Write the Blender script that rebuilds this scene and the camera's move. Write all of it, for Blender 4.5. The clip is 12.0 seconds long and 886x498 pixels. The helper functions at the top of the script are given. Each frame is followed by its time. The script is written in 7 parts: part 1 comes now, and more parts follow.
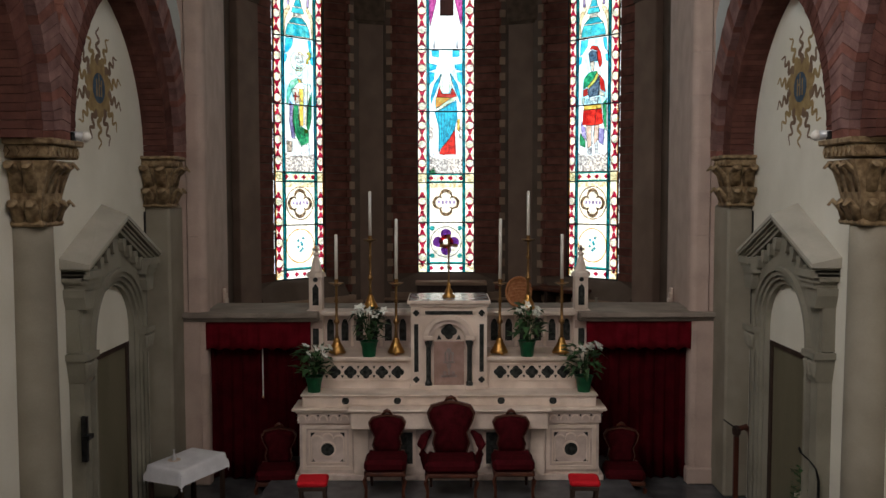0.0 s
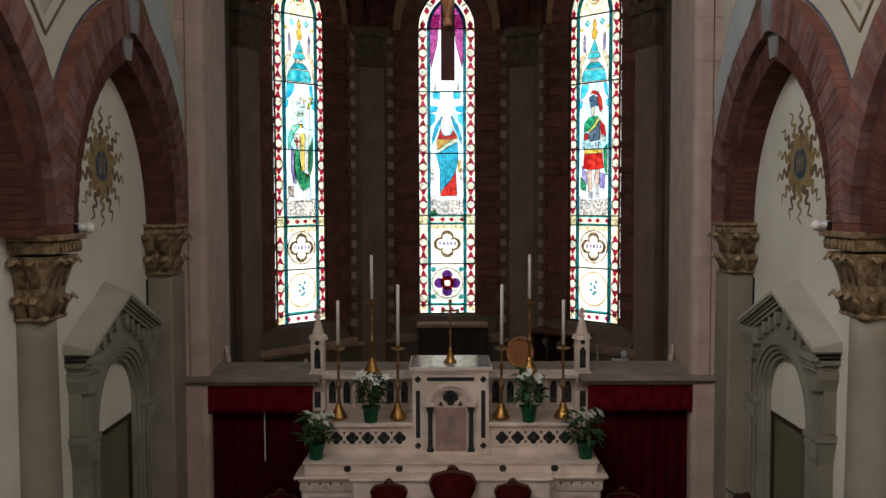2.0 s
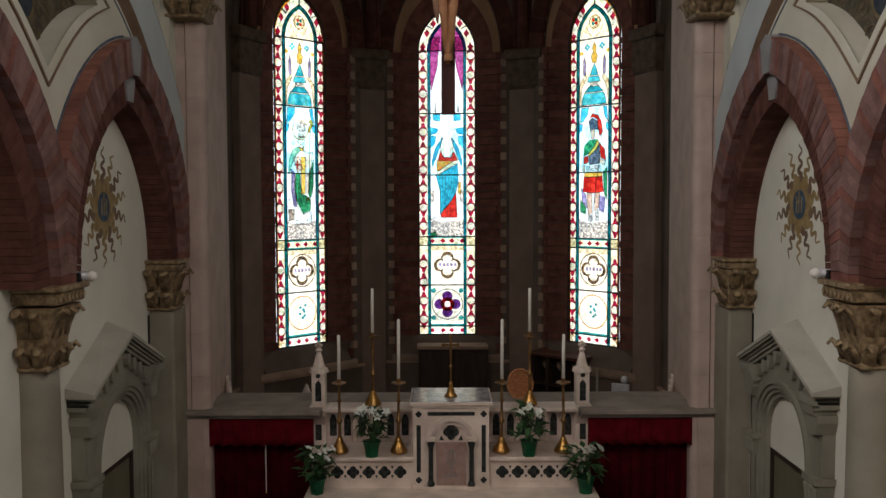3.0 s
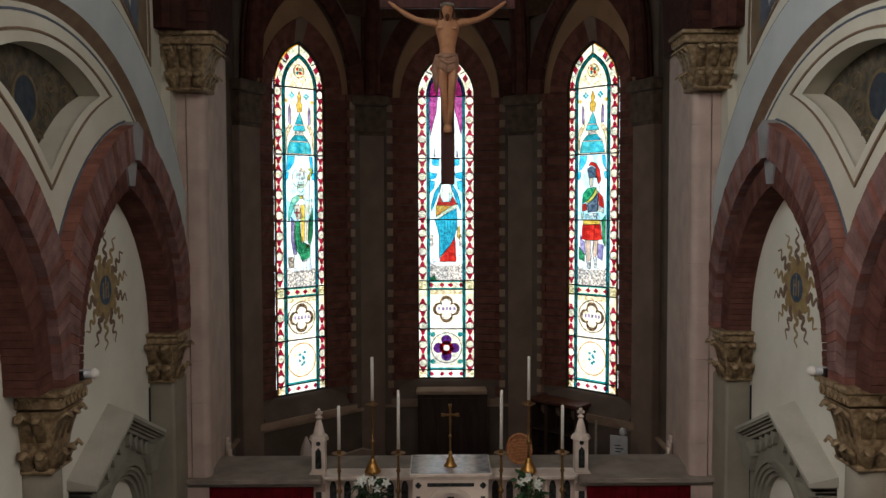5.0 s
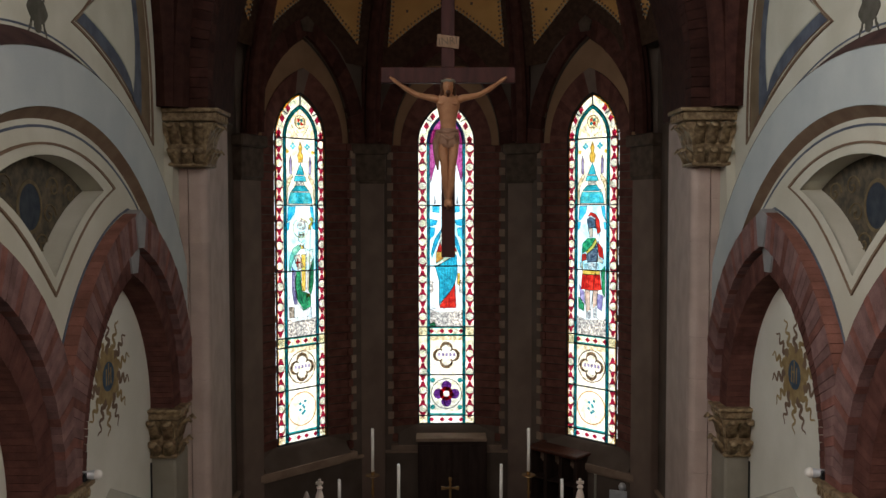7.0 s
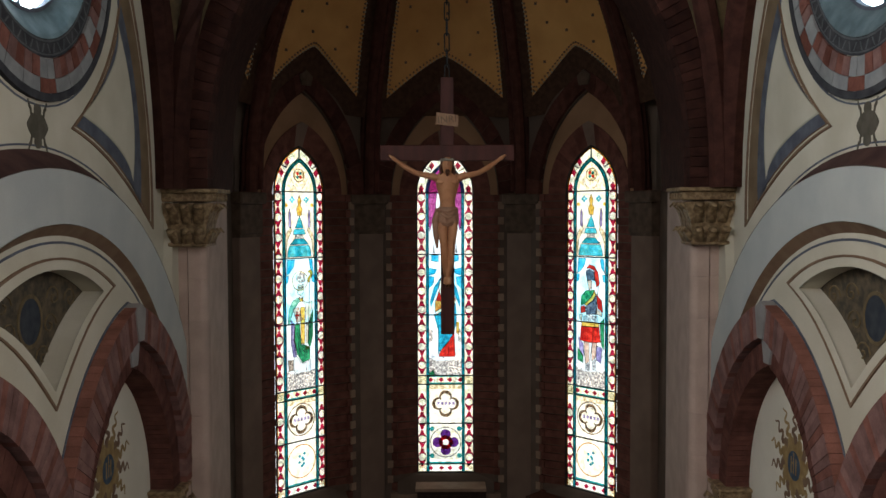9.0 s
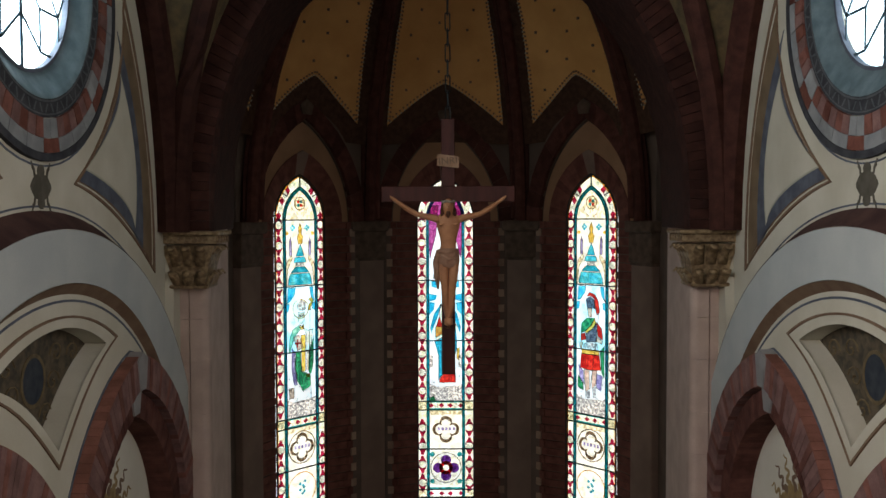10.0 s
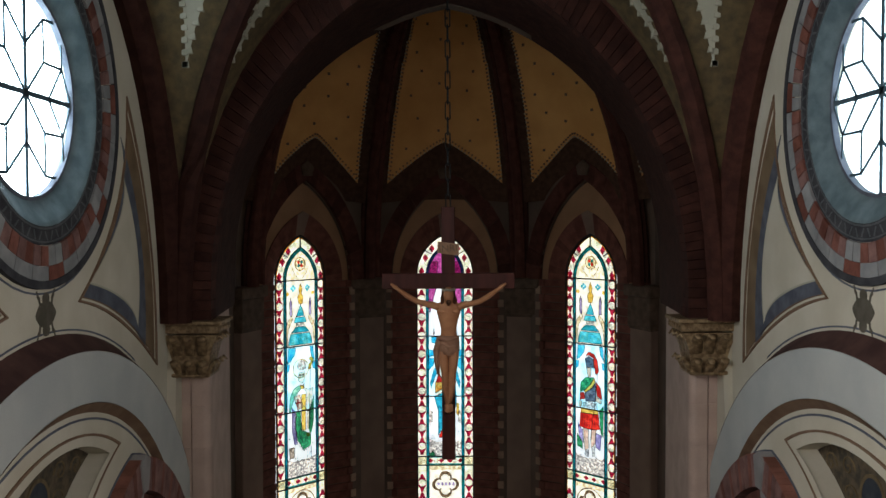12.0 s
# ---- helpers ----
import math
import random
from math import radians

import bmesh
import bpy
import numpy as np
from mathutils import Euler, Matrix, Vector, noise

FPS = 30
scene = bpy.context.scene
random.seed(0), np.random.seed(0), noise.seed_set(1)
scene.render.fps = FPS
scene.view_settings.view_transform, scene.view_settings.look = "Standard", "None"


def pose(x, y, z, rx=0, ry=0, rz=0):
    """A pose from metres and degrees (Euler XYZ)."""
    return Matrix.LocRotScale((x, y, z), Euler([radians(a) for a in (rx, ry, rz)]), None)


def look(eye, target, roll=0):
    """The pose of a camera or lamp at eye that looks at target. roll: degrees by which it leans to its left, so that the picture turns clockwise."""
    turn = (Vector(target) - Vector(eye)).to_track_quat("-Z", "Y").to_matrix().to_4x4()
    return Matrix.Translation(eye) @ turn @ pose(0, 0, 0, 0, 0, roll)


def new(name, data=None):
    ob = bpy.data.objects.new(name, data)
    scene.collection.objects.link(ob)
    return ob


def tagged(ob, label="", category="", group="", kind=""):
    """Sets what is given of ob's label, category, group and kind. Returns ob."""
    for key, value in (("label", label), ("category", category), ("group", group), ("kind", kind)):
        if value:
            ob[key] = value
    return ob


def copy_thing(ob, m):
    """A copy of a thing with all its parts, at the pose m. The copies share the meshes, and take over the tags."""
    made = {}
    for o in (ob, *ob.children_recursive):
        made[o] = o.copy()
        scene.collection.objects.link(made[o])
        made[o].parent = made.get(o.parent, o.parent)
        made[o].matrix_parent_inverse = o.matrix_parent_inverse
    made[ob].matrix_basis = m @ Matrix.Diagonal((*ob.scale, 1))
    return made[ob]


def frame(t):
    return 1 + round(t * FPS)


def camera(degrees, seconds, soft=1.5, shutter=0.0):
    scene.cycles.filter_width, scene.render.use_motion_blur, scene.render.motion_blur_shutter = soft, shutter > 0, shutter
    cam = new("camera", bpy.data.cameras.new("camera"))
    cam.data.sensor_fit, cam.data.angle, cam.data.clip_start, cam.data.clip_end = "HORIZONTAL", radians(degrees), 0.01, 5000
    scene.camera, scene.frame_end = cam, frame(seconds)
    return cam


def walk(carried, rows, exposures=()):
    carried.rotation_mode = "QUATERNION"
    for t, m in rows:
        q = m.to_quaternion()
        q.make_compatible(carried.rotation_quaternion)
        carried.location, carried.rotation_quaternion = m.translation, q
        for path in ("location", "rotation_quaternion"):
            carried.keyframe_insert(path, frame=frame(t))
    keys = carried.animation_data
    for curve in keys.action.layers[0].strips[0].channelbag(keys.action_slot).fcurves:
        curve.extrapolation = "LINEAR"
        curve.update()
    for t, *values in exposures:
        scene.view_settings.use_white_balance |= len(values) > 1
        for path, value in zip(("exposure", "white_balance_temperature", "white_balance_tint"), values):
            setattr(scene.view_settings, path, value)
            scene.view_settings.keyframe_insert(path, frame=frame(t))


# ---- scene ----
cam = camera(54.3, 12.0)
PATH = [
    (0, (-0.093, -11.538, 3.811), (-0.091, -9.542, 3.688), -0.1),
    (0.5, (-0.09, -11.527, 4.023), (-0.089, -9.531, 3.902), -0.1),
    (1, (-0.1, -11.518, 4.244), (-0.098, -9.522, 4.126), -0.2),
    (1.5, (-0.1, -11.518, 4.451), (-0.098, -9.521, 4.335), -0.2),
    (2, (-0.099, -11.52, 4.673), (-0.099, -9.523, 4.561), -0.2),
    (2.5, (-0.108, -11.539, 4.901), (-0.107, -9.542, 4.79), -0.2),
    (3, (-0.111, -11.539, 5.148), (-0.11, -9.542, 5.039), -0.2),
    (5, (-0.126, -11.557, 6.114), (-0.121, -9.559, 6.013), -0.2),
    (5.5, (-0.131, -11.566, 6.355), (-0.126, -9.568, 6.257), -0.2),
    (6, (-0.133, -11.572, 6.622), (-0.127, -9.574, 6.525), -0.2),
    (6.5, (-0.138, -11.575, 6.865), (-0.132, -9.577, 6.771), -0.2),
    (7, (-0.136, -11.584, 7.136), (-0.13, -9.586, 7.043), -0.1),
    (9, (-0.15, -11.551, 8.224), (-0.14, -9.552, 8.138), -0.2),
    (9.5, (-0.157, -11.557, 8.491), (-0.147, -9.558, 8.408), -0.2),
    (10, (-0.167, -11.564, 8.792), (-0.156, -9.566, 8.711), -0.2),
    (10.5, (-0.17, -11.572, 9.074), (-0.158, -9.574, 8.997), -0.2),
    (11, (-0.18, -11.584, 9.379), (-0.167, -9.586, 9.304), -0.2),
    (11.5, (-0.186, -11.594, 9.68), (-0.172, -9.595, 9.608), -0.2),
    (12, (-0.186, -11.608, 9.991), (-0.172, -9.609, 9.923), -0.2),
]
walk(cam, [(t, look(eye, target, roll)) for t, eye, target, roll in PATH],
     exposures=[(0.0, 0.33), (3.0, 0.08), (6.0, 0.06), (9.0, -0.03), (12.0, -0.2)])

# ---- world and light ----
world = bpy.data.worlds.new("sky")
scene.world = world
world.use_nodes = True
wn = world.node_tree
sky = wn.nodes.new("ShaderNodeTexSky")
sky.sky_type, sky.sun_disc = "NISHITA", False
sky.sun_elevation, sky.sun_rotation = radians(48), radians(40)
wn.links.new(sky.outputs[0], wn.nodes["Background"].inputs[0])
wn.nodes["Background"].inputs[1].default_value = 0.12
SKY_GLOW, ROUND_GLOW = 1.55, (13.5, 4.5)   # the west and the east round window
NAVE_LIGHT, FRONT_FILL = 960.0, 190.0
LAMP_COLOUR = (1.0, 0.905, 0.87)
scene.view_settings.exposure = 0.0


def area_lamp(name, m, w, h, power, colour):
    data = bpy.data.lights.new(name, "AREA")
    data.shape, data.size, data.size_y, data.energy, data.color = "RECTANGLE", w, h, power, colour
    ob = new(name, data)
    ob.matrix_world = m
    return ob


# ---- materials ----
def mat(name, c1, c2, scale=6.0, rough=0.7, metal=0.0, bump=0.1, bscale=60.0, fine=0.12, vary=0.0, streak=1.0, spec=0.22):
    """Two colours mixed by a coarse noise, a fine grain on top, relief by a fine noise; vary: lightness by object."""
    m = bpy.data.materials.new(name)
    m.use_nodes = True
    n, l = m.node_tree.nodes, m.node_tree.links
    b = n["Principled BSDF"]
    tc = n.new("ShaderNodeTexCoord")
    mp = n.new("ShaderNodeMapping")
    mp.inputs["Scale"].default_value = (1, 1, streak)
    l.new(tc.outputs["Object"], mp.inputs[0])
    n1 = n.new("ShaderNodeTexNoise")
    n1.inputs["Scale"].default_value, n1.inputs["Detail"].default_value = scale, 6
    n2 = n.new("ShaderNodeTexNoise")
    n2.inputs["Scale"].default_value, n2.inputs["Detail"].default_value = bscale, 4
    l.new(mp.outputs[0], n1.inputs[0]), l.new(mp.outputs[0], n2.inputs[0])
    ramp = n.new("ShaderNodeValToRGB")
    ramp.color_ramp.elements[0].position, ramp.color_ramp.elements[1].position = 0.36, 0.66
    ramp.color_ramp.elements[0].color, ramp.color_ramp.elements[1].color = (*c1, 1), (*c2, 1)
    l.new(n1.outputs[0], ramp.inputs[0])
    hsv = n.new("ShaderNodeHueSaturation")
    l.new(ramp.outputs[0], hsv.inputs["Color"])
    val = n.new("ShaderNodeMath")
    val.operation, val.inputs[1].default_value, val.inputs[2].default_value = "MULTIPLY_ADD", fine * 2, 1 - fine
    l.new(n2.outputs[0], val.inputs[0])
    last = val
    if vary:
        info = n.new("ShaderNodeObjectInfo")
        va = n.new("ShaderNodeMath")
        va.operation, va.inputs[1].default_value, va.inputs[2].default_value = "MULTIPLY_ADD", vary * 2, 1 - vary
        l.new(info.outputs["Random"], va.inputs[0])
        mu = n.new("ShaderNodeMath")
        mu.operation = "MULTIPLY"
        l.new(va.outputs[0], mu.inputs[0]), l.new(val.outputs[0], mu.inputs[1])
        last = mu
    l.new(last.outputs[0], hsv.inputs["Value"])
    l.new(hsv.outputs[0], b.inputs["Base Color"])
    b.inputs["Roughness"].default_value, b.inputs["Metallic"].default_value = rough, metal
    b.inputs["Specular IOR Level"].default_value = spec
    if bump:
        bp = n.new("ShaderNodeBump")
        bp.inputs["Strength"].default_value, bp.inputs["Distance"].default_value = bump, 0.02
        l.new(n2.outputs[0], bp.inputs["Height"])
        l.new(bp.outputs[0], b.inputs["Normal"])
    return m


def glass(name, c, c2=None, scale=9.0):
    """Coloured leaded glass: light passes tinted, a little gloss on top."""
    m = bpy.data.materials.new(name)
    m.use_nodes = True
    n, l = m.node_tree.nodes, m.node_tree.links
    out = n["Material Output"]
    n.remove(n["Principled BSDF"])
    tr, gl, mix = n.new("ShaderNodeBsdfTransparent"), n.new("ShaderNodeBsdfGlossy"), n.new("ShaderNodeMixShader")
    tc, no, rp = n.new("ShaderNodeTexCoord"), n.new("ShaderNodeTexNoise"), n.new("ShaderNodeValToRGB")
    no.inputs["Scale"].default_value, no.inputs["Detail"].default_value = scale, 5
    rp.color_ramp.elements[0].position, rp.color_ramp.elements[1].position = 0.38, 0.62
    rp.color_ramp.elements[0].color, rp.color_ramp.elements[1].color = (*c, 1), (*(c2 or c), 1)
    l.new(tc.outputs["Object"], no.inputs[0]), l.new(no.outputs[0], rp.inputs[0]), l.new(rp.outputs[0], tr.inputs[0])
    gl.inputs["Roughness"].default_value = 0.25
    mix.inputs[0].default_value = 0.04
    l.new(tr.outputs[0], mix.inputs[1]), l.new(gl.outputs[0], mix.inputs[2]), l.new(mix.outputs[0], out.inputs[0])
    return m


def glow(name, c, power):
    m = bpy.data.materials.new(name)
    m.use_nodes = True
    b = m.node_tree.nodes["Principled BSDF"]
    b.inputs["Base Color"].default_value = (*c, 1)
    b.inputs["Emission Color"].default_value, b.inputs["Emission Strength"].default_value = (*c, 1), power
    return m


M_CREAM = mat("cream_plaster", (0.50, 0.47, 0.37), (0.58, 0.55, 0.45), 1.6, 0.8, bump=0.08, fine=0.06)
M_NICHE = mat("pale_plaster", (0.64, 0.61, 0.51), (0.72, 0.69, 0.59), 1.2, 0.8, bump=0.06, fine=0.05)
M_BLUEGREY = mat("blue_grey_paint", (0.396, 0.421, 0.412), (0.473, 0.497, 0.470), 1.2, 0.8, fine=0.06)
M_STONE = mat("pink_grey_stone", (0.43, 0.325, 0.27), (0.53, 0.405, 0.34), 2.2, 0.75, fine=0.10, vary=0.05)
M_COLUMN = mat("grey_stone", (0.235, 0.208, 0.158), (0.305, 0.273, 0.213), 2.0, 0.7, fine=0.08)
M_DOORSTONE = mat("door_stone", (0.21, 0.195, 0.15), (0.28, 0.262, 0.205), 2.0, 0.75, fine=0.08)
M_ROOFSLAB = mat("pale_slab_stone", (0.36, 0.34, 0.28), (0.46, 0.43, 0.36), 1.8, 0.8, fine=0.08)
M_GOLDSTONE = mat("gilded_stone", (0.16, 0.105, 0.056), (0.39, 0.285, 0.165), 14.0, 0.5, metal=0.25, bump=0.5, bscale=35)
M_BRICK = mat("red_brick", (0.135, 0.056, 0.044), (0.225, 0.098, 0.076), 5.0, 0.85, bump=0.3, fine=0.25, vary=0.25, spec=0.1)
M_BRICK2 = mat("mauve_brick", (0.155, 0.085, 0.076), (0.235, 0.135, 0.12), 5.0, 0.85, bump=0.35, fine=0.25, vary=0.18, spec=0.1)
M_SPLAY = mat("brown_brick", (0.12, 0.046, 0.034), (0.19, 0.078, 0.058), 5.0, 0.85, bump=0.35, fine=0.25, vary=0.18, spec=0.1)
# brick of apse rings and ribs, darkened in colour for the backlit shade
M_SOFFIT = mat("shaded_soffit_brick", (0.060, 0.023, 0.017), (0.098, 0.038, 0.028), 6.0, 0.8, bump=0.35, fine=0.25, vary=0.32, spec=0.1)
M_APSE = mat("brown_plaster", (0.105, 0.075, 0.055), (0.145, 0.105, 0.08), 1.8, 0.85, fine=0.1)
M_PILASTER = mat("apse_stone", (0.18, 0.122, 0.092), (0.23, 0.16, 0.122), 1.8, 0.8, fine=0.08)
M_QUOIN = mat("quoin_stone", (0.27, 0.18, 0.125), (0.36, 0.25, 0.175), 3.0, 0.8, vary=0.2)
M_DARKCAP = mat("dark_brown_stone", (0.075, 0.05, 0.034), (0.13, 0.09, 0.062), 6.0, 0.8, bump=0.3, fine=0.2)
M_WEB = mat("ochre_vault_plaster", (0.62, 0.32, 0.10), (0.72, 0.39, 0.135), 1.4, 0.85, fine=0.06)
M_WEBEDGE = mat("painted_vault_border", (0.05, 0.024, 0.014), (0.085, 0.042, 0.024), 9.0, 0.85, fine=0.2)
M_VAULT = mat("choir_vault_plaster", (0.36, 0.35, 0.27), (0.44, 0.43, 0.34), 1.4, 0.85, fine=0.06)
M_OLIVE = mat("painted_olive_border", (0.075, 0.055, 0.03), (0.13, 0.095, 0.045), 7.0, 0.85, fine=0.2)
M_BROWNLINE = mat("brown_paint", (0.16, 0.10, 0.065), (0.21, 0.14, 0.09), 4.0, 0.8)
M_BLUELINE = mat("slate_blue_paint", (0.075, 0.085, 0.11), (0.12, 0.135, 0.165), 5.0, 0.8)
M_GOLDPAINT = mat("ochre_paint", (0.24, 0.16, 0.065), (0.35, 0.25, 0.115), 9.0, 0.7)
M_DISC = mat("blue_disc_paint", (0.035, 0.06, 0.09), (0.065, 0.10, 0.14), 9.0, 0.7)
M_LUNETTE = mat("lunette_painting", (0.05, 0.043, 0.032), (0.12, 0.095, 0.06), 10.0, 0.8, fine=0.2)
M_MARBLE = mat("white_marble", (0.61, 0.50, 0.415), (0.78, 0.655, 0.555), 3.5, 0.35, bump=0.03, fine=0.08)
M_MARBLE2 = mat("warm_marble", (0.50, 0.40, 0.345), (0.68, 0.565, 0.50), 5.0, 0.4, bump=0.04, fine=0.1)
M_DARKMARBLE = mat("green_black_marble", (0.014, 0.016, 0.015), (0.05, 0.052, 0.048), 18.0, 0.25, bump=0.0)
M_SILVER = mat("silver_relief", (0.44, 0.36, 0.33), (0.62, 0.54, 0.5), 9.0, 0.32, metal=0.7, bump=0.2, bscale=25)
M_BRASS = mat("brass", (0.40, 0.21, 0.06), (0.56, 0.32, 0.10), 9.0, 0.38, metal=1.0, bump=0.02)
M_DULLBRASS = mat("old_brass", (0.24, 0.13, 0.05), (0.34, 0.2, 0.08), 9.0, 0.4, metal=0.9, bump=0.04)
M_WAX = mat("candle_wax", (0.72, 0.68, 0.60), (0.80, 0.77, 0.70), 5.0, 0.45, bump=0.0)
M_VELVET = mat("crimson_velvet", (0.034, 0.002, 0.0035), (0.06, 0.004, 0.007), 12.0, 0.85, bump=0.15, fine=0.2, spec=0.06)
# darker copy of the valance red; shade under the shelf is in the colour
M_CURTAIN = mat("shaded_red_curtain", (0.036, 0.0015, 0.0035), (0.062, 0.003, 0.006), 5.0, 0.9, bump=0.1, fine=0.15, spec=0.03)
M_REDCUSHION = mat("scarlet_cloth", (0.50, 0.012, 0.018), (0.60, 0.02, 0.03), 8.0, 0.75, bump=0.1, spec=0.05)
M_WOOD = mat("dark_walnut", (0.05, 0.016, 0.010), (0.095, 0.032, 0.018), 9.0, 0.4, bump=0.08, streak=0.15)
M_DARKWOOD = mat("black_brown_wood", (0.028, 0.016, 0.012), (0.05, 0.03, 0.022), 9.0, 0.5, bump=0.08, streak=0.15)
M_CROSS = mat("cross_wood", (0.046, 0.012, 0.009), (0.078, 0.021, 0.015), 9.0, 0.5, bump=0.1, streak=0.15)
M_CORPUS = mat("painted_carving", (0.42, 0.18, 0.085), (0.54, 0.26, 0.13), 6.0, 0.5, bump=0.05)
M_CARVEDHAIR = mat("carved_hair_paint", (0.07, 0.028, 0.014), (0.12, 0.05, 0.025), 12.0, 0.6, bump=0.3)
M_LOIN = mat("carved_cloth_paint", (0.30, 0.155, 0.095), (0.42, 0.235, 0.15), 7.0, 0.6, bump=0.3, bscale=30)
M_PAPER = mat("parchment", (0.30, 0.17, 0.10), (0.40, 0.24, 0.15), 9.0, 0.8)
M_GREEN = mat("green_pot_paper", (0.006, 0.06, 0.025), (0.012, 0.10, 0.04), 9.0, 0.35)
M_LEAF = mat("dark_leaves", (0.018, 0.05, 0.016), (0.045, 0.10, 0.035), 22.0, 0.45, vary=0.25)
M_FLOWER = mat("white_petals", (0.66, 0.68, 0.60), (0.78, 0.78, 0.72), 12.0, 0.6)
M_CLOTH = mat("white_linen", (0.74, 0.74, 0.76), (0.84, 0.84, 0.86), 6.0, 0.85, bump=0.08)
M_WICKER = mat("wicker", (0.34, 0.13, 0.05), (0.46, 0.21, 0.09), 20.0, 0.6, bump=0.4, bscale=80)
M_IRON = mat("black_iron", (0.012, 0.012, 0.012), (0.03, 0.03, 0.03), 20.0, 0.45, metal=0.6)
M_LEAD = mat("lead_came", (0.015, 0.015, 0.016), (0.03, 0.03, 0.03), 20.0, 0.6)
M_FLOOR = mat("grey_marble_floor", (0.05, 0.052, 0.055), (0.09, 0.092, 0.095), 3.0, 0.25, bump=0.02, vary=0.12)
M_TABTOP = mat("polished_grey_marble", (0.22, 0.22, 0.23), (0.40, 0.39, 0.39), 12.0, 0.15, bump=0.02, spec=0.5)
M_SHELF = mat("worn_shelf_stone", (0.20, 0.165, 0.135), (0.29, 0.245, 0.20), 3.0, 0.7)
# near-black fill for shade in grooves and openings, also the finial's dark pedestal
M_DARK = mat("dark_shade_fill", (0.03, 0.027, 0.024), (0.05, 0.045, 0.04), 3.0, 0.9)
M_DOORWAY = mat("olive_door_paint", (0.125, 0.112, 0.07), (0.17, 0.152, 0.10), 2.0, 0.6, streak=0.3)
M_CASING = mat("white_metal_casing", (0.5, 0.5, 0.5), (0.6, 0.6, 0.6), 9.0, 0.3, metal=0.3)
# window splay: the sky's blue light is put into this colour
M_REVEAL = mat("sky_tinted_reveal", (0.085, 0.125, 0.138), (0.145, 0.195, 0.21), 5.0, 0.7)
M_PLASTER = mat("plain_plaster", (0.10, 0.095, 0.085), (0.14, 0.13, 0.115), 1.0, 0.9)
M_TOPSLOPE = mat("dark_brown_paint", (0.045, 0.022, 0.020), (0.085, 0.045, 0.038), 3.0, 0.8)
M_RIM = mat("dark_slate_paint", (0.030, 0.032, 0.038), (0.058, 0.06, 0.066), 6.0, 0.8)
# umber for the shaded side of the three-cornered panels
M_PANELSHADE = mat("recess_shade_umber", (0.15, 0.105, 0.062), (0.21, 0.15, 0.09), 2.5, 0.8)
M_STENCIL = mat("stencil_grey", (0.075, 0.07, 0.052), (0.11, 0.10, 0.078), 8.0, 0.8)
# the arch soffits' shadow, put into the colour of the inner order
M_SHADEBRICK = mat("shaded_inner_brick", (0.080, 0.032, 0.025), (0.13, 0.055, 0.043), 5.0, 0.85, bump=0.35, fine=0.25, vary=0.15, spec=0.1)
# brick with the light on the arch backs put into its colour
M_LITBRICK = mat("lit_red_brick", (0.175, 0.076, 0.056), (0.25, 0.110, 0.082), 4.0, 0.85, bump=0.3, fine=0.2, vary=0.15, spec=0.1)
M_ROSE = mat("rose_marble", (0.30, 0.19, 0.155), (0.42, 0.28, 0.235), 7.0, 0.4, bump=0.03)
# choir ribs and chancel arch: the unlit vault's shade is in this colour
M_RIBBRICK = mat("shaded_rib_brick", (0.036, 0.014, 0.011), (0.066, 0.026, 0.019), 6.0, 0.8, bump=0.35, fine=0.25, vary=0.3, spec=0.1)
M_KEY = mat("pale_grey_keystone", (0.21, 0.205, 0.20), (0.28, 0.27, 0.265), 3.0, 0.75)
M_PALEBRICK = mat("pale_grey_brick", (0.20, 0.21, 0.215), (0.28, 0.29, 0.29), 4.0, 0.85, bump=0.2, vary=0.12, spec=0.1)
M_FRET = mat("fret_paint", (0.075, 0.085, 0.09), (0.11, 0.12, 0.125), 6.0, 0.8)
M_DIMGOLD = mat("dim_gold_paint", (0.10, 0.075, 0.04), (0.16, 0.12, 0.062), 9.0, 0.75)
M_MEDAL = mat("dark_medallion_paint", (0.022, 0.030, 0.042), (0.045, 0.052, 0.06), 7.0, 0.75)
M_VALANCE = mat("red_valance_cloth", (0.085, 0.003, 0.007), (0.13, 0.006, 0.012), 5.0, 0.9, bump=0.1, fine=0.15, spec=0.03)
# window bars: blue bloom from the bright panes is put into the colour
M_CAME = mat("bloom_blue_iron", (0.05, 0.085, 0.11), (0.09, 0.14, 0.17), 6.0, 0.6)
# apse plaster made lighter and warmer, as if lit, for the tympana
M_LITTYMP = mat("lit_brown_plaster", (0.29, 0.165, 0.09), (0.37, 0.215, 0.12), 1.6, 0.85, fine=0.08)

G_WHITE = glass("milk_glass", (0.70, 0.74, 0.76), (0.97, 0.98, 0.96), 3.0)
G_CREAM = glass("cream_glass", (0.62, 0.52, 0.32), (0.97, 0.92, 0.76), 16.0)
G_BORDER = glass("pale_border_glass", (0.78, 0.78, 0.66), (0.98, 0.96, 0.88), 7.0)
G_YELLOW = glass("yellow_glass", (0.62, 0.38, 0.04), (0.90, 0.66, 0.16), 14.0)
G_RED = glass("ruby_glass", (0.24, 0.004, 0.03), (0.46, 0.015, 0.07), 14.0)
G_SCARLET = glass("scarlet_glass", (0.50, 0.01, 0.01), (0.80, 0.05, 0.03), 9.0)
G_TEAL = glass("teal_glass", (0.01, 0.24, 0.30), (0.05, 0.46, 0.52), 14.0)
G_SKY = glass("sky_glass", (0.01, 0.40, 0.62), (0.12, 0.66, 0.82), 7.0)
G_BLUE = glass("blue_glass", (0.01, 0.26, 0.42), (0.03, 0.44, 0.60), 12.0)
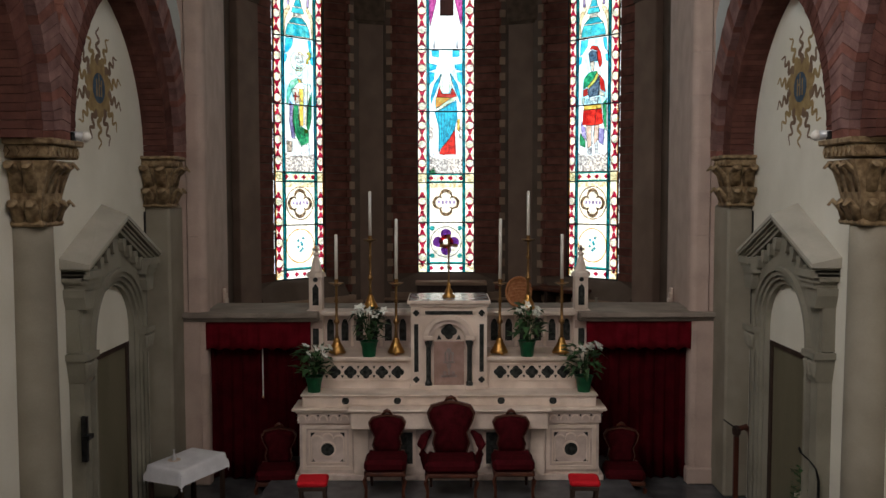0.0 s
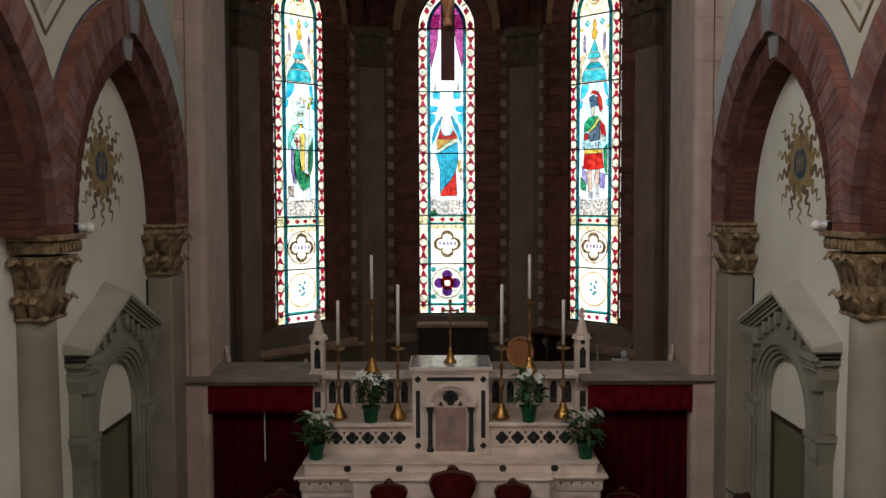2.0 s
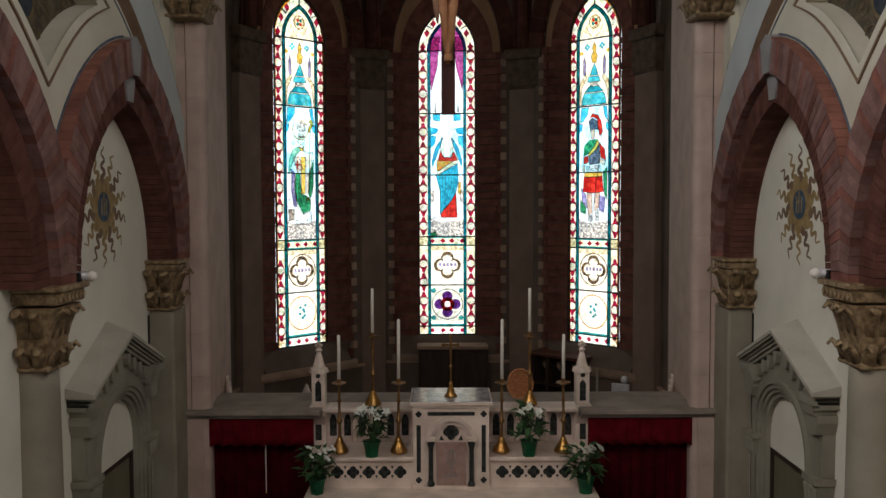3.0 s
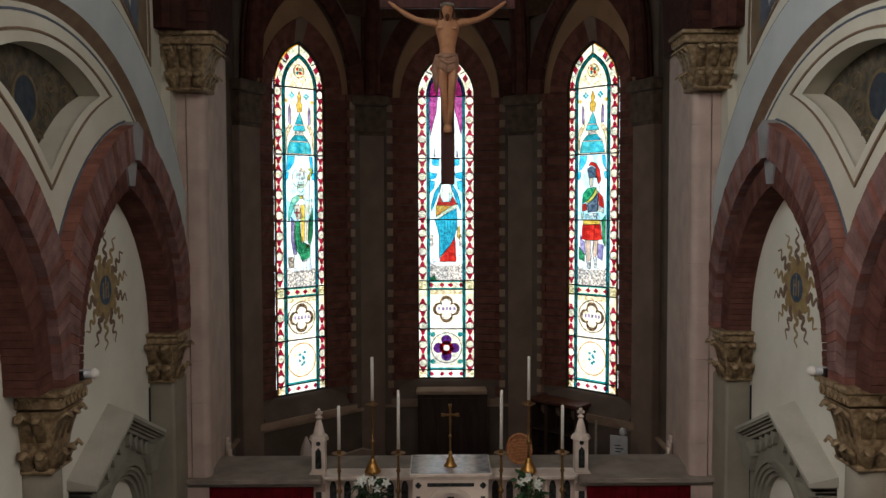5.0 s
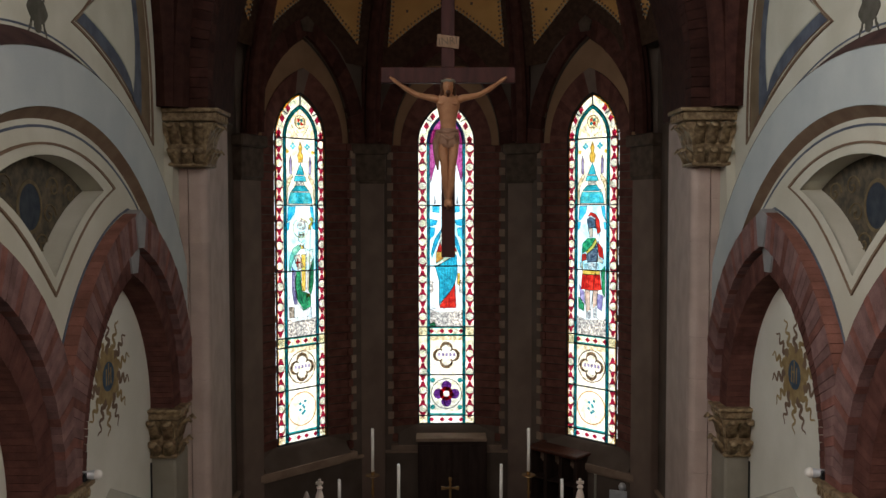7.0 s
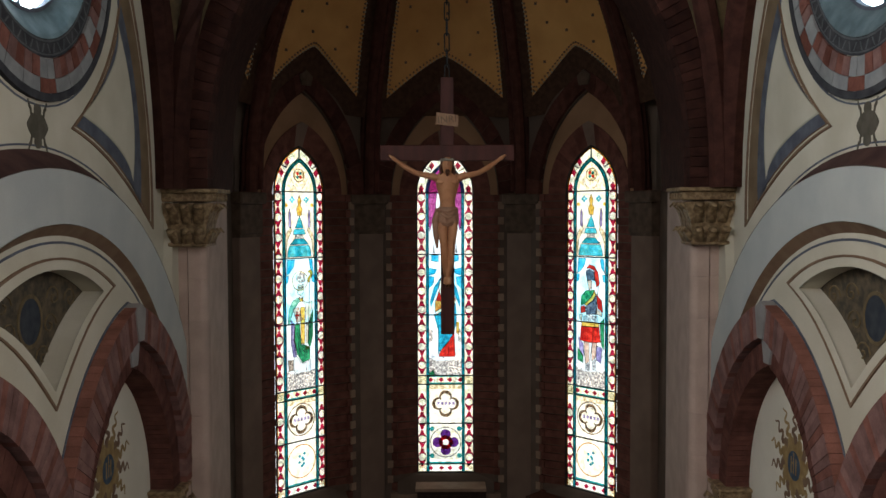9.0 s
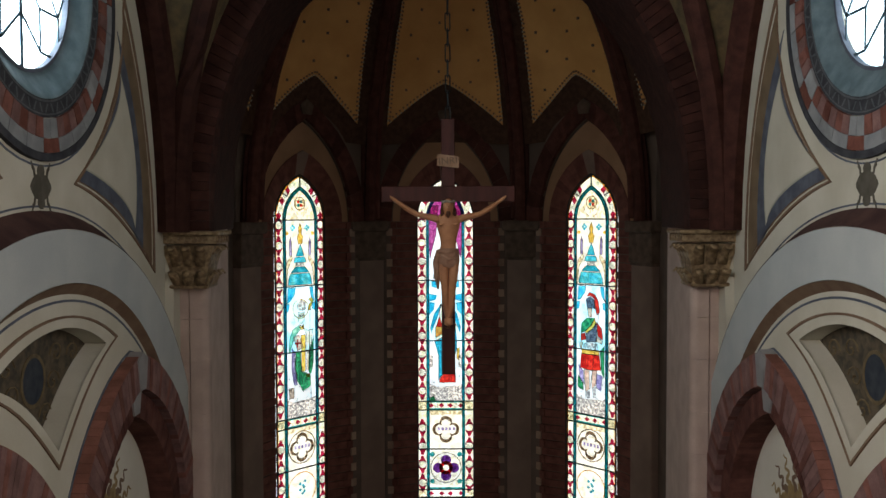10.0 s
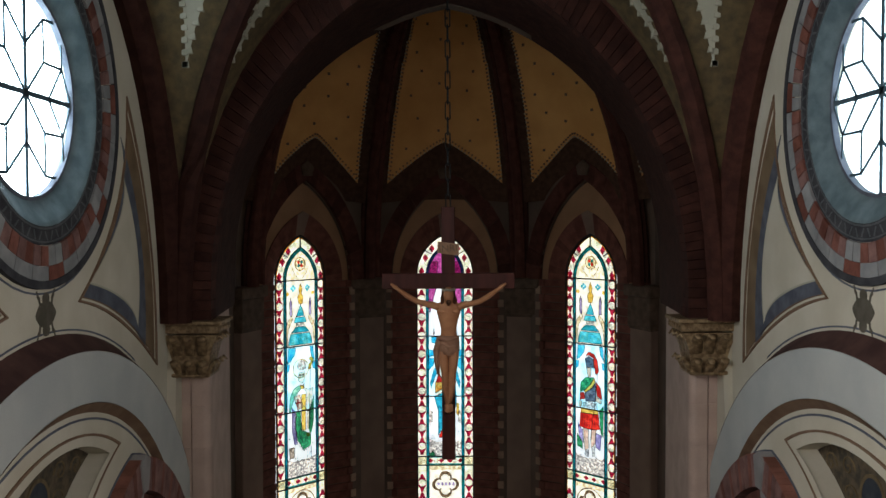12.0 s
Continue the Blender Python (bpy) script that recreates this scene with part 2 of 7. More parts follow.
G_GREEN = glass("green_glass", (0.01, 0.18, 0.08), (0.06, 0.42, 0.18), 12.0)
G_PURPLE = glass("violet_glass", (0.06, 0.01, 0.16), (0.16, 0.04, 0.32), 9.0)
G_PINK = glass("magenta_glass", (0.28, 0.01, 0.16), (0.55, 0.12, 0.36), 25.0)
G_LILAC = glass("lilac_glass", (0.24, 0.20, 0.48), (0.50, 0.45, 0.70), 9.0)
G_STONE = glass("rock_glass", (0.30, 0.26, 0.24), (0.90, 0.82, 0.74), 22.0)
G_GREY = glass("grey_glass", (0.20, 0.22, 0.24), (0.72, 0.72, 0.70), 24.0)
G_ORANGE = glass("orange_glass", (0.75, 0.18, 0.02), (0.95, 0.45, 0.10), 9.0)
G_SKIN = glass("buff_glass", (0.62, 0.42, 0.32), (0.86, 0.66, 0.54), 9.0)
G_IVORY = glass("ivory_glass", (0.70, 0.64, 0.50), (0.96, 0.92, 0.82), 9.0)
G_SEPIA = glass("sepia_glass", (0.16, 0.12, 0.09), (0.62, 0.52, 0.42), 20.0)
G_MINT = glass("mint_glass", (0.16, 0.46, 0.32), (0.40, 0.72, 0.54), 14.0)
G_NAVY = glass("slate_glass", (0.03, 0.05, 0.09), (0.16, 0.19, 0.24), 22.0)
G_PALE = glass("pale_sky_glass", (0.42, 0.80, 0.90), (0.90, 0.97, 0.98), 3.0)
G_CLEAR = glass("clear_glass", (0.86, 0.94, 0.97), (0.96, 0.98, 1.0), 3.0)


# ---- building helpers ----
def part(name, bm, material, parent=None, label="", smooth=False, m=None):
    me = bpy.data.meshes.new(name)
    bmesh.ops.recalc_face_normals(bm, faces=bm.faces)
    bm.to_mesh(me)
    bm.free()
    me.materials.append(material)
    if smooth:
        me.polygons.foreach_set("use_smooth", [True] * len(me.polygons))
    ob = new(name, me)
    if parent:
        ob.parent = parent
    if m:
        ob.matrix_basis = m
    if label:
        tagged(ob, label)
    return ob


def thing(name, label, category, group="", kind="", at=(0, 0, 0), turn=0):
    ob = new(name)
    ob.empty_display_size = 0.1
    ob.matrix_basis = pose(*at, 0, 0, turn)
    return tagged(ob, label, category, group, kind)


def box(bm, x0, x1, y0, y1, z0, z1, bev=0.0):
    r = bmesh.ops.create_cube(bm, size=1, matrix=Matrix.Translation(((x0 + x1) / 2, (y0 + y1) / 2, (z0 + z1) / 2)) @ Matrix.Diagonal((x1 - x0, y1 - y0, z1 - z0, 1)))
    if bev:
        es = list({e for v in r["verts"] for e in v.link_edges})
        bmesh.ops.bevel(bm, geom=es, offset=bev, segments=1, affect="EDGES")
    return bm


def B(x0, x1, y0, y1, z0, z1, bev=0.0):
    return box(bmesh.new(), x0, x1, y0, y1, z0, z1, bev)


def lathe(bm, prof, n=20, at=(0, 0, 0), sx=1.0, sy=1.0, squash=None):
    rings = []
    for r, z in prof:
        rings.append([bm.verts.new((at[0] + sx * r * math.cos(2 * math.pi * k / n), at[1] + sy * r * math.sin(2 * math.pi * k / n), at[2] + z)) for k in range(n)])
    for a, b in zip(rings, rings[1:]):
        for k in range(n):
            bm.faces.new((a[k], a[(k + 1) % n], b[(k + 1) % n], b[k]))
    bm.faces.new(rings[0]), bm.faces.new(rings[-1])
    return bm


def prism(bm, pts, F, d0, d1):
    a = [bm.verts.new(F(p[0], p[1], d0)) for p in pts]
    b = [bm.verts.new(F(p[0], p[1], d1)) for p in pts]
    bm.faces.new(a), bm.faces.new(b)
    for k in range(len(a)):
        j = (k + 1) % len(a)
        bm.faces.new((a[k], a[j], b[j], b[k]))
    return bm


def band(bm, outer, inner, F, d0, d1, close=False):
    """Solid strip between two polylines of equal length."""
    q = [[bm.verts.new(F(p[0], p[1], d)) for p in line] for line, d in ((outer, d0), (inner, d0), (inner, d1), (outer, d1))]
    n = len(outer)
    for k in range(n if close else n - 1):
        j = (k + 1) % n
        for a, b in ((0, 1), (1, 2), (2, 3), (3, 0)):
            bm.faces.new((q[a][k], q[a][j], q[b][j], q[b][k]))
    if not close:
        bm.faces.new([q[k][0] for k in range(4)]), bm.faces.new([q[k][-1] for k in range(4)])
    return bm


def loft(bm, A, C, us):
    """Sheet between two curves of points; us: the steps across."""
    rows = [[bm.verts.new(a.lerp(c, u)) for u in us] for a, c in zip(A, C)]
    for r, s in zip(rows, rows[1:]):
        for k in range(len(us) - 1):
            bm.faces.new((r[k], r[k + 1], s[k + 1], s[k]))
    return bm


def tube(bm, pts, r, n=8, squash=1.0):
    pts = [Vector(p) for p in pts]
    rs = r if isinstance(r, (list, tuple)) else [r] * len(pts)
    rings = []
    up = Vector((0, 0, 1))
    for k, p in enumerate(pts):
        t = (pts[min(k + 1, len(pts) - 1)] - pts[max(k - 1, 0)]).normalized()
        a = t.cross(up) if abs(t.dot(up)) < 0.95 else t.cross(Vector((0, 1, 0)))
        a.normalize()
        c = t.cross(a).normalized()
        rings.append([bm.verts.new(p + rs[k] * (math.cos(2 * math.pi * i / n) * a + squash * math.sin(2 * math.pi * i / n) * c)) for i in range(n)])
    for a, c in zip(rings, rings[1:]):
        for i in range(n):
            bm.faces.new((a[i], a[(i + 1) % n], c[(i + 1) % n], c[i]))
    bm.faces.new(rings[0]), bm.faces.new(rings[-1])
    return bm


def pointed(y0, zs, half, rise, e=0.0, n=12):
    """Polyline of a pointed arch offset outwards by e, from its low spring over the point to the other."""
    r = (half * half + rise * rise) / (2 * half)
    off = r - half
    R = r + e
    top = math.acos(max(-1, min(1, -off / R)))
    left = [(y0 + off + R * math.cos(math.pi + (top - math.pi) * k / n), zs + R * math.sin(math.pi + (top - math.pi) * k / n)) for k in range(n + 1)]
    right = [(2 * y0 - a, z) for a, z in reversed(left[:-1])]
    return left + right


def pointed_blocks(y0, zs, half, rise, e0, e1, count, gap=0.008):
    """Quads of the voussoirs of a pointed ring, both halves."""
    r = (half * half + rise * rise) / (2 * half)
    off = r - half
    out = []
    for side in (1, -1):
        tops = [math.acos(-off / (r + e)) for e in (e0, e1)]
        for k in range(count):
            quad = []
            for e, top, ks in ((e0, tops[0], (k, k + 1)), (e1, tops[1], (k + 1, k))):
                for i, kk in enumerate(ks):
                    g = gap / (r + e) * (1 if (kk == k) else -1)
                    a = math.pi + (top - math.pi) * kk / count - g * 0.5
                    quad.append((y0 + side * (off + (r + e) * math.cos(a)), zs + (r + e) * math.sin(a)))
            out.append(quad)
    return out


def circle(y0, z0, r, n=40, a0=0.0, a1=360.0):
    return [(y0 + r * math.cos(radians(a0 + (a1 - a0) * k / n)), z0 + r * math.sin(radians(a0 + (a1 - a0) * k / n))) for k in range(n if a1 - a0 >= 360 else n + 1)]


def carve(ob, cutters):
    for c in cutters:
        md = ob.modifiers.new("cut", "BOOLEAN")
        md.object, md.operation, md.solver = c, "DIFFERENCE", "EXACT"
    bpy.context.view_layer.update()
    me = bpy.data.meshes.new_from_object(ob.evaluated_get(bpy.context.evaluated_depsgraph_get()))
    ob.modifiers.clear()
    ob.data = me
    for c in cutters:
        bpy.data.objects.remove(c)
    return ob


WX = 3.93          # inner face of the choir's side walls
FLOOR, DAIS = -0.44, -0.06


def side(s):
    return lambda a, z, d: Vector((s * (WX + d), a, z))


APO, AYC = 3.88, 4.83
FACES = {"left": -45, "centre": 0, "right": 45, "west": -90, "east": 90}


SHIFT = 0.46


def apse(deg):
    w = radians(deg)
    nx, ny = math.sin(w), math.cos(w)
    apo = APO if abs(deg) < 80 else 4.28
    u0 = SHIFT * (deg > 1) - SHIFT * (deg < -1) if abs(deg) < 80 else 0.0
    return lambda u, z, d: Vector((nx * (apo + d) + ny * (u + u0), AYC + ny * (apo + d) - nx * (u + u0), z))

# ---- floor and shell ----
ground = tagged(part("floor", B(-9, 9, -26, 10.5, FLOOR - 0.3, FLOOR), M_FLOOR), "grey marble church floor", "floor", kind="structure")
dais = tagged(part("dais", B(-2.75, 2.75, -1.75, 1.15, FLOOR, DAIS - 0.18), M_FLOOR), "grey marble altar step", "step", kind="structure")
part("upper_step", B(-2.45, 2.45, -1.4, 1.15, DAIS - 0.18, DAIS, 0.01), M_FLOOR, dais)

UP = 0.12          # how far the upper choir walls lie back


def arc(cz, r, n=28, reach=3.75, y0=-3.1):
    a1 = math.asin(min(0.999, reach / r))
    return [(y0 + r * math.sin(-a1 + 2 * a1 * k / n), cz + r * math.cos(-a1 + 2 * a1 * k / n)) for k in range(n + 1)]


def bow(p, mid, q, n=10):
    """Points of a bent edge from p through mid to q."""
    c = [2 * mid[i] - 0.5 * (p[i] + q[i]) for i in (0, 1)]
    return [tuple((1 - t) ** 2 * p[i] + 2 * t * (1 - t) * c[i] + t * t * q[i] for i in (0, 1)) for t in [k / n for k in range(n)]]


def three_sided(corners, mids, inset):
    """Closed outline with three bent edges, each edge set inwards by its own width."""
    C, M = [], []
    edges = []
    cen = Vector((sum(p[0] for p in corners) / 3, sum(p[1] for p in corners) / 3))
    for k in range(3):
        a, b = Vector(corners[k]), Vector(corners[(k + 1) % 3])
        t = (b - a).normalized()
        n = Vector((-t.y, t.x))
        if n.dot(cen - a) < 0:
            n = -n
        edges.append((a + n * inset[k], t))
        M.append(tuple(Vector(mids[k]) + n * inset[k]))
    for k in range(3):
        (a, t), (b, u) = edges[k - 1], edges[k]
        det = t.x * -u.y + u.x * t.y
        w = b - a
        lam = (w.x * -u.y + u.x * w.y) / det
        C.append(tuple(a + t * lam))
    runs = [bow(C[0], M[0], C[1]), bow(C[1], M[1], C[2]) + [C[2]], bow(C[2], M[2], C[0])]
    # where the two long edges cross before their corner, they end at the crossing
    for i in range(len(runs[1]) - 1):
        for j in range(len(runs[2]) - 1, 0, -1):
            p, r = Vector(runs[1][i]), Vector(runs[1][i + 1]) - Vector(runs[1][i])
            q, w = Vector(runs[2][j - 1]), Vector(runs[2][j]) - Vector(runs[2][j - 1])
            det = r.x * w.y - r.y * w.x
            if abs(det) > 1e-9:
                d = q - p
                a, b = (d.x * w.y - d.y * w.x) / det, (d.x * r.y - d.y * r.x) / det
                if 0 < a < 1 and 0 < b < 1:
                    tip = tuple(p + r * a)
                    side_a = [Vector(v) for v in runs[1][:i + 1]] + [Vector(tip)]
                    side_b = [Vector(tip)] + [Vector(v) for v in runs[2][j:]]
                    n1, n2 = len(runs[1]), len(runs[2])
                    pick = lambda line, n: [tuple(line[min(int(t), len(line) - 2)].lerp(line[min(int(t), len(line) - 2) + 1], t - min(int(t), len(line) - 2))) for t in [k / (n - 1) * (len(line) - 1) for k in range(n)]]
                    return runs[0] + pick(side_a, n1) + pick(side_b, n2)[1:]
    return runs[0] + runs[1] + runs[2][1:]


for s, nm in ((-1, "wall_west"), (1, "wall_east")):
    F = side(s)
    U = lambda a, z, d: F(a, z, d + UP)
    wall = part(nm, prism(bmesh.new(), [(-7.3, FLOOR), (1.05, FLOOR), (1.05, 15), (-7.3, 15)], F, 0, 1.0), M_CREAM)
    tagged(wall, "cream plastered choir wall with painted mouldings", "wall", kind="structure")
    cuts = []
    for y0 in (-1.1, -5.1):
        line = pointed(y0, 4.35, 1.5, 2.0, 0.335, 14)
        pts = [(line[0][0], FLOOR - 0.2)] + line + [(line[-1][0], FLOOR - 0.2)]
        cuts.append(part("cut", prism(bmesh.new(), pts, F, -0.2, 0.27), M_CREAM))
    cuts.append(part("cut", prism(bmesh.new(), [(-3.7, FLOOR - 0.2), (-2.5, FLOOR - 0.2), (-2.5, 4.33), (-3.7, 4.33)], F, -0.21, 0.272), M_CREAM))
    cuts.append(part("cut", prism(bmesh.new(), circle(-3.08, 11.25, 1.04, 48), F, -0.3, 1.4), M_CREAM))
    bm = bmesh.new()
    q = [[bm.verts.new(F(a, z, d)) for a, z in circle(-3.08, 11.25, r, 48)] for r, d in ((1.62, -0.07), (1.30, UP), (1.04, UP + 0.16), (0.98, UP + 0.2))]
    for a, b in zip(q, q[1:]):
        for k in range(48):
            bm.faces.new((a[k], a[(k + 1) % 48], b[(k + 1) % 48], b[k]))
    bm.faces.new(q[0]), bm.faces.new(q[-1])
    cuts.append(part("cut", bm, M_CREAM))
    # the upper wall lies back behind the sloping top of the big arch band
    bm = bmesh.new()
    rings = [[bm.verts.new(F(a, z, d)) for a, z in arc(cz, r) + [(1.3, 15.3), (-7.5, 15.3)]] for cz, r, d in ((3.78, 4.75, -0.1), (3.92, 4.75, 0.0), (3.92, 4.91, UP))]
    for a, b in zip(rings, rings[1:]):
        for k in range(len(a)):
            bm.faces.new((a[k], a[(k + 1) % len(a)], b[(k + 1) % len(a)], b[k]))
    bm.faces.new(rings[0]), bm.faces.new(rings[-1])
    cuts.append(part("cut", bm, M_CREAM))
    # the three-cornered lunette over the column
    lr = (1.42 ** 2 + 0.36 ** 2) / (2 * 0.36)
    top = [(-3.1 + 1.42 * k / 8, 7.72 - lr + math.sqrt(lr * lr - (1.42 * k / 8) ** 2)) for k in range(-8, 9)]
    low = [(-3.1 + (1 - t) * 1.42, 7.36 - 0.98 * t - 0.14 * math.sin(math.pi * t) * -1) for t in [k / 8 for k in range(1, 9)]]
    low2 = [(-6.2 - a, z) for a, z in reversed(low[:-1])]
    lun = top + low + low2
    big_lun = lun
    lun = [(-3.1 + (a + 3.1) * 0.90, 7.2 + (z - 7.2) * 0.90) for a, z in lun]
    cuts.append(part("cut", prism(bmesh.new(), lun, F, -0.2, 0.24), M_CREAM))
    carve(wall, cuts)

    # niche backs keep a paler plaster
    for y0 in (-1.1, -5.1):
        line = pointed(y0, 4.35, 1.5, 2.0, 0.3, 14)
        pts = [(line[0][0], FLOOR)] + line + [(line[-1][0], FLOOR)]
        part("niche_plaster", prism(bmesh.new(), pts, F, 0.262, 0.28), M_NICHE, wall)
    part("niche_plaster", prism(bmesh.new(), [(-3.62, FLOOR), (-2.58, FLOOR), (-2.58, 4.34), (-3.62, 4.34)], F, 0.266, 0.28), M_NICHE, wall)
    # projecting big arch band: blue-grey face, brown underside, brown sloping top
    part("blue_grey_band", band(bmesh.new(), arc(3.92, 4.735, 28, 4.1), arc(4.27, 3.85, 28, 3.02), F, -0.10, 0.02), M_BLUEGREY, wall)
    bm = bmesh.new()
    loft(bm, [F(a, z, -0.104) for a, z in arc(4.272, 3.842, 36, 3.03)], [F(a, z, 0.004) for a, z in arc(4.06, 3.94, 36, 3.03)], [0, 0.5, 1])
    part("brown_underside", bm, M_BROWNLINE, wall, "brown painted underside of the arch band")
    bm = bmesh.new()
    loft(bm, [F(a, z, -0.101) for a, z in arc(3.92, 4.74, 36, 3.9)], [F(a, z, UP - 0.004) for a, z in arc(3.92, 4.92, 36, 3.98)], [0, 0.5, 1])
    part("brown_top_slope", bm, M_TOPSLOPE, wall, "dark brown sloping top of the arch band")
    part("fine_blue_line", band(bmesh.new(), arc(3.92, 4.97, 28, 2.5), arc(3.92, 4.95, 28, 2.5), U, -0.006, 0.02), M_BLUELINE, wall)
    part("fine_blue_line", band(bmesh.new(), arc(4.02, 3.93, 28, 2.95), arc(4.02, 3.905, 28, 2.95), F, -0.006, 0.02), M_BLUELINE, wall)
    part("blue_grey_corner", prism(bmesh.new(), [(-0.08, 6.658), (1.0, 6.289), (1.0, 4.6), (0.9, 4.6), (0.75, 5.3), (0.4, 6.1)], F, -0.0995, 0.02), M_BLUEGREY, wall)
    # lunette: painted field, frame, medallion
    cy, cz = -3.1, 7.2
    grow = lambda pts, k, c=(cy, cz): [(c[0] + (a - c[0]) * k, c[1] + (z - c[1]) * k) for a, z in pts]
    part("painted_field", prism(bmesh.new(), grow(lun, 0.99), F, 0.232, 0.25), M_LUNETTE, wall, "painted scrollwork field")
    part("lunette_frame", band(bmesh.new(), grow(big_lun, 1.13), grow(big_lun, 1.085), F, -0.02, 0.02, True), M_BROWNLINE, wall)
    part("lunette_lip", band(bmesh.new(), grow(big_lun, 1.085), grow(lun, 1.0), F, -0.008, 0.02, True), M_CREAM, wall)
    ov = lambda r1, r2: [(cy + r1 * math.cos(2 * math.pi * k / 32), 7.16 + r2 * math.sin(2 * math.pi * k / 32)) for k in range(32)]
    part("medallion_ring", band(bmesh.new(), ov(0.26, 0.27), ov(0.22, 0.23), F, 0.222, 0.25, True), M_DIMGOLD, wall)
    part("medallion", prism(bmesh.new(), ov(0.22, 0.23), F, 0.226, 0.25), M_MEDAL, wall)
    for k, (a0, z0, sg) in enumerate(((-3.62, 7.36, 1), (-2.58, 7.36, -1), (-4.02, 7.3, 1), (-2.18, 7.3, -1), (-3.36, 6.78, 1), (-2.84, 6.78, -1), (-3.52, 7.08, -1), (-2.68, 7.08, 1))):
        sp = [F(a0 + sg * (0.16 - 0.011 * i) * math.cos(0.62 * i), z0 + (0.16 - 0.011 * i) * 0.8 * math.sin(0.62 * i), 0.228) for i in range(14)]
        part("painted_scroll", tube(bmesh.new(), sp, [0.010] * 13 + [0.016], 5), M_DIMGOLD, wall)
    # oculus: dark rim, chequered ring, brick ring, patterned ring, splay
    OC = (-3.08, 11.25)
    part("oculus_rim", band(bmesh.new(), circle(*OC, 1.93, 56), circle(*OC, 1.85, 56), U, -0.05, 0.02, True), M_RIM, wall, "dark painted rim")
    part("fine_blue_line", band(bmesh.new(), circle(*OC, 1.985, 56), circle(*OC, 1.965, 56), U, -0.006, 0.02, True), M_BLUELINE, wall)
    for k in range(64):
        a0, a1 = 360 / 64 * k + 0.2, 360 / 64 * (k + 1) - 0.2
        pale = k % 8 < 2
        pts = circle(*OC, 1.70, 2, a0, a1) + circle(*OC, 1.505, 2, a1, a0)
        part("brick", prism(bmesh.new(), pts, U, -0.036 - 0.003 * (k % 3), 0.03), M_PALEBRICK if pale else (M_BRICK2, M_SPLAY, M_BRICK2, M_BRICK)[k % 4], wall)
        if k % 2 == 0:
            b1 = 360 / 64 * (k + 2) - 0.2
            pts = circle(*OC, 1.845, 4, a0, b1) + circle(*OC, 1.705, 4, b1, a0)
            part("brick", prism(bmesh.new(), pts, U, -0.04, 0.03), M_SPLAY if pale else M_PALEBRICK, wall)
    part("oculus_pattern_ring", band(bmesh.new(), circle(*OC, 1.50, 56), circle(*OC, 1.31, 56), U, -0.016, 0.02, True), M_RIM, wall, "dark ring with a painted fret")
    bm = bmesh.new()
    for k in range(72):
        a = 2 * math.pi * k / 72
        for r0, r1, w in ((1.36, 1.45, 0.016 if k % 2 else -0.016),):
            prism(bm, [(OC[0] + r * math.cos(a + t), OC[1] + r * math.sin(a + t)) for r, t in ((r0, w - 0.008), (r0, w + 0.008), (r1, -w + 0.008), (r1, -w - 0.008))], U, -0.021, -0.01)
    tagged(part("painted_fret", bm, M_FRET, wall), kind="stuff")
    for r0, r1 in ((1.345, 1.325), (1.475, 1.46)):
        part("fret_line", band(bmesh.new(), circle(*OC, r0, 56), circle(*OC, r1, 56), U, -0.020, 0.0, True), M_FRET, wall)
    # splay sheet coloured as if lit blue through the glass
    rev = bmesh.new()
    q = [[rev.verts.new(U(a, z, d)) for a, z in circle(*OC, r, 56)] for r, d in ((1.315, -0.018), (1.272, 0.002), (1.022, 0.15))]
    for a, b in zip(q, q[1:]):
        for k in range(56):
            rev.faces.new((a[k], a[(k + 1) % 56], b[(k + 1) % 56], b[k]))
    part("oculus_reveal", rev, M_REVEAL, wall, "window splay with blue sky light in its colour")
    # three-cornered panels beside the oculus; flat ochre and blue bands paint a recess's shading
    for mir in (0, 1):
        cor, mid = ((-2.32, 9.12), (0.25, 8.0), (-0.76, 11.54)), ((-1.06, 8.74), (0.03, 9.84), (-1.13, 10.22))
        outline = lambda *w: [(-6.16 - a, z) if mir else (a, z) for a, z in three_sided(cor, mid, w if len(w) == 3 else w * 3)]
        part("panel_line", band(bmesh.new(), outline(0.0), outline(0.035), U, -0.018, 0.02, True), M_BROWNLINE, wall)
        part("panel_line", band(bmesh.new(), outline(0.075), outline(0.095), U, -0.008, 0.02, True), M_BROWNLINE, wall)
        part("panel_ochre", prism(bmesh.new(), outline(0.095), U, -0.004, 0.02), M_PANELSHADE, wall, "ochre brown band painted as a recess's shading")
        part("panel_blue", prism(bmesh.new(), outline(0.095, 0.36, 0.095), U, -0.008, 0.02), M_BLUELINE, wall, "slate blue border painted as a recess's shade")
        part("panel_line", prism(bmesh.new(), outline(0.28, 0.535, 0.165), U, -0.0105, 0.02), M_VAULT, wall)
        part("panel_field", prism(bmesh.new(), outline(0.305, 0.555, 0.185), U, -0.013, 0.02), M_CREAM, wall)
    # stencilled ornament under the oculus
    bm = bmesh.new()
    sx, sz = -3.08, 9.07
    prism(bm, [(sx + 0.21 * math.cos(t) * (1 + 0.05 * math.cos(6 * t)), sz + 0.13 * math.sin(t)) for t in [2 * math.pi * k / 30 for k in range(30)]], U, -0.006, 0.01)
    for k in (-1, 1):
        prism(bm, [(sx + 0.075 * math.cos(t), sz + k * 0.155 + 0.065 * math.sin(t)) for t in [2 * math.pi * j / 14 for j in range(14)]], U, -0.0065, 0.01)
        for h in (-1, 1):
            ln = [(0.07, 0.10), (0.12, 0.12), (0.13, 0.17), (0.165, 0.205), (0.19, 0.185), (0.175, 0.165), (0.155, 0.15), (0.145, 0.105), (0.09, 0.08)]
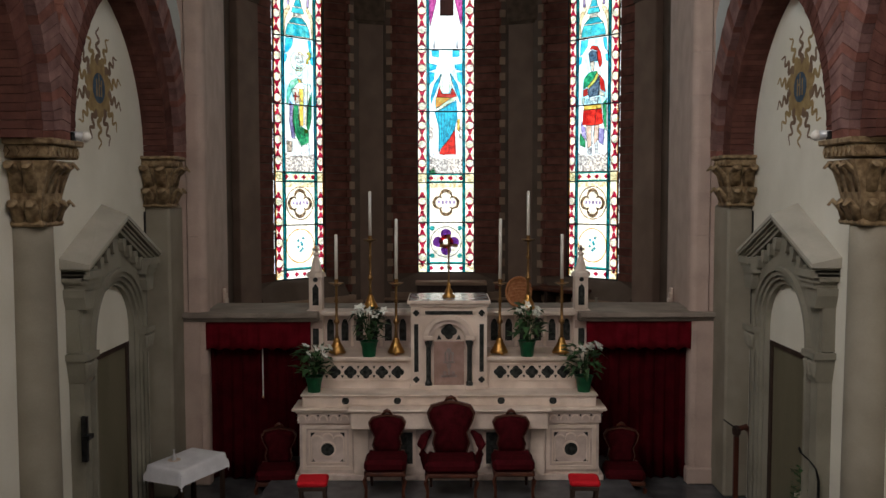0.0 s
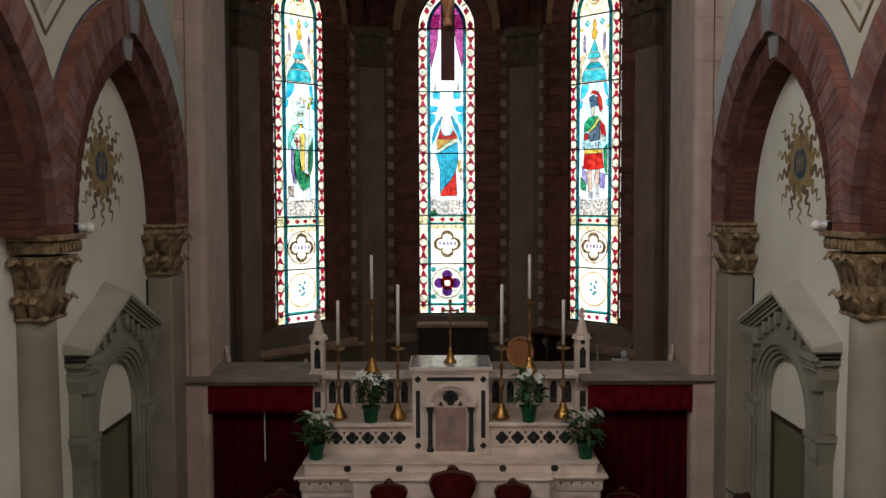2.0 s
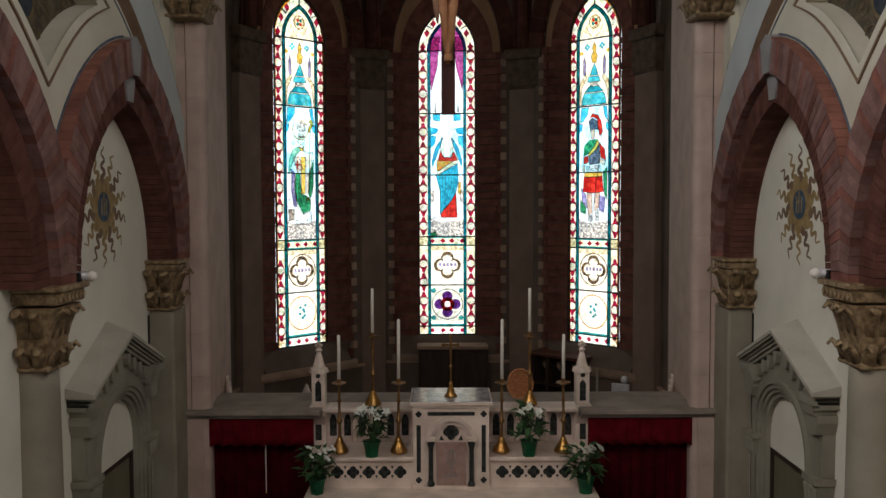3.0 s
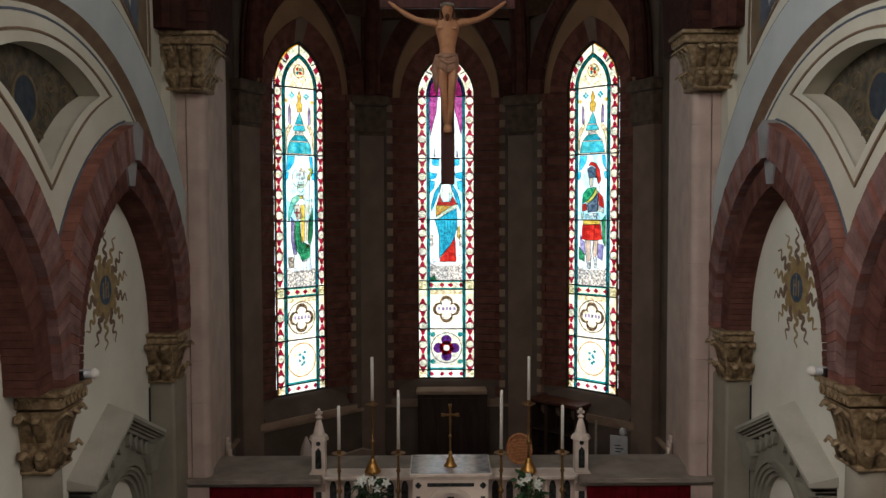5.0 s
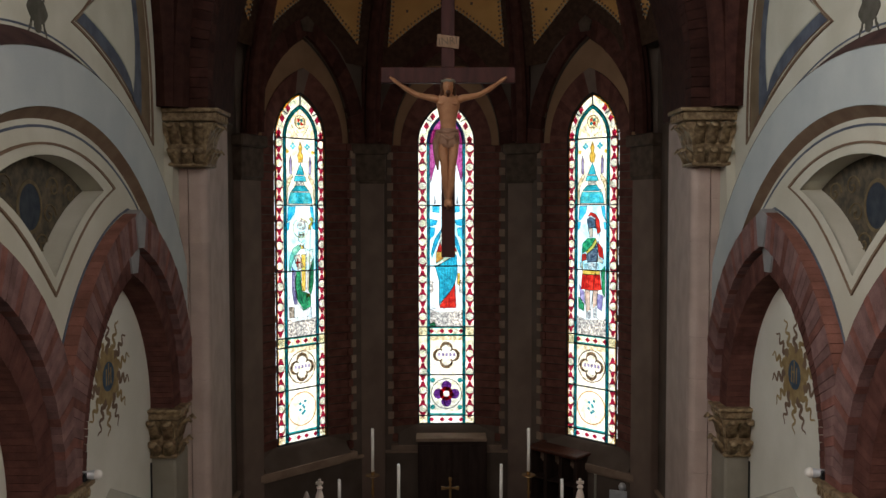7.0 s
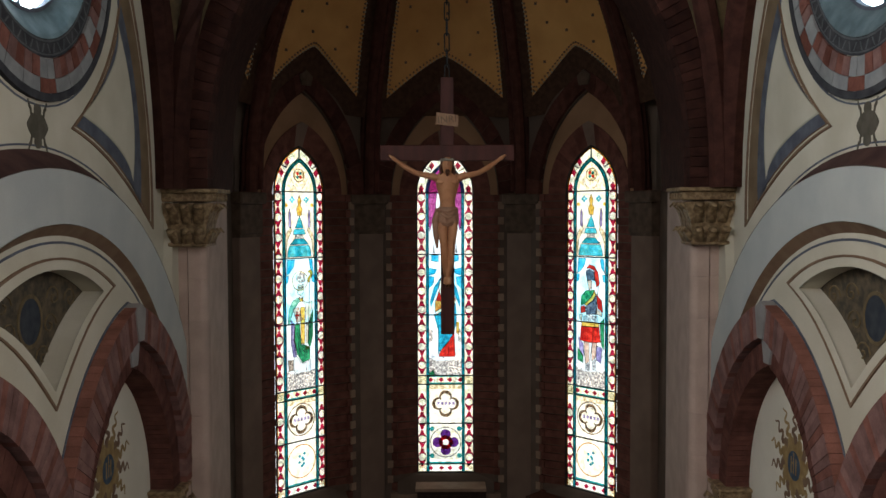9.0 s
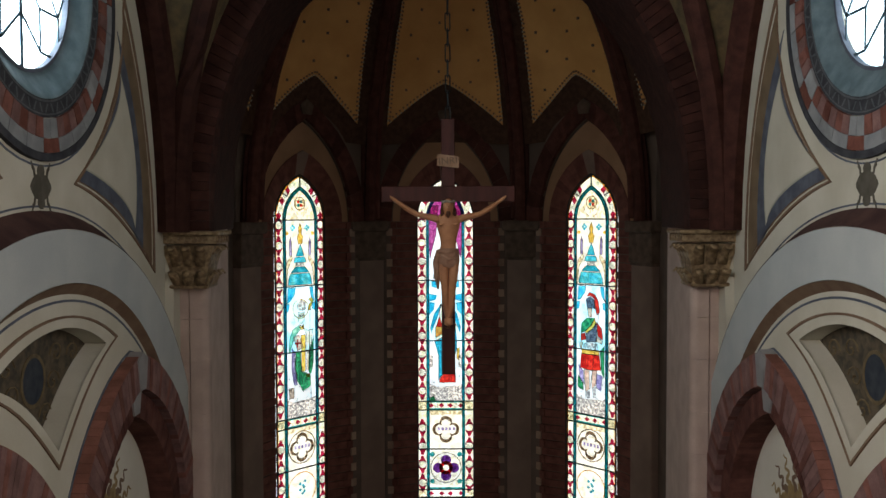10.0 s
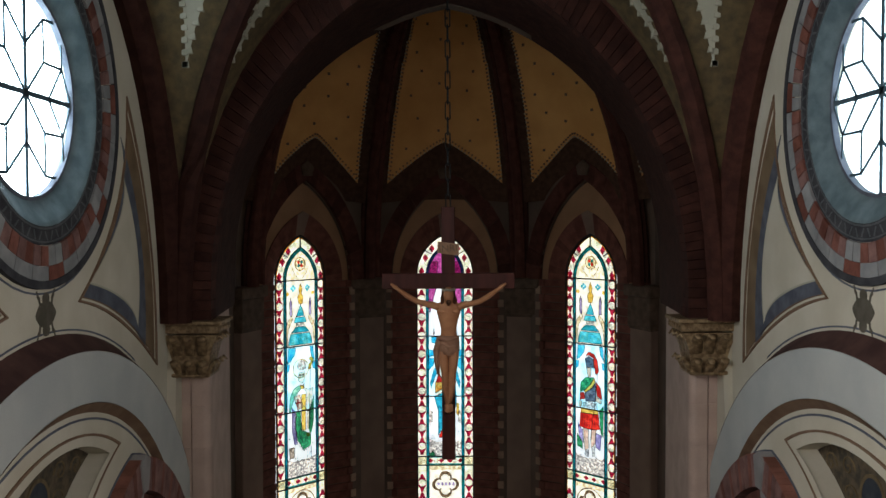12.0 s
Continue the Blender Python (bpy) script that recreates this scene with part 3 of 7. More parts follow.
            prism(bm, [(sx + h * a, sz + k * z) for a, z in ln], U, -0.007, 0.01)
            prism(bm, [(sx + h * a, sz + k * z) for a, z in ((0.16, 0.19), (0.18, 0.19), (0.205, 0.24), (0.19, 0.245))], U, -0.007, 0.01)
    part("stencil_ornament", bm, M_STENCIL, wall, "dark stencilled ornament")

    # two brick arches, in two orders, with keystones
    for y0 in (-1.1, -5.1):
        # inner order takes the brick with shade in its colour
        for e0, e1, d0, d1, mt, cnt in ((-0.015, 0.29, -0.06, 0.27, M_SHADEBRICK, 34), (0.322, 0.72, -0.155, 0.1, M_BRICK, 36)):
            for bi, quad in enumerate(pointed_blocks(y0, 4.35, 1.5, 2.0, e0, e1, cnt, 0.006)):
                if all(a > 0.98 for a, z in quad):
                    continue
                quad = [(min(a, 0.98), z) for a, z in quad]
                if y0 == -1.1 and all(a < -3.1 for a, z in quad):
                    continue
                if y0 == -5.1 and all(a > -3.1 for a, z in quad):
                    continue
                quad = [((max(a, -3.1) if y0 == -1.1 else min(a, -3.1)), z) for a, z in quad]
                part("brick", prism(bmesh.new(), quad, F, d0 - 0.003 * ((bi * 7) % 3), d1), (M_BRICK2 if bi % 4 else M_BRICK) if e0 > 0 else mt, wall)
                # thin strip on the ring's back, coloured as if lit from above
                if e0 > 0 and (min(a for a, z in quad) > -3.09 or max(a for a, z in quad) < -3.11):
                    ex = quad[2:]
                    cen = Vector((y0, 4.35))
                    out = [tuple(Vector(p) + (Vector(p) - cen).normalized() * 0.012) for p in ex]
                    part("back_brick", prism(bmesh.new(), [ex[0], ex[1], out[1], out[0]], F, -0.15, 0.02), M_LITBRICK, wall)
        for zz in ((6.36, 6.66, -0.09), (6.67, 7.04, -0.175)):
            w0, w1 = 0.09, 0.17
            part("keystone", prism(bmesh.new(), [(y0 - w0, zz[0]), (y0 + w0, zz[0]), (y0 + w1, zz[1]), (y0, zz[1] + 0.09), (y0 - w1, zz[1])], F, zz[2], 0.1), M_KEY, wall)
        line = lambda e: [(a, z) for a, z in pointed(y0, 4.35, 1.5, 2.0, e, 16)]
        clip = lambda ps: [(max(a, -3.1), z) if y0 == -1.1 else (min(a, -3.1), z) for a, z in ps]
        part("hood_line", band(bmesh.new(), clip(line(0.775))[5:-4], clip(line(0.75))[5:-4], F, -0.012, 0.02), M_BLUELINE, wall)

    # painted sun on the niche plaster
    sun = thing("painted_sun", "ochre painted sun with blue disc and wavy rays", "wall painting", "painted suns")
    S = lambda u, v, d: F(-1.12 + u, 5.10 + v, 0.262 - d)
    part("halo", prism(bmesh.new(), circle(0, 0, 0.35, 32), S, -0.001, 0.003), M_GOLDPAINT, sun)
    part("disc", prism(bmesh.new(), circle(0, 0, 0.18, 32), S, 0, 0.006), M_DISC, sun)
    for w, hh in ((-0.07, 0.2), (0.0, 0.2), (0.07, 0.2)):
        part("letter_bar", prism(bmesh.new(), [(w - 0.012, -0.1), (w + 0.012, -0.1), (w + 0.012, 0.1), (w - 0.012, 0.1)], S, 0.006, 0.009), M_GOLDPAINT, sun)
    part("letter_bar", prism(bmesh.new(), [(-0.012, 0.02), (0.075, 0.02), (0.075, 0.04), (-0.012, 0.04)], S, 0.006, 0.008), M_GOLDPAINT, sun)
    part("letter_bar", prism(bmesh.new(), [(-0.01, 0.1), (0.01, 0.1), (0.01, 0.165), (-0.01, 0.165)], S, 0.006, 0.009), M_GOLDPAINT, sun)
    for k in range(14):
        a = 2 * math.pi * (k + 0.5) / 14
        o, i2 = [], []
        for j in range(25):
            t = j / 24
            rr = 0.30 + 0.43 * t
            wv = 0.058 * math.sin(t * 5.6 * math.pi) * (1.1 - 0.45 * t)
            wd = 0.030 * (1 - t) + 0.008
            sl = 0.058 * math.cos(t * 5.6 * math.pi) * 5.6 * math.pi * (1.1 - 0.45 * t) / 0.43
            n = math.hypot(1, sl)
            for lst, sg in ((o, 1), (i2, -1)):
                q, r2 = wv + sg * wd / n, rr - sg * wd * sl / n
                lst.append((r2 * math.cos(a) - q * math.sin(a), r2 * math.sin(a) + q * math.cos(a)))
        part("ray", band(bmesh.new(), o, i2, S, -0.001, 0.004), M_BROWNLINE if k % 2 else M_GOLDPAINT, sun)

# ---- triumphal arch between choir and apse ----
def arch_line(half, zs, rise, n=16):
    return pointed(0, zs, half, rise, 0, n)


Y0, Y1 = 0.78, 3.12
front = lambda d: (lambda u, z, dd: Vector((u, Y0 + d + dd, z)))
arch = tagged(part("triumphal_arch", bmesh.new(), M_BRICK), "red brick pointed chancel arch with shade in its colour", "arch", kind="structure")
FXZ = lambda u, z, d: Vector((u, d, z))
PY = 1.02
for s in (-1, 1):
    bm = bmesh.new()
    prism(bm, [(s * 3.56, PY), (s * 3.98, PY), (s * 5.2, PY), (s * 5.2, Y1), (s * 3.74, Y1)], lambda x, y, z: Vector((x, y, z)), FLOOR, 8.56)
    pier = tagged(part("pier", bm, M_STONE), "pinkish grey stone pier of the chancel arch", "pier", kind="structure")
    zz, k = FLOOR + 0.25, 0
    X = lambda a, b: (min(s * a, s * b), max(s * a, s * b))
    while zz < 7.7:
        h = 0.62 if k % 3 else 0.78
        z1 = min(zz + h, 7.72)
        bm = bmesh.new()
        pts = [(s * 3.78, PY + 0.02), (s * 3.78, PY - 0.05)] + [(s * (3.64 - 0.11 * math.sin(t)), PY + 0.06 - 0.11 * math.cos(t)) for t in [math.pi / 2 * i / 5 for i in range(6)]] + [(s * 3.54, PY + 0.2), (s * 3.7, PY + 0.2)]
        prism(bm, pts, lambda x, y, z: Vector((x, y, z)), zz + 0.002, z1 - 0.002)
        part("ashlar", bm, M_STONE, pier)
        part("ashlar", B(*X(3.80, 3.97), PY - 0.03, PY + 0.02, zz + 0.002, z1 - 0.002, 0.004), M_STONE, pier)
        zz, k = z1, k + 1
    part("plinth", B(*X(3.5, 4.0), PY - 0.09, PY + 0.1, FLOOR, FLOOR + 0.25, 0.02), M_STONE, pier)
    part("respond", B(*X(3.86, 4.22), 0.40, PY, FLOOR, 3.68, 0.03), M_COLUMN, pier)

near, far = arch_line(3.42, 9.0, 4.75), arch_line(3.62, 9.2, 4.35)
near = [(-3.42, 8.56)] + near + [(3.42, 8.56)]
far = [(-3.64, 8.56)] + far + [(3.64, 8.56)]
outer = [(-3.98, 8.56)] + pointed(0, 9.0, 3.42, 4.75, 0.62, 16) + [(3.98, 8.56)]
outer = [(max(-3.98, min(3.98, a)), z) for a, z in outer]
bm = bmesh.new()
NV = [Vector((a, Y0, z)) for a, z in near]
FV = [Vector((a, Y1, z)) for a, z in far]
loft(bm, NV, FV, [0, 0.25, 0.5, 0.75, 1])
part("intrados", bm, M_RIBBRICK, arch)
# courses of the soffit and the front ring
for k in range(len(near) - 1):
    for j in range(3):
        a, b = near[k], near[k + 1]
        c, d = outer[k], outer[k + 1]
        f = lambda p, q, t: (p[0] + (q[0] - p[0]) * t, p[1] + (q[1] - p[1]) * t)
        t0, t1 = j / 3 + 0.01, (j + 1) / 3 - 0.01
        quad = [f(a, b, t0), f(a, b, t1), f(c, d, t1), f(c, d, t0)]
        part("brick", prism(bmesh.new(), quad, lambda u, z, dd: Vector((u, Y0 + dd, z)), -0.05, 0.25), M_RIBBRICK, arch)
# lighter brick than the ring, so the roll shows as a painted highlight
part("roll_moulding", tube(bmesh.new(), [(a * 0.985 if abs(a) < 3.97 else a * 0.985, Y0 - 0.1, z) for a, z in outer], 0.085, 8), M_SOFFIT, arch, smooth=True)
FVo = [Vector((a, Y1, z)) for a, z in pointed(0, 9.2, 3.62, 4.35, 0.0, 16)]
# the wall over the arch, on the apse side
gable = [(-5.2, 8.56), (-3.64, 8.56)] + pointed(0, 9.2, 3.62, 4.35, 0.0, 16) + [(3.64, 8.56), (5.2, 8.56), (5.2, 16), (-5.2, 16)]
tagged(part("wall_over_arch", prism(bmesh.new(), gable, lambda u, z, d: Vector((u, d, z)), Y1 - 0.3, Y1), M_APSE), "plastered wall over the chancel arch", "wall", kind="structure")


# ---- capitals ----
def capital(name, label, w0, w1, dep0, dep1, h, material, leaves, seed):
    """A square foliate capital: astragal, bell with curled leaves, carved abacus. Origin at the foot's middle."""
    rnd = random.Random(seed)
    ob = thing(name, label, "capital")
    bm = bmesh.new()
    box(bm, -w0 / 2 - 0.03, w0 / 2 + 0.03, -dep0 / 2 - 0.03, dep0 / 2 + 0.03, 0, 0.06, 0.02)
    part("astragal", bm, material, ob)
    bm = bmesh.new()
    n = 5
    prev = None
    for k in range(n + 1):
        t = k / n
        g = t ** 2
        w, d = w0 + (w1 - w0) * g * 0.8, dep0 + (dep1 - dep0) * g * 0.8
        ring = [bm.verts.new((x * w / 2, y * d / 2, 0.06 + t * (h * 0.68))) for x, y in ((-1, -1), (1, -1), (1, 1), (-1, 1))]
        if prev:
            for i in range(4):
                bm.faces.new((prev[i], prev[(i + 1) % 4], ring[(i + 1) % 4], ring[i]))
        prev = ring
    bm.faces.new(prev)
    part("bell", bm, material, ob)
    for sx, sy, w, dd in ((0, -1, w0, dep0), (1, 0, dep0, w0), (-1, 0, dep0, w0)):
        for row in range(2):
            for i in range(leaves):
                u = (i + 0.5) / leaves - 0.5
                bm = bmesh.new()
                base = Vector((u * w, 0, 0))
                pts = [base + Vector((0, -dd / 2 - 0.01, 0.05 + row * 0.2 * h / 0.6)), base * 1.08 + Vector((rnd.uniform(-.02, .02), -dd / 2 - 0.05, 0.16 + row * 0.24 * h / 0.6)), base * 1.2 + Vector((0, -dd / 2 - 0.12 - 0.05 * row, 0.24 + row * 0.26 * h / 0.6)), base * 1.2 + Vector((0, -dd / 2 - 0.16 - 0.05 * row, 0.19 + row * 0.26 * h / 0.6))]
                tube(bm, pts, [w / leaves * 0.42, w / leaves * 0.48, w / leaves * 0.40, w / leaves * 0.2], 8, 0.45)
                rot = Matrix.Rotation(math.atan2(sy, sx) + math.pi / 2, 4, "Z")
                part("leaf", bm, material, ob, smooth=True, m=rot)
    bm = bmesh.new()
    box(bm, -w1 / 2, w1 / 2, -dep1 / 2, dep1 / 2, h * 0.78, h * 0.93, 0.015)
    box(bm, -w1 / 2 - 0.04, w1 / 2 + 0.04, -dep1 / 2 - 0.04, dep1 / 2 + 0.04, h * 0.93, h, 0.012)
    ab = part("abacus", bm, material, ob)
    nb = int(w1 / 0.09)
    for sx, sy, w, dd in ((0, -1, w1, dep1), (1, 0, dep1, w1), (-1, 0, dep1, w1)):
        rot = Matrix.Rotation(math.atan2(sy, sx) + math.pi / 2, 4, "Z")
        bm = bmesh.new()
        nn = max(3, int(w / 0.085))
        for i in range(nn):
            u = ((i + 0.5) / nn - 0.5) * w
            prism(bm, [(u - 0.03, h * 0.855), (u, h * 0.80), (u + 0.03, h * 0.855), (u, h * 0.91)], lambda a, z, d: Vector((a, -dd / 2 - d, z)), -0.01, 0.014)
        tagged(part("fret", bm, material, ab, m=rot), kind="stuff")
    return ob


pc = capital("pier_capital", "gilded leafy stone capital of the chancel pier", 0.50, 0.86, 0.5, 0.66, 0.82, M_GOLDSTONE, 3, 1)
pc.matrix_basis = pose(3.72, PY - 0.04, 7.74)
tagged(pc, group="pier capitals")
copy_thing(pc, pose(-3.72, PY - 0.04, 7.74))
rc = capital("respond_capital", "small gilded leafy capital of a respond", 0.36, 0.50, 0.34, 0.46, 0.70, M_GOLDSTONE, 2, 2)
rc.matrix_basis = pose(4.02, 0.52, 3.66)
tagged(rc, group="respond capitals")
copy_thing(rc, pose(-4.02, 0.52, 3.66))
cc = capital("column_capital", "large gilded leafy capital of a round column", 0.42, 0.74, 0.42, 0.62, 0.84, M_GOLDSTONE, 3, 3)
cc.matrix_basis = pose(4.12, -3.1, 3.52)
tagged(cc, group="column capitals")
copy_thing(cc, pose(-4.12, -3.1, 3.52))
for s in (-1, 1):
    col = thing("column", "round grey stone column between the niches", "column", "choir columns", at=(s * 4.12, -3.1, FLOOR))
    part("shaft", lathe(bmesh.new(), [(0.235, 0.35), (0.23, 1.6), (0.215, 3.7), (0.21, 3.97)], 24), M_COLUMN, col, smooth=True)
    part("base", lathe(bmesh.new(), [(0.36, 0), (0.36, 0.12), (0.33, 0.16), (0.27, 0.22), (0.29, 0.28), (0.24, 0.36)], 24), M_COLUMN, col)

# ---- choir vault ----
CROWN = Vector((0, -3.1, 14.4))


def curve(p, q, bulge, n=14):
    """Quarter-arch from the capital p up to the crown q."""
    p, q = Vector(p), Vector(q)
    out = []
    for k in range(n + 1):
        a = k / n * math.pi / 2
        h, v = 1 - math.cos(a), math.sin(a)
        h2, v2 = h ** (1 / bulge), v ** bulge
        out.append(Vector((p.x + (q.x - p.x) * h, p.y + (q.y - p.y) * h, p.z + (q.z - p.z) * v)))
    return out


vault = tagged(part("ceiling", bmesh.new(), M_VAULT), "painted ribbed vault over the choir", "ceiling", kind="structure")
for s in (-1, 1):
    for yc, yw in ((0.55, 1), (-6.75, -1)):
        P = (s * 3.8, yc, 8.56)
        form = curve((s * WX, yc, 8.56), (s * WX, -3.1, 13.6), 1.0)
        diag = curve(P, CROWN, 1.0)
        trans = curve((s * 3.75, yc + 0.05 * yw, 8.56), (0, yc + 0.05 * yw, 14.05), 1.0)
        for A, C in ((form, diag), (diag, trans)):
            up = [p + Vector((0, 0, 0.06)) for p in A], [p + Vector((0, 0, 0.06)) for p in C]
            part("web_border", loft(bmesh.new(), *up, [0, .25, .5, .75, 1]), M_OLIVE, vault)
            bm = bmesh.new()
            teeth = bmesh.new()
            lo, hi = [], []
            for i in range(6, 15):
                wdt = 0.24 * min(1.0, (i - 6) / 4.5) + 0.004
                q = [p - Vector((0, 0, 0.02)) for p in (up[0][i], up[1][i])]
                lo.append(q[0].lerp(q[1], 0.5 - wdt)), hi.append(q[0].lerp(q[1], 0.5 + wdt))
            part("web", loft(bm, lo, hi, [0, .33, .67, 1]), M_VAULT, vault)
            for ln in (lo, hi):
                for i in range(8):
                    for j in range(3):
                        bmesh.ops.create_cube(teeth, size=0.075, matrix=Matrix.Translation(ln[i].lerp(ln[i + 1], j / 3) + Vector((0, 0, 0.03))))
            tagged(part("web_teeth", teeth, M_VAULT, vault), kind="stuff")
        part("wall_rib", tube(bmesh.new(), [p + Vector((-s * 0.02, 0, 0)) for p in form], 0.2, 8), M_RIBBRICK, vault)
        part("diagonal_rib", tube(bmesh.new(), diag, 0.16, 8), M_RIBBRICK, vault)

# ---- apse ----
apse_wall = {}
SPR = 8.62
GLASS_D = 0.22
for nm, deg in FACES.items():
    F = apse(deg)
    wide = APO * math.tan(radians(22.5))
    bm = prism(bmesh.new(), [(-wide - 0.55, FLOOR), (wide + 0.55, FLOOR), (wide + 0.55, 15.5), (-wide - 0.55, 15.5)], F, 0.0, 0.5)
    w = tagged(part("wall_apse_" + nm, bm, M_APSE), "dark brown plastered apse wall", "wall", kind="structure")
    apse_wall[nm] = w
    if nm in ("west", "east"):
        continue
    cut = []
    head = pointed(0, SPR, 1.26, 2.22, 0, 14)
    cut.append(part("cut", prism(bmesh.new(), [(-1.26, 1.55)] + head + [(1.26, 1.55)], F, -0.2, 0.07), M_APSE))
    bm = bmesh.new()
    q = []
    for half, rise, z0, d in ((1.24, 1.66, 1.50, 0.0), (1.18, 1.58, 1.58, 0.07), (0.665, 1.0, 2.0, GLASS_D), (0.665, 1.0, 2.0, 0.8)):
        q.append([bm.verts.new(F(a, z, d)) for a, z in [(-half, z0)] + pointed(0, SPR, half, rise, 0, 12) + [(half, z0)]])
    for a, b in zip(q, q[1:]):
        for k in range(len(a)):
            bm.faces.new((a[k], a[(k + 1) % len(a)], b[(k + 1) % len(a)], b[k]))
    bm.faces.new(q[0]), bm.faces.new(q[-1])
    cut.append(part("cut", bm, M_APSE))
    carve(w, cut)

    # brick splays in courses with light quoins at their outer edge
    zc, k, ch = 1.62, 0, 0.18
    while zc < SPR - 0.05:
        z1 = min(zc + ch, SPR)
        for s in (-1, 1):
            lip = 1.38 if k % 2 else 1.28
            pts = [(0.668, GLASS_D), (lip - 0.14, 0.03), (lip - 0.14, 0.2), (0.668, GLASS_D + 0.1)]
            if zc > 1.9:
                part("brick", prism(bmesh.new(), [(p, d) for p, d in pts], lambda p, d, z: F(s * p, z, d - 0.012 - 0.006 * (k % 3)), zc + 0.012, z1 - 0.012), M_SPLAY, w)
            part("quoin", prism(bmesh.new(), [(lip - 0.13, -0.02), (lip, -0.02), (lip, 0.1), (lip - 0.13, 0.1)], lambda p, d, z: F(s * p, z, d), zc + 0.004, z1 - 0.004), M_QUOIN if k % 2 else M_SPLAY, w)
        zc, k = z1, k + 1
    # arches: splay voussoirs, tympanum is the wall's recess, outer ring
    r_in = pointed(0, SPR, 0.668, 1.0, 0, 12)
    r_out = pointed(0, SPR, 1.06, 1.56, 0, 12)
    for j in range(24):
        quad = [r_in[j], r_in[j + 1], r_out[j + 1], r_out[j]]
        bm = bmesh.new()
        v = [bm.verts.new(F(quad[0][0], quad[0][1], GLASS_D - 0.01)), bm.verts.new(F(quad[1][0], quad[1][1], GLASS_D - 0.01)), bm.verts.new(F(quad[2][0], quad[2][1], 0.03)), bm.verts.new(F(quad[3][0], quad[3][1], 0.03))]
        v2 = [bm.verts.new(F(quad[i][0], quad[i][1], 0.3)) for i in range(4)]
        bm.faces.new(v), bm.faces.new(v2)
        for i in range(4):
            bm.faces.new((v[i], v[(i + 1) % 4], v2[(i + 1) % 4], v2[i]))
        part("brick", bm, M_PILASTER if j in (11, 12) else M_SPLAY, w)
    for j, quad in enumerate(pointed_blocks(0, SPR, 1.26, 2.25, 0.0, 0.36, 9)):
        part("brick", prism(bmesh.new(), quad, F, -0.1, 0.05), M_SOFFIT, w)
    ty_out, ty_in = pointed(0, SPR, 1.24, 2.18, 0, 12), pointed(0, SPR, 1.07, 1.57, 0, 12)
    part("tympanum", band(bmesh.new(), ty_out, ty_in, F, 0.052, 0.075), M_LITTYMP, w, "brown plaster tympanum with warm light in its colour")
    part("keystone", prism(bmesh.new(), [(-0.12, 10.95), (0.12, 10.95), (0.17, 11.15), (0, 11.28), (-0.17, 11.15)], F, -0.14, 0.05), M_DARKCAP, w)
    part("sill", prism(bmesh.new(), [(-1.3, 1.42), (1.3, 1.42), (1.3, 1.56), (-1.3, 1.56)], F, -0.14, 0.05), M_QUOIN, w)
    part("sill_slope", prism(bmesh.new(), [(-0.1, 1.55), (GLASS_D, 2.0), (GLASS_D, 1.55)], lambda d, z, u: F(u, z, d), -1.14, 1.14), M_APSE, w)
for nm, deg in FACES.items():
    F = apse(deg)
    part("string_course", prism(bmesh.new(), [(-1.55, 1.36), (1.55, 1.36), (1.55, 1.42), (-1.55, 1.42)], F, -0.08, 0.05), M_QUOIN, apse_wall[nm])
VERT = []
for deg in (-67.5, -22.5, 22.5, 67.5):
    w = radians(deg)
    rr = APO / math.cos(radians(22.5)) - 0.10
    c = Vector((math.sin(w) * rr, AYC + math.cos(w) * rr, 0))
    if abs(deg) < 30:
        c = Vector((math.copysign(1.80, deg), 8.50, 0))
    else:
        c = Vector((math.copysign(4.05, deg), 6.05, 0))
    VERT.append(c)
    pil = thing("apse_pilaster", "grey brown stone pilaster with a leafy capital", "pilaster", "apse pilasters", at=(c.x, c.y, FLOOR), turn=-deg)
    part("shaft", B(-0.36, 0.36, -0.08, 0.4, 0.0, 7.75 - FLOOR, 0.02), M_PILASTER, pil)
    bm = bmesh.new()
    box(bm, -0.37, 0.37, -0.1, 0.4, 7.72 - FLOOR, 7.78 - FLOOR)
    box(bm, -0.39, 0.39, -0.13, 0.4, 7.78 - FLOOR, 8.40 - FLOOR, 0.02)
    box(bm, -0.45, 0.45, -0.2, 0.4, 8.40 - FLOOR, 8.64 - FLOOR, 0.03)
    part("capital", bm, M_DARKCAP, pil)

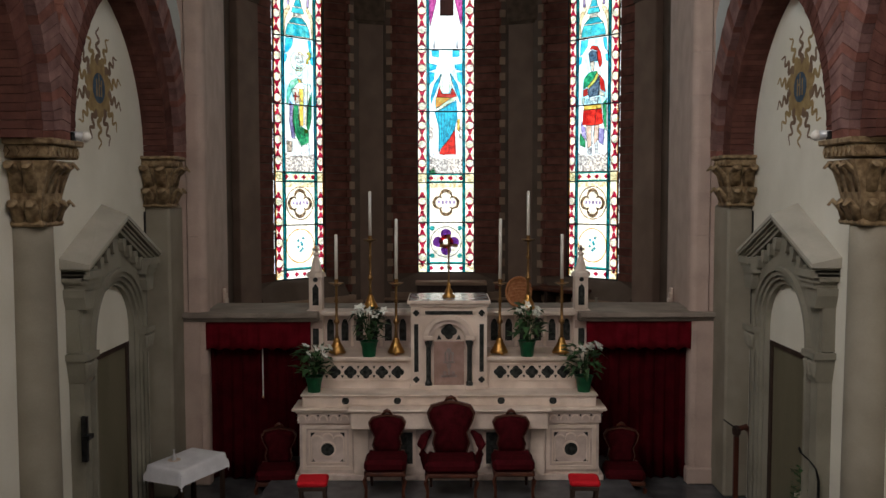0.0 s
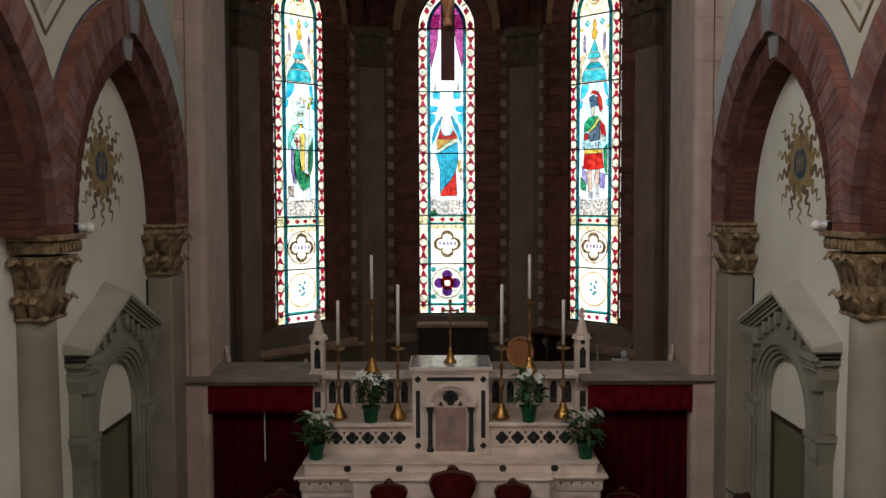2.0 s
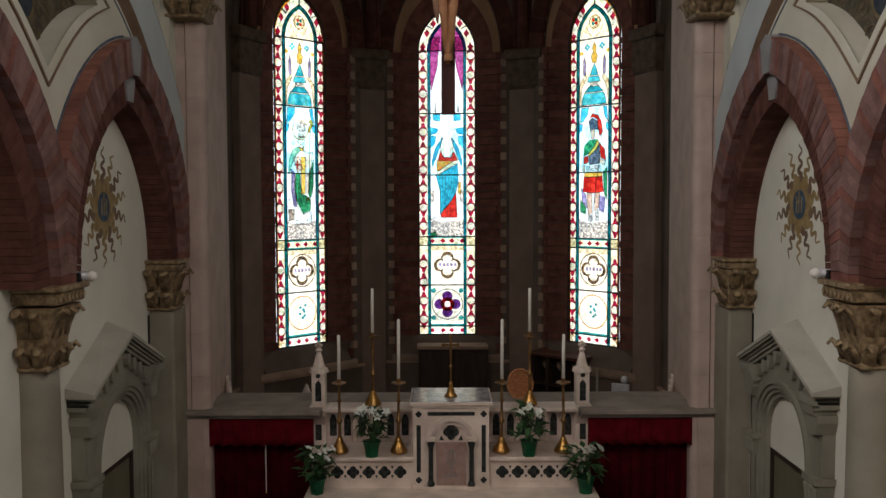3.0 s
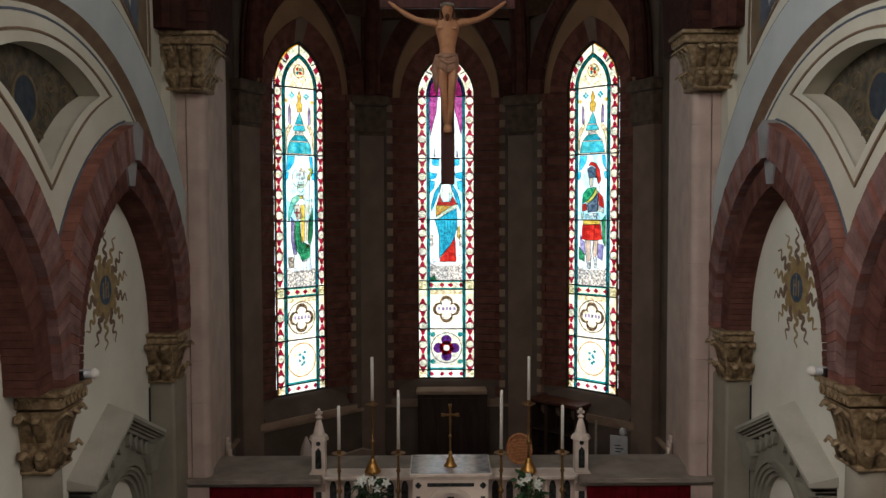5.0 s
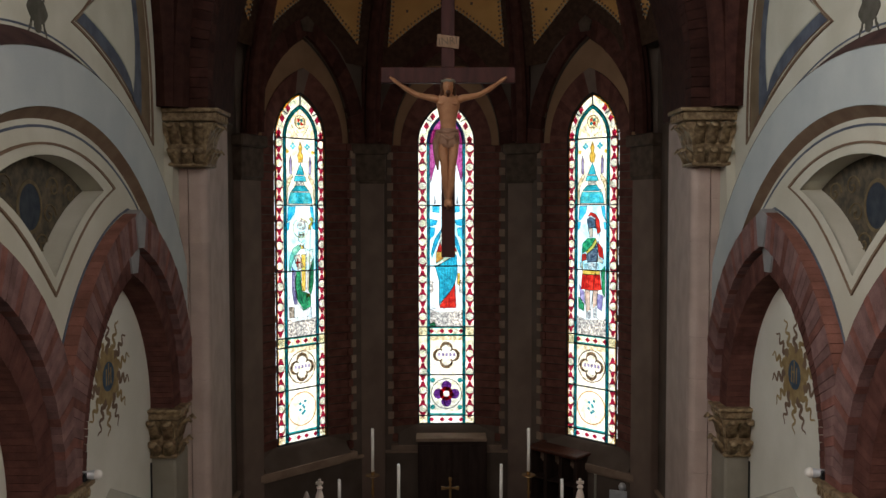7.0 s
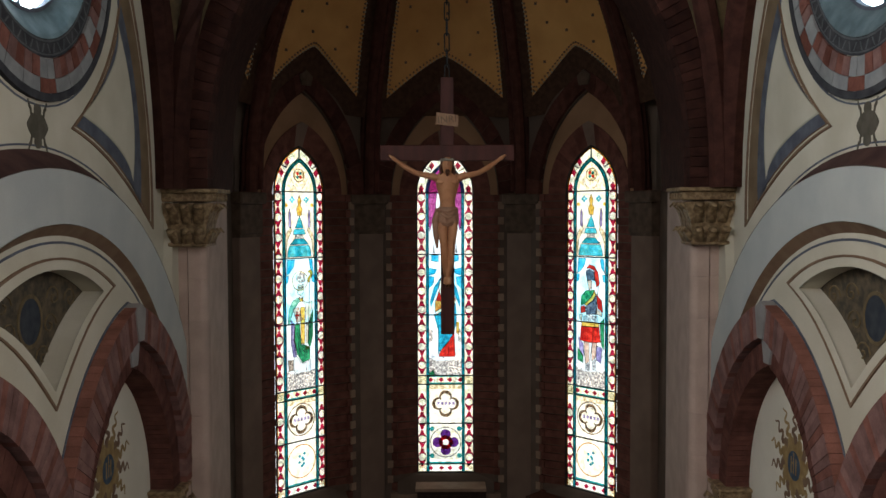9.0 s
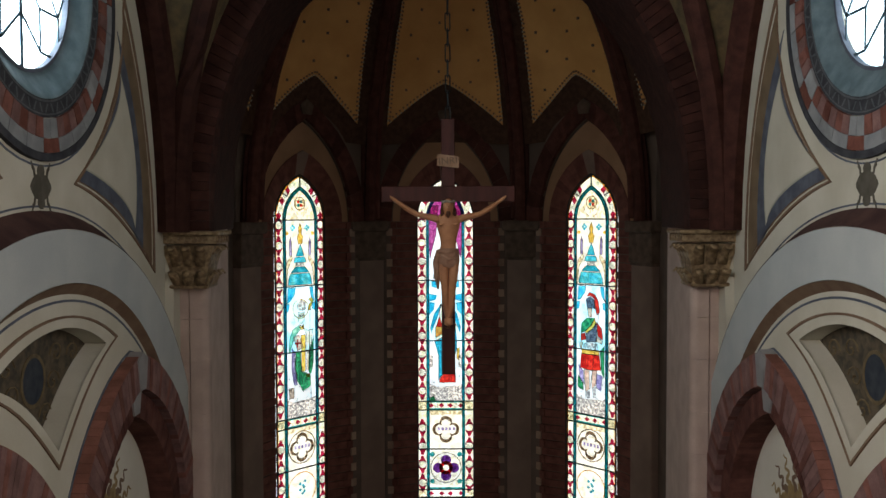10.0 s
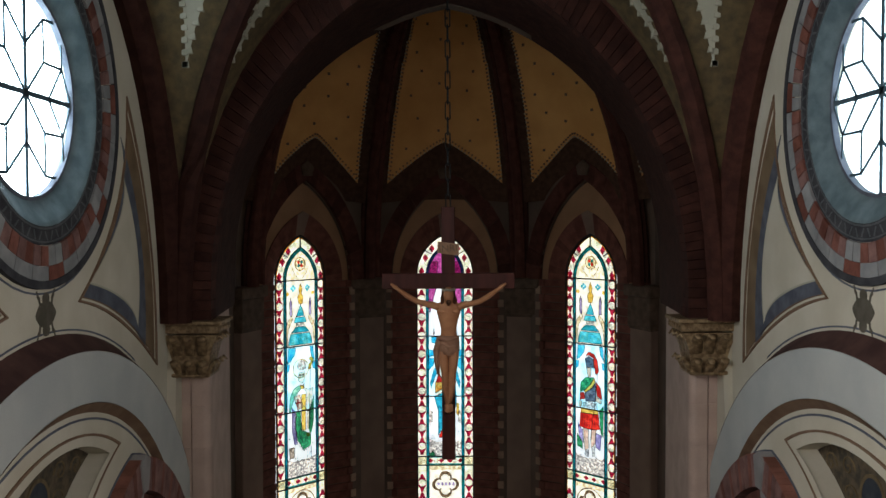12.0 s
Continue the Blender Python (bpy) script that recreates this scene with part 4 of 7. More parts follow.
# apse vault: webs between the ribs and the wall arches
ATOP = Vector((0, AYC - 0.4, 15.3))
apse_vault = tagged(part("ceiling", bmesh.new(), M_WEB), "ochre ribbed apse vault with dotted borders", "ceiling", kind="structure")
allv = [Vector((-4.1, 3.1, 0))] + VERT + [Vector((4.1, 3.1, 0))]
rib = [curve((v.x * 0.97, v.y - 0.1, 8.64), ATOP, 1.0, 16) for v in allv]
for k in range(5):
    A0, A1 = rib[k], rib[k + 1]
    chord = allv[k + 1] - allv[k]
    out_dir = Vector((chord.y, -chord.x, 0)).normalized()
    if out_dir.dot(allv[k] - Vector((0, AYC - 1.5, 0))) < 0:
        out_dir = -out_dir
    out_dir = out_dir + Vector((0, 0, 0.25))

    def cell(u, t, back=0.0):
        """Point of the vault cell: u across from rib to rib, t up the ribs from 0 to 1."""
        i = min(int(t * 16), 15)
        f = t * 16 - i
        a, b = A0[i].lerp(A0[i + 1], f), A1[i].lerp(A1[i + 1], f)
        return a.lerp(b, u) + out_dir * (4 * u * (1 - u) * (0.50 * (1 - t) ** 0.8) + back)
    wide = (A0[4] - A1[4]).length
    bm = bmesh.new()
    rows = [[bm.verts.new(cell(j / 16, 0.165 + 0.835 * i / 30, 0.05)) for j in range(17)] for i in range(31)]
    for a, b in zip(rows, rows[1:]):
        for j in range(16):
            bm.faces.new((a[j], a[j + 1], b[j + 1], b[j]))
    part("web_border", bm, M_WEBEDGE, apse_vault)
    # the ochre field: an inset from each rib, a pointed lower edge
    low_t = lambda v: 0.209 + 0.093 * (1 - abs(2 * v - 1) ** 1.25)

    def field(v, q):
        t = low_t(v) + (0.985 - low_t(v)) * q
        i = min(int(t * 16), 15)
        w = max((A0[i] - A1[i]).length, 0.3)
        ins = min(0.33 / w, 0.42)
        return cell(ins + (1 - 2 * ins) * v, t)
    bm = bmesh.new()
    rows = [[bm.verts.new(field(j / 16, i / 30)) for j in range(17)] for i in range(31)]
    for a, b in zip(rows, rows[1:]):
        for j in range(16):
            bm.faces.new((a[j], a[j + 1], b[j + 1], b[j]))
    part("web", bm, M_WEB, apse_vault, smooth=True)
    bm, pale = bmesh.new(), bmesh.new()
    inw = -0.014 * out_dir
    for j in range(58):
        for v in (0.022, 0.978):
            bmesh.ops.create_cube(bm, size=0.036, matrix=Matrix.Translation(field(v, (j + 0.5) / 62 * 0.8) + inw))
            bmesh.ops.create_cube(pale, size=0.030, matrix=Matrix.Translation(field(0.004 if v < 0.5 else 0.996, (j + 1) / 62 * 0.8) + inw))
    for j in range(34):
        bmesh.ops.create_cube(bm, size=0.036, matrix=Matrix.Translation(field((j + 0.5) / 34, 0.012) + inw))
        bmesh.ops.create_cube(pale, size=0.030, matrix=Matrix.Translation(field((j + 1) / 35, 0.002) + inw))
    rnd = random.Random(40 + k)
    for i in range(9):
        for j in range(3):
            bmesh.ops.create_cube(bm, size=0.05, matrix=Matrix.Translation(field((j + 0.5 + 0.3 * (i % 2)) / 3.4, 0.06 + i * 0.085 + rnd.uniform(-.01, .01)) + inw))
    tagged(part("stencil_dots", bm, M_BROWNLINE, apse_vault), kind="stuff")
    tagged(part("pale_dots", pale, M_VAULT, apse_vault), kind="stuff")
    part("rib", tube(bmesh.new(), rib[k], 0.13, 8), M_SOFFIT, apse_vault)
    for off in (-0.17, 0.17):
        part("rib_fillet", tube(bmesh.new(), [p + Vector((off, 0.06, 0.05)) for p in rib[k]], 0.06, 6), M_SOFFIT, apse_vault)

# ---- stained glass lancets ----
ZB, ZSP, HALF, RISE = 2.0, 8.66, 0.665, 1.0
BARS = (2.20, 3.18, 4.12, 4.33, 5.78, 7.22, 8.67)


def lancet(F, nm, label):
    win = thing("window_" + nm, label, "window", "lancet windows", "structure")
    G = lambda u, z, d: F(u, z, GLASS_D - 0.03 - d)
    n = 0

    def pane(name, pts, material, d, label=""):
        bm = bmesh.new()
        bm.faces.new([bm.verts.new(G(a, z, d)) for a, z in pts])
        ob = part(name, bm, material, win, label)
        return ob

    def bar(pts, wd, d0=0.012, d1=0.035):
        bm = bmesh.new()
        for (a, z), (b, y) in zip(pts, pts[1:]):
            t = Vector((b - a, y - z))
            if t.length < 1e-6:
                continue
            t.normalize()
            nn = Vector((-t.y, t.x)) * wd / 2
            prism(bm, [(a + nn.x, z + nn.y), (b + nn.x, y + nn.y), (b - nn.x, y - nn.y), (a - nn.x, z - nn.y)], G, d0, d1)
        part("lead", bm, M_LEAD, win)

    full = [(-HALF, ZB)] + pointed(0, ZSP, HALF, RISE, 0, 12) + [(HALF, ZB)]
    IW = 0.455
    inner = [(-IW, BARS[0])] + pointed(0, ZSP, IW, 0.74, 0, 12) + [(IW, BARS[0])]
    # ground of the border in rows, and the field in rows
    part("border_pane", band(bmesh.new(), full, [(-HALF + 0.21, ZB + 0.2)] + pointed(0, ZSP, IW, 0.74, 0, 12) + [(HALF - 0.21, ZB + 0.2)], G, 0, 0.003), G_BORDER, win, "pale glass border")
    pane("border_pane", [(-IW, ZB), (IW, ZB), (IW, BARS[0]), (-IW, BARS[0])], G_BORDER, 0)
    rows = list(BARS[:-1]) + [BARS[-1]]
    fills = [G_IVORY, G_IVORY, G_CREAM, G_WHITE, G_PALE, G_IVORY if nm != "centre" else G_WHITE]
    for k in range(6):
        pane("field_pane", [(-IW, rows[k]), (IW, rows[k]), (IW, rows[k + 1]), (-IW, rows[k + 1])], fills[k], 0.001)
    pane("field_pane", [(-IW, BARS[-1])] + pointed(0, ZSP, IW, 0.74, 0, 12) + [(IW, BARS[-1])], G_CREAM if nm != "centre" else G_PINK, 0.001)
    # teal fillets
    inn2 = pointed(0, ZSP, IW - 0.068, 0.66, 0, 12)
    tl = [(-IW, ZB)] + pointed(0, ZSP, IW, 0.74, 0, 12) + [(IW, ZB)]
    tr = [(-IW + 0.068, ZB)] + inn2 + [(IW - 0.068, ZB)]
    part("teal_fillet", band(bmesh.new(), tl, tr, G, 0.004, 0.006), G_TEAL, win, "teal glass fillet")
    pane("teal_fillet", [(-IW, ZB + 0.19), (IW, ZB + 0.19), (IW, ZB + 0.25), (-IW, ZB + 0.25)], G_TEAL, 0.004)
    pane("teal_fillet", [(-IW, 4.12), (IW, 4.12), (IW, 4.16), (-IW, 4.16)], G_TEAL, 0.004)
    pane("teal_fillet", [(-IW, 4.29), (IW, 4.29), (IW, 4.33), (-IW, 4.33)], G_TEAL, 0.004)

    # border motifs: white discs between ruby lozenges
    def disc(a, z, r, material, d, nseg=14):
        pane("roundel", circle(a, z, r, nseg), material, d)

    def lozenge(a, z, hw, hh):
        pane("lozenge", [(a - hw, z), (a - hw * .35, z - hh * .55), (a, z - hh), (a + hw * .35, z - hh * .55), (a + hw, z), (a + hw * .35, z + hh * .55), (a, z + hh), (a - hw * .35, z + hh * .55)], G_RED, 0.008)
    for s in (-1, 1):
        z = ZB + 0.36
        bx = s * (HALF + IW) / 2
        while z < ZSP + 0.05:
            if not 3.98 < z < 4.5:
                disc(bx, z, 0.086, G_WHITE, 0.010)
                part("roundel_lead", band(bmesh.new(), circle(bx, z, 0.094, 14), circle(bx, z, 0.085, 14), G, 0.011, 0.014, True), M_LEAD, win)
                for q in (-1, 1):
                    pane("ruby_spike", [(bx + e * f, z + q * h) for f, h, e in ((0.085, 0.02, -1), (0.095, 0.07, -1), (0.055, 0.13, -1), (0.026, 0.215, -1), (0.026, 0.215, 1), (0.055, 0.13, 1), (0.095, 0.07, 1), (0.085, 0.02, 1), (0.06, 0.062, 1), (0.0, 0.086, 1), (0.06, 0.062, -1))], G_RED, 0.008)
            z += 0.443
        for t in (0.25, 0.55, 0.82):
            ln = pointed(0, ZSP, (HALF + IW) / 2, 0.87, 0, 20)
            p = ln[int(20 * t)]
            if s > 0:
                p = (-p[0], p[1])
            disc(p[0], p[1], 0.078, G_WHITE, 0.010)
            ln2 = ln[int(20 * (t - 0.14))]
            lozenge(ln2[0] * -s, ln2[1], 0.075, 0.11)
        for zz in (ZB + 0.1, 4.225):
            pane("corner_pane", [(bx - 0.1, zz - 0.1), (bx + 0.1, zz - 0.1), (bx + 0.1, zz + 0.1), (bx - 0.1, zz + 0.1)], G_CREAM, 0.006)
            disc(bx, zz, 0.075, G_WHITE, 0.011)
    for zz in (ZB + 0.1, 4.225):
        for a in (-0.23, 0.23):
            disc(a, zz, 0.06, G_WHITE, 0.01)
            for s in (-1, 1):
                pane("lozenge", [(a + s * 0.06, zz), (a + s * 0.12, zz + 0.06), (a + s * 0.2, zz), (a + s * 0.12, zz - 0.06)], G_RED, 0.008)
    # lower panels
    ring = lambda z, r, wd, material, d: part("ring", band(bmesh.new(), circle(0, z, r, 36), circle(0, z, r - wd, 36), G, d, d + 0.002, True), material, win)
    def quatre(z, r, material, d, outline=0.0):
        pts = []
        for q in range(4):
            cx, cz = r * 0.55 * math.cos(q * math.pi / 2), r * 0.55 * math.sin(q * math.pi / 2)
            for k in range(-5, 6):
                a = q * math.pi / 2 + k * radians(22)
                pts.append((cx + r * 0.5 * math.cos(a), z + cz + r * 0.5 * math.sin(a)))
        if outline:
            part("quatrefoil", band(bmesh.new(), pts, [(a * (1 - outline), z + (b - z) * (1 - outline)) for a, b in pts], G, d, d + 0.002, True), material, win)
        else:
            pane("quatrefoil", pts, material, d)
    quatre(3.65, 0.31, G_SEPIA, 0.006, 0.24)
    for z0, sg in ((3.86, 1), (3.44, -1)):
        for q in range(5):
            a = math.pi / 2 * sg + (q - 2) * 0.5
            pane("fan_mark", [(0.03 * math.cos(a + 0.3), z0 - 0.05 * sg + 0.03 * math.sin(a + 0.3)), (0.09 * math.cos(a + 0.12), z0 - 0.05 * sg + 0.09 * math.sin(a + 0.12)), (0.09 * math.cos(a - 0.12), z0 - 0.05 * sg + 0.09 * math.sin(a - 0.12))], G_GREY, 0.007)
    for k in range(5):
        pane("script_bar", [(-0.2 + 0.09 * k, 3.62), (-0.14 + 0.09 * k, 3.62), (-0.14 + 0.09 * k, 3.70), (-0.2 + 0.09 * k, 3.70)], G_LILAC, 0.007)
    if nm == "centre":
        pane("panel_ground", [(-0.38, 2.3), (0.38, 2.3), (0.38, 3.12), (-0.38, 3.12)], G_WHITE, 0.003)
        ring(2.72, 0.37, 0.02, G_GREY, 0.005)
        for q in range(4):
            disc(0.19 * math.cos(q * math.pi / 2), 2.72 + 0.19 * math.sin(q * math.pi / 2), 0.125, G_PURPLE, 0.007)
        ring(2.72, 0.165, 0.09, G_SCARLET, 0.010)
        for q in range(4):
            a = math.pi / 4 + q * math.pi / 2
            pane("corner_leaf", circle(0.46 * math.cos(a), 2.72 + 0.46 * math.sin(a), 0.06, 8), G_TEAL, 0.006)
    else:
        ring(3.65, 0.37, 0.03, G_STONE, 0.005)
        ring(2.72, 0.38, 0.022, G_YELLOW, 0.005)
        for k in range(7):
            a, z = 0.07 * math.sin(k * 2.3), 2.60 + 0.045 * k
            pane("blue_mark", [(a - 0.04, z), (a + 0.02, z - 0.03), (a + 0.05, z + 0.02), (a, z + 0.05)], G_BLUE, 0.007)
    pane("panel_frieze", [(-0.4, 4.0), (0.4, 4.0), (0.4, 4.1), (-0.4, 4.1)], G_CREAM, 0.003)
    # main picture: plain coloured shapes
    def P(pts, material, d=0.006):
        pane("coloured_pane", pts, material, d)
        if material not in (G_STONE, G_GREY):
            bar(pts + pts[:1], 0.011, 0.013, 0.016)
    L = 0.387
    P([(-L, 4.34), (L, 4.34), (L, 4.74), (0.22, 4.7), (-0.2, 4.68), (-L, 4.76)], G_STONE, 0.003)
    if nm == "centre":
        for s in (-1, 1):
            P([(s * 0.16, 7.20), (s * 0.32, 7.20), (s * 0.32, 7.06), (s * 0.16, 7.04)], G_SKY)
            P([(s * L, 6.9), (s * 0.2, 6.86), (s * 0.24, 6.76), (s * L, 6.72)], G_SKY)
            P([(s * L, 6.70), (s * 0.26, 6.68), (s * 0.28, 6.52), (s * L, 6.4)], G_SKY)
            P([(s * 0.11, 6.67), (s * 0.27, 6.42), (s * 0.36, 6.1), (s * 0.34, 5.97), (s * 0.25, 6.2), (s * 0.15, 6.46)], G_BLUE)
            P([(s * L, 5.5), (s * 0.3, 5.4), (s * 0.3, 5.15), (s * L, 5.1)], G_STONE, 0.004)
            P([(s * L, 9.0), (s * L, 8.0), (s * 0.36, 7.75), (s * 0.30, 8.0), (s * 0.22, 8.3), (s * 0.16, 9.0)], G_PINK)
            P([(s * 0.24, 7.25), (s * 0.3, 7.25), (s * 0.28, 7.38), (s * 0.26, 7.56), (s * 0.25, 7.38)], G_GREY)
            P([(s * 0.1, 6.66), (s * 0.15, 6.44), (s * 0.13, 6.3), (s * 0.08, 6.2), (s * 0.07, 6.4)], G_IVORY)
        P([(-0.15, 6.36), (-0.1, 6.2), (0.1, 6.2), (0.16, 6.34), (0.25, 6.15), (0.14, 6.1), (-0.22, 6.12)], G_SCARLET)
        P([(-0.24, 6.12), (0.13, 6.1), (-0.1, 5.94), (-0.24, 5.86)], G_ORANGE)
        P([(-0.24, 5.84), (-0.1, 5.94), (0.14, 6.1), (0.26, 6.14), (0.25, 6.07), (-0.06, 5.88), (-0.2, 5.79)], G_CREAM)
        P([(-0.27, 5.8), (-0.2, 5.78), (-0.06, 5.87), (0.25, 6.05), (0.27, 5.62), (0.21, 5.38), (0.09, 5.16), (-0.11, 4.94), (-0.17, 4.84), (-0.17, 5.42)], G_BLUE)
        P([(0.21, 5.36), (0.24, 4.78), (-0.15, 4.78), (-0.15, 4.84), (-0.10, 4.93), (0.09, 5.15)], G_SCARLET)
        P([(0.27, 5.6), (0.33, 5.62), (0.32, 5.3), (0.26, 5.36)], G_YELLOW)
        P([(-L, 4.4), (-0.28, 4.46), (-0.24, 4.34), (-L, 4.34)], G_GREEN, 0.007)
        for k in range(6):
            bar([(-0.18 + 0.075 * k, 5.8 + 0.04 * k), (-0.16 + 0.06 * k, 5.4), (-0.14 + 0.035 * k, 5.0 + 0.04 * k)], 0.007, 0.013, 0.016)
        for k in range(4):
            bar([(0.02 + 0.06 * k, 5.05 + 0.06 * k), (0.0 + 0.07 * k, 4.8)], 0.007, 0.013, 0.016)
    else:
        # canopy with a small tower under the arch
        P([(-0.14, 7.86), (0.12, 7.86), (0.16, 7.74), (-0.18, 7.74)], G_SKY)
        P([(-0.13, 7.74), (0.11, 7.74), (0.11, 7.66), (-0.13, 7.66)], G_GREY)
        P([(-0.13, 7.65), (0.11, 7.65), (0.24, 7.52), (-0.26, 7.52)], G_BLUE)
        P([(-0.12, 7.88), (0.1, 7.88), (0.06, 8.02), (0.0, 8.14), (-0.06, 8.02)], G_SKY)
        P([(-0.27, 7.5), (0.25, 7.5), (0.3, 7.36), (0.31, 7.25), (-0.33, 7.25), (-0.32, 7.36)], G_SKY)
        P([(-0.33, 7.19), (-0.14, 7.19), (-0.16, 7.05), (-0.28, 6.9), (-0.36, 6.86)], G_SKY)
        P([(0.33, 7.19), (0.24, 7.19), (0.27, 7.0), (0.36, 6.86)], G_SKY)
        P([(-0.05, 8.15), (0.05, 8.15), (0.08, 8.30), (0.03, 8.38), (0.05, 8.48), (0, 8.6), (-0.05, 8.48), (-0.03, 8.38), (-0.08, 8.30)], G_YELLOW)
        for s in (-1, 1):
            P([(s * 0.22, 7.9), (s * 0.29, 7.9), (s * 0.29, 8.2), (s * 0.26, 8.3), (s * 0.23, 8.2)], G_LILAC)
            P([(s * L, 7.2), (s * 0.36, 7.25), (s * 0.33, 7.6), (s * 0.2, 7.84), (s * 0.24, 7.9), (s * 0.36, 7.75), (s * L, 7.6)], G_CREAM)
            P([(s * L, 6.84), (s * 0.3, 6.84), (s * 0.32, 6.7), (s * L, 6.66)], G_SKY)
            disc(s * 0.34, 8.38, 0.045, G_YELLOW, 0.007, 8)
            for q in range(4):
                a = math.pi / 2 * q
                disc(s * 0.19 + 0.045 * math.cos(a), 8.5 + 0.045 * math.sin(a), 0.034, G_SKY, 0.007, 8)
            bar([(s * 0.05, 8.72), (s * 0.14, 8.8), (s * 0.22, 8.95)], 0.01, 0.013, 0.016)
        quatre(9.03, 0.15, G_CREAM, 0.006)
        ring(9.03, 0.15, 0.02, G_STONE, 0.008)
        for q in range(4):
            a = math.pi / 4 + math.pi / 2 * q
            disc(0.055 * math.cos(a), 9.03 + 0.055 * math.sin(a), 0.04, G_SCARLET if q % 2 else G_BLUE, 0.010, 8)
        if nm == "left":
            P([(-0.1, 6.72), (-0.09, 6.86), (0.03, 6.92), (0.14, 6.86), (0.15, 6.7), (0.02, 6.66)], G_STONE)
            P([(-0.06, 6.65), (0.02, 6.62), (0.1, 6.65), (0.1, 6.48), (0.02, 6.38), (-0.08, 6.46)], G_IVORY)
            ring(6.72, 0.22, 0.03, G_CREAM, 0.006)
            P([(-0.22, 6.28), (-0.06, 6.36), (0.0, 6.28), (-0.16, 6.12), (-0.26, 5.9), (-0.3, 5.74), (-0.33, 5.8), (-0.3, 6.1)], G_MINT)
            P([(-0.2, 6.11), (-0.05, 6.15), (0.06, 5.86), (-0.1, 5.8), (-0.15, 5.95)], G_SKIN)
            P([(0.0, 6.14), (0.12, 6.14), (0.11, 5.33), (0.01, 5.33)], G_YELLOW)
            P([(0.02, 6.36), (0.1, 6.28), (0.2, 6.22), (0.32, 6.26), (0.28, 5.96), (0.22, 5.75), (0.14, 5.76), (0.14, 6.16)], G_IVORY)
            P([(0.29, 5.94), (0.34, 6.1), (0.33, 5.5), (0.26, 5.24), (0.2, 5.3), (0.22, 5.72)], G_GREEN)
            P([(-0.14, 5.78), (-0.02, 5.78), (0.0, 5.32), (0.12, 5.3), (0.25, 5.22), (0.25, 4.98), (0.05, 4.9), (-0.1, 5.12), (-0.16, 5.45)], G_GREEN)
            P([(-0.25, 5.88), (-0.16, 5.78), (-0.17, 5.45), (-0.11, 5.06), (-0.2, 5.06), (-0.26, 5.4)], G_LILAC)
            P([(-0.18, 5.04), (-0.1, 5.06), (0.05, 4.88), (0.26, 4.96), (0.28, 4.66), (-0.18, 4.66)], G_WHITE)
            P([(-0.34, 5.0), (-0.2, 5.0), (-0.2, 4.76), (-0.32, 4.76)], G_SEPIA)
            P([(0.15, 5.74), (0.21, 5.74), (0.19, 5.34), (0.14, 5.34)], G_IVORY)
            P([(0.12, 5.27), (0.23, 5.26), (0.22, 5.18), (0.13, 5.18)], G_ORANGE, 0.008)
            P([(0.2, 6.92), (0.3, 6.96), (0.34, 6.84), (0.26, 6.74), (0.27, 6.68), (0.22, 6.68), (0.21, 6.78), (0.28, 6.86)], G_YELLOW)
            bar([(0.25, 6.7), (0.24, 6.3), (0.2, 5.3)], 0.014, 0.013, 0.016)
            P([(-0.17, 5.98), (-0.11, 5.98), (-0.11, 6.05), (-0.08, 6.05), (-0.08, 5.98), (-0.02, 5.98), (-0.02, 5.95), (-0.08, 5.95), (-0.08, 5.87), (-0.11, 5.87), (-0.11, 5.95), (-0.17, 5.95)], G_SCARLET, 0.009)
            P([(-0.05, 6.60), (0.01, 6.58), (0.01, 6.55), (-0.05, 6.56)], G_SEPIA, 0.009)
            P([(0.03, 6.58), (0.08, 6.60), (0.08, 6.56), (0.03, 6.55)], G_SEPIA, 0.009)
            P([(-0.04, 6.38), (0.02, 6.32), (0.09, 6.38), (0.06, 6.26), (0.0, 6.26)], G_YELLOW, 0.009)
            for k in range(5):
                bar([(-0.13 + 0.03 * k, 5.72 - 0.05 * k), (-0.12 + 0.06 * k, 5.3 - 0.04 * k), (-0.02 + 0.07 * k, 5.04 + 0.02 * k)], 0.011, 0.013, 0.016)
                bar([(-0.25 + 0.022 * k, 5.84 - 0.02 * k), (-0.24 + 0.022 * k, 5.4), (-0.19 + 0.02 * k, 5.08)], 0.007, 0.013, 0.016)
                bar([(0.23 + 0.02 * k, 5.9), (0.22 + 0.02 * k, 5.34)], 0.008, 0.013, 0.016)
            for k in range(4):
                bar([(-0.1 + 0.08 * k, 5.0 - 0.02 * k), (-0.12 + 0.09 * k, 4.68)], 0.006, 0.013, 0.016)
                bar([(-0.06 + 0.07 * k, 5.28), (-0.02 + 0.06 * k, 5.0)], 0.006, 0.013, 0.016)
        else:
            P([(-0.14, 6.9), (-0.04, 6.96), (0.08, 6.9), (0.1, 6.7), (0.0, 6.72), (-0.1, 6.7)], G_NAVY)
            P([(-0.12, 6.96), (-0.04, 7.06), (0.1, 7.02), (0.19, 6.88), (0.23, 6.64), (0.15, 6.56), (0.11, 6.72), (0.09, 6.92), (-0.03, 6.98)], G_SCARLET, 0.007)
            P([(-0.1, 6.69), (0.0, 6.71), (0.03, 6.69), (0.02, 6.52), (-0.06, 6.5)], G_SKIN)
            P([(-0.25, 6.36), (-0.12, 6.48), (0.1, 6.5), (0.0, 6.33), (-0.16, 6.18), (-0.27, 6.14)], G_GREEN)
            P([(0.01, 6.33), (0.11, 6.49), (0.13, 6.4), (0.06, 6.28), (-0.12, 6.14), (-0.16, 6.17)], G_YELLOW)
            P([(0.14, 6.42), (0.28, 6.28), (0.32, 6.02), (0.18, 6.1)], G_SCARLET)
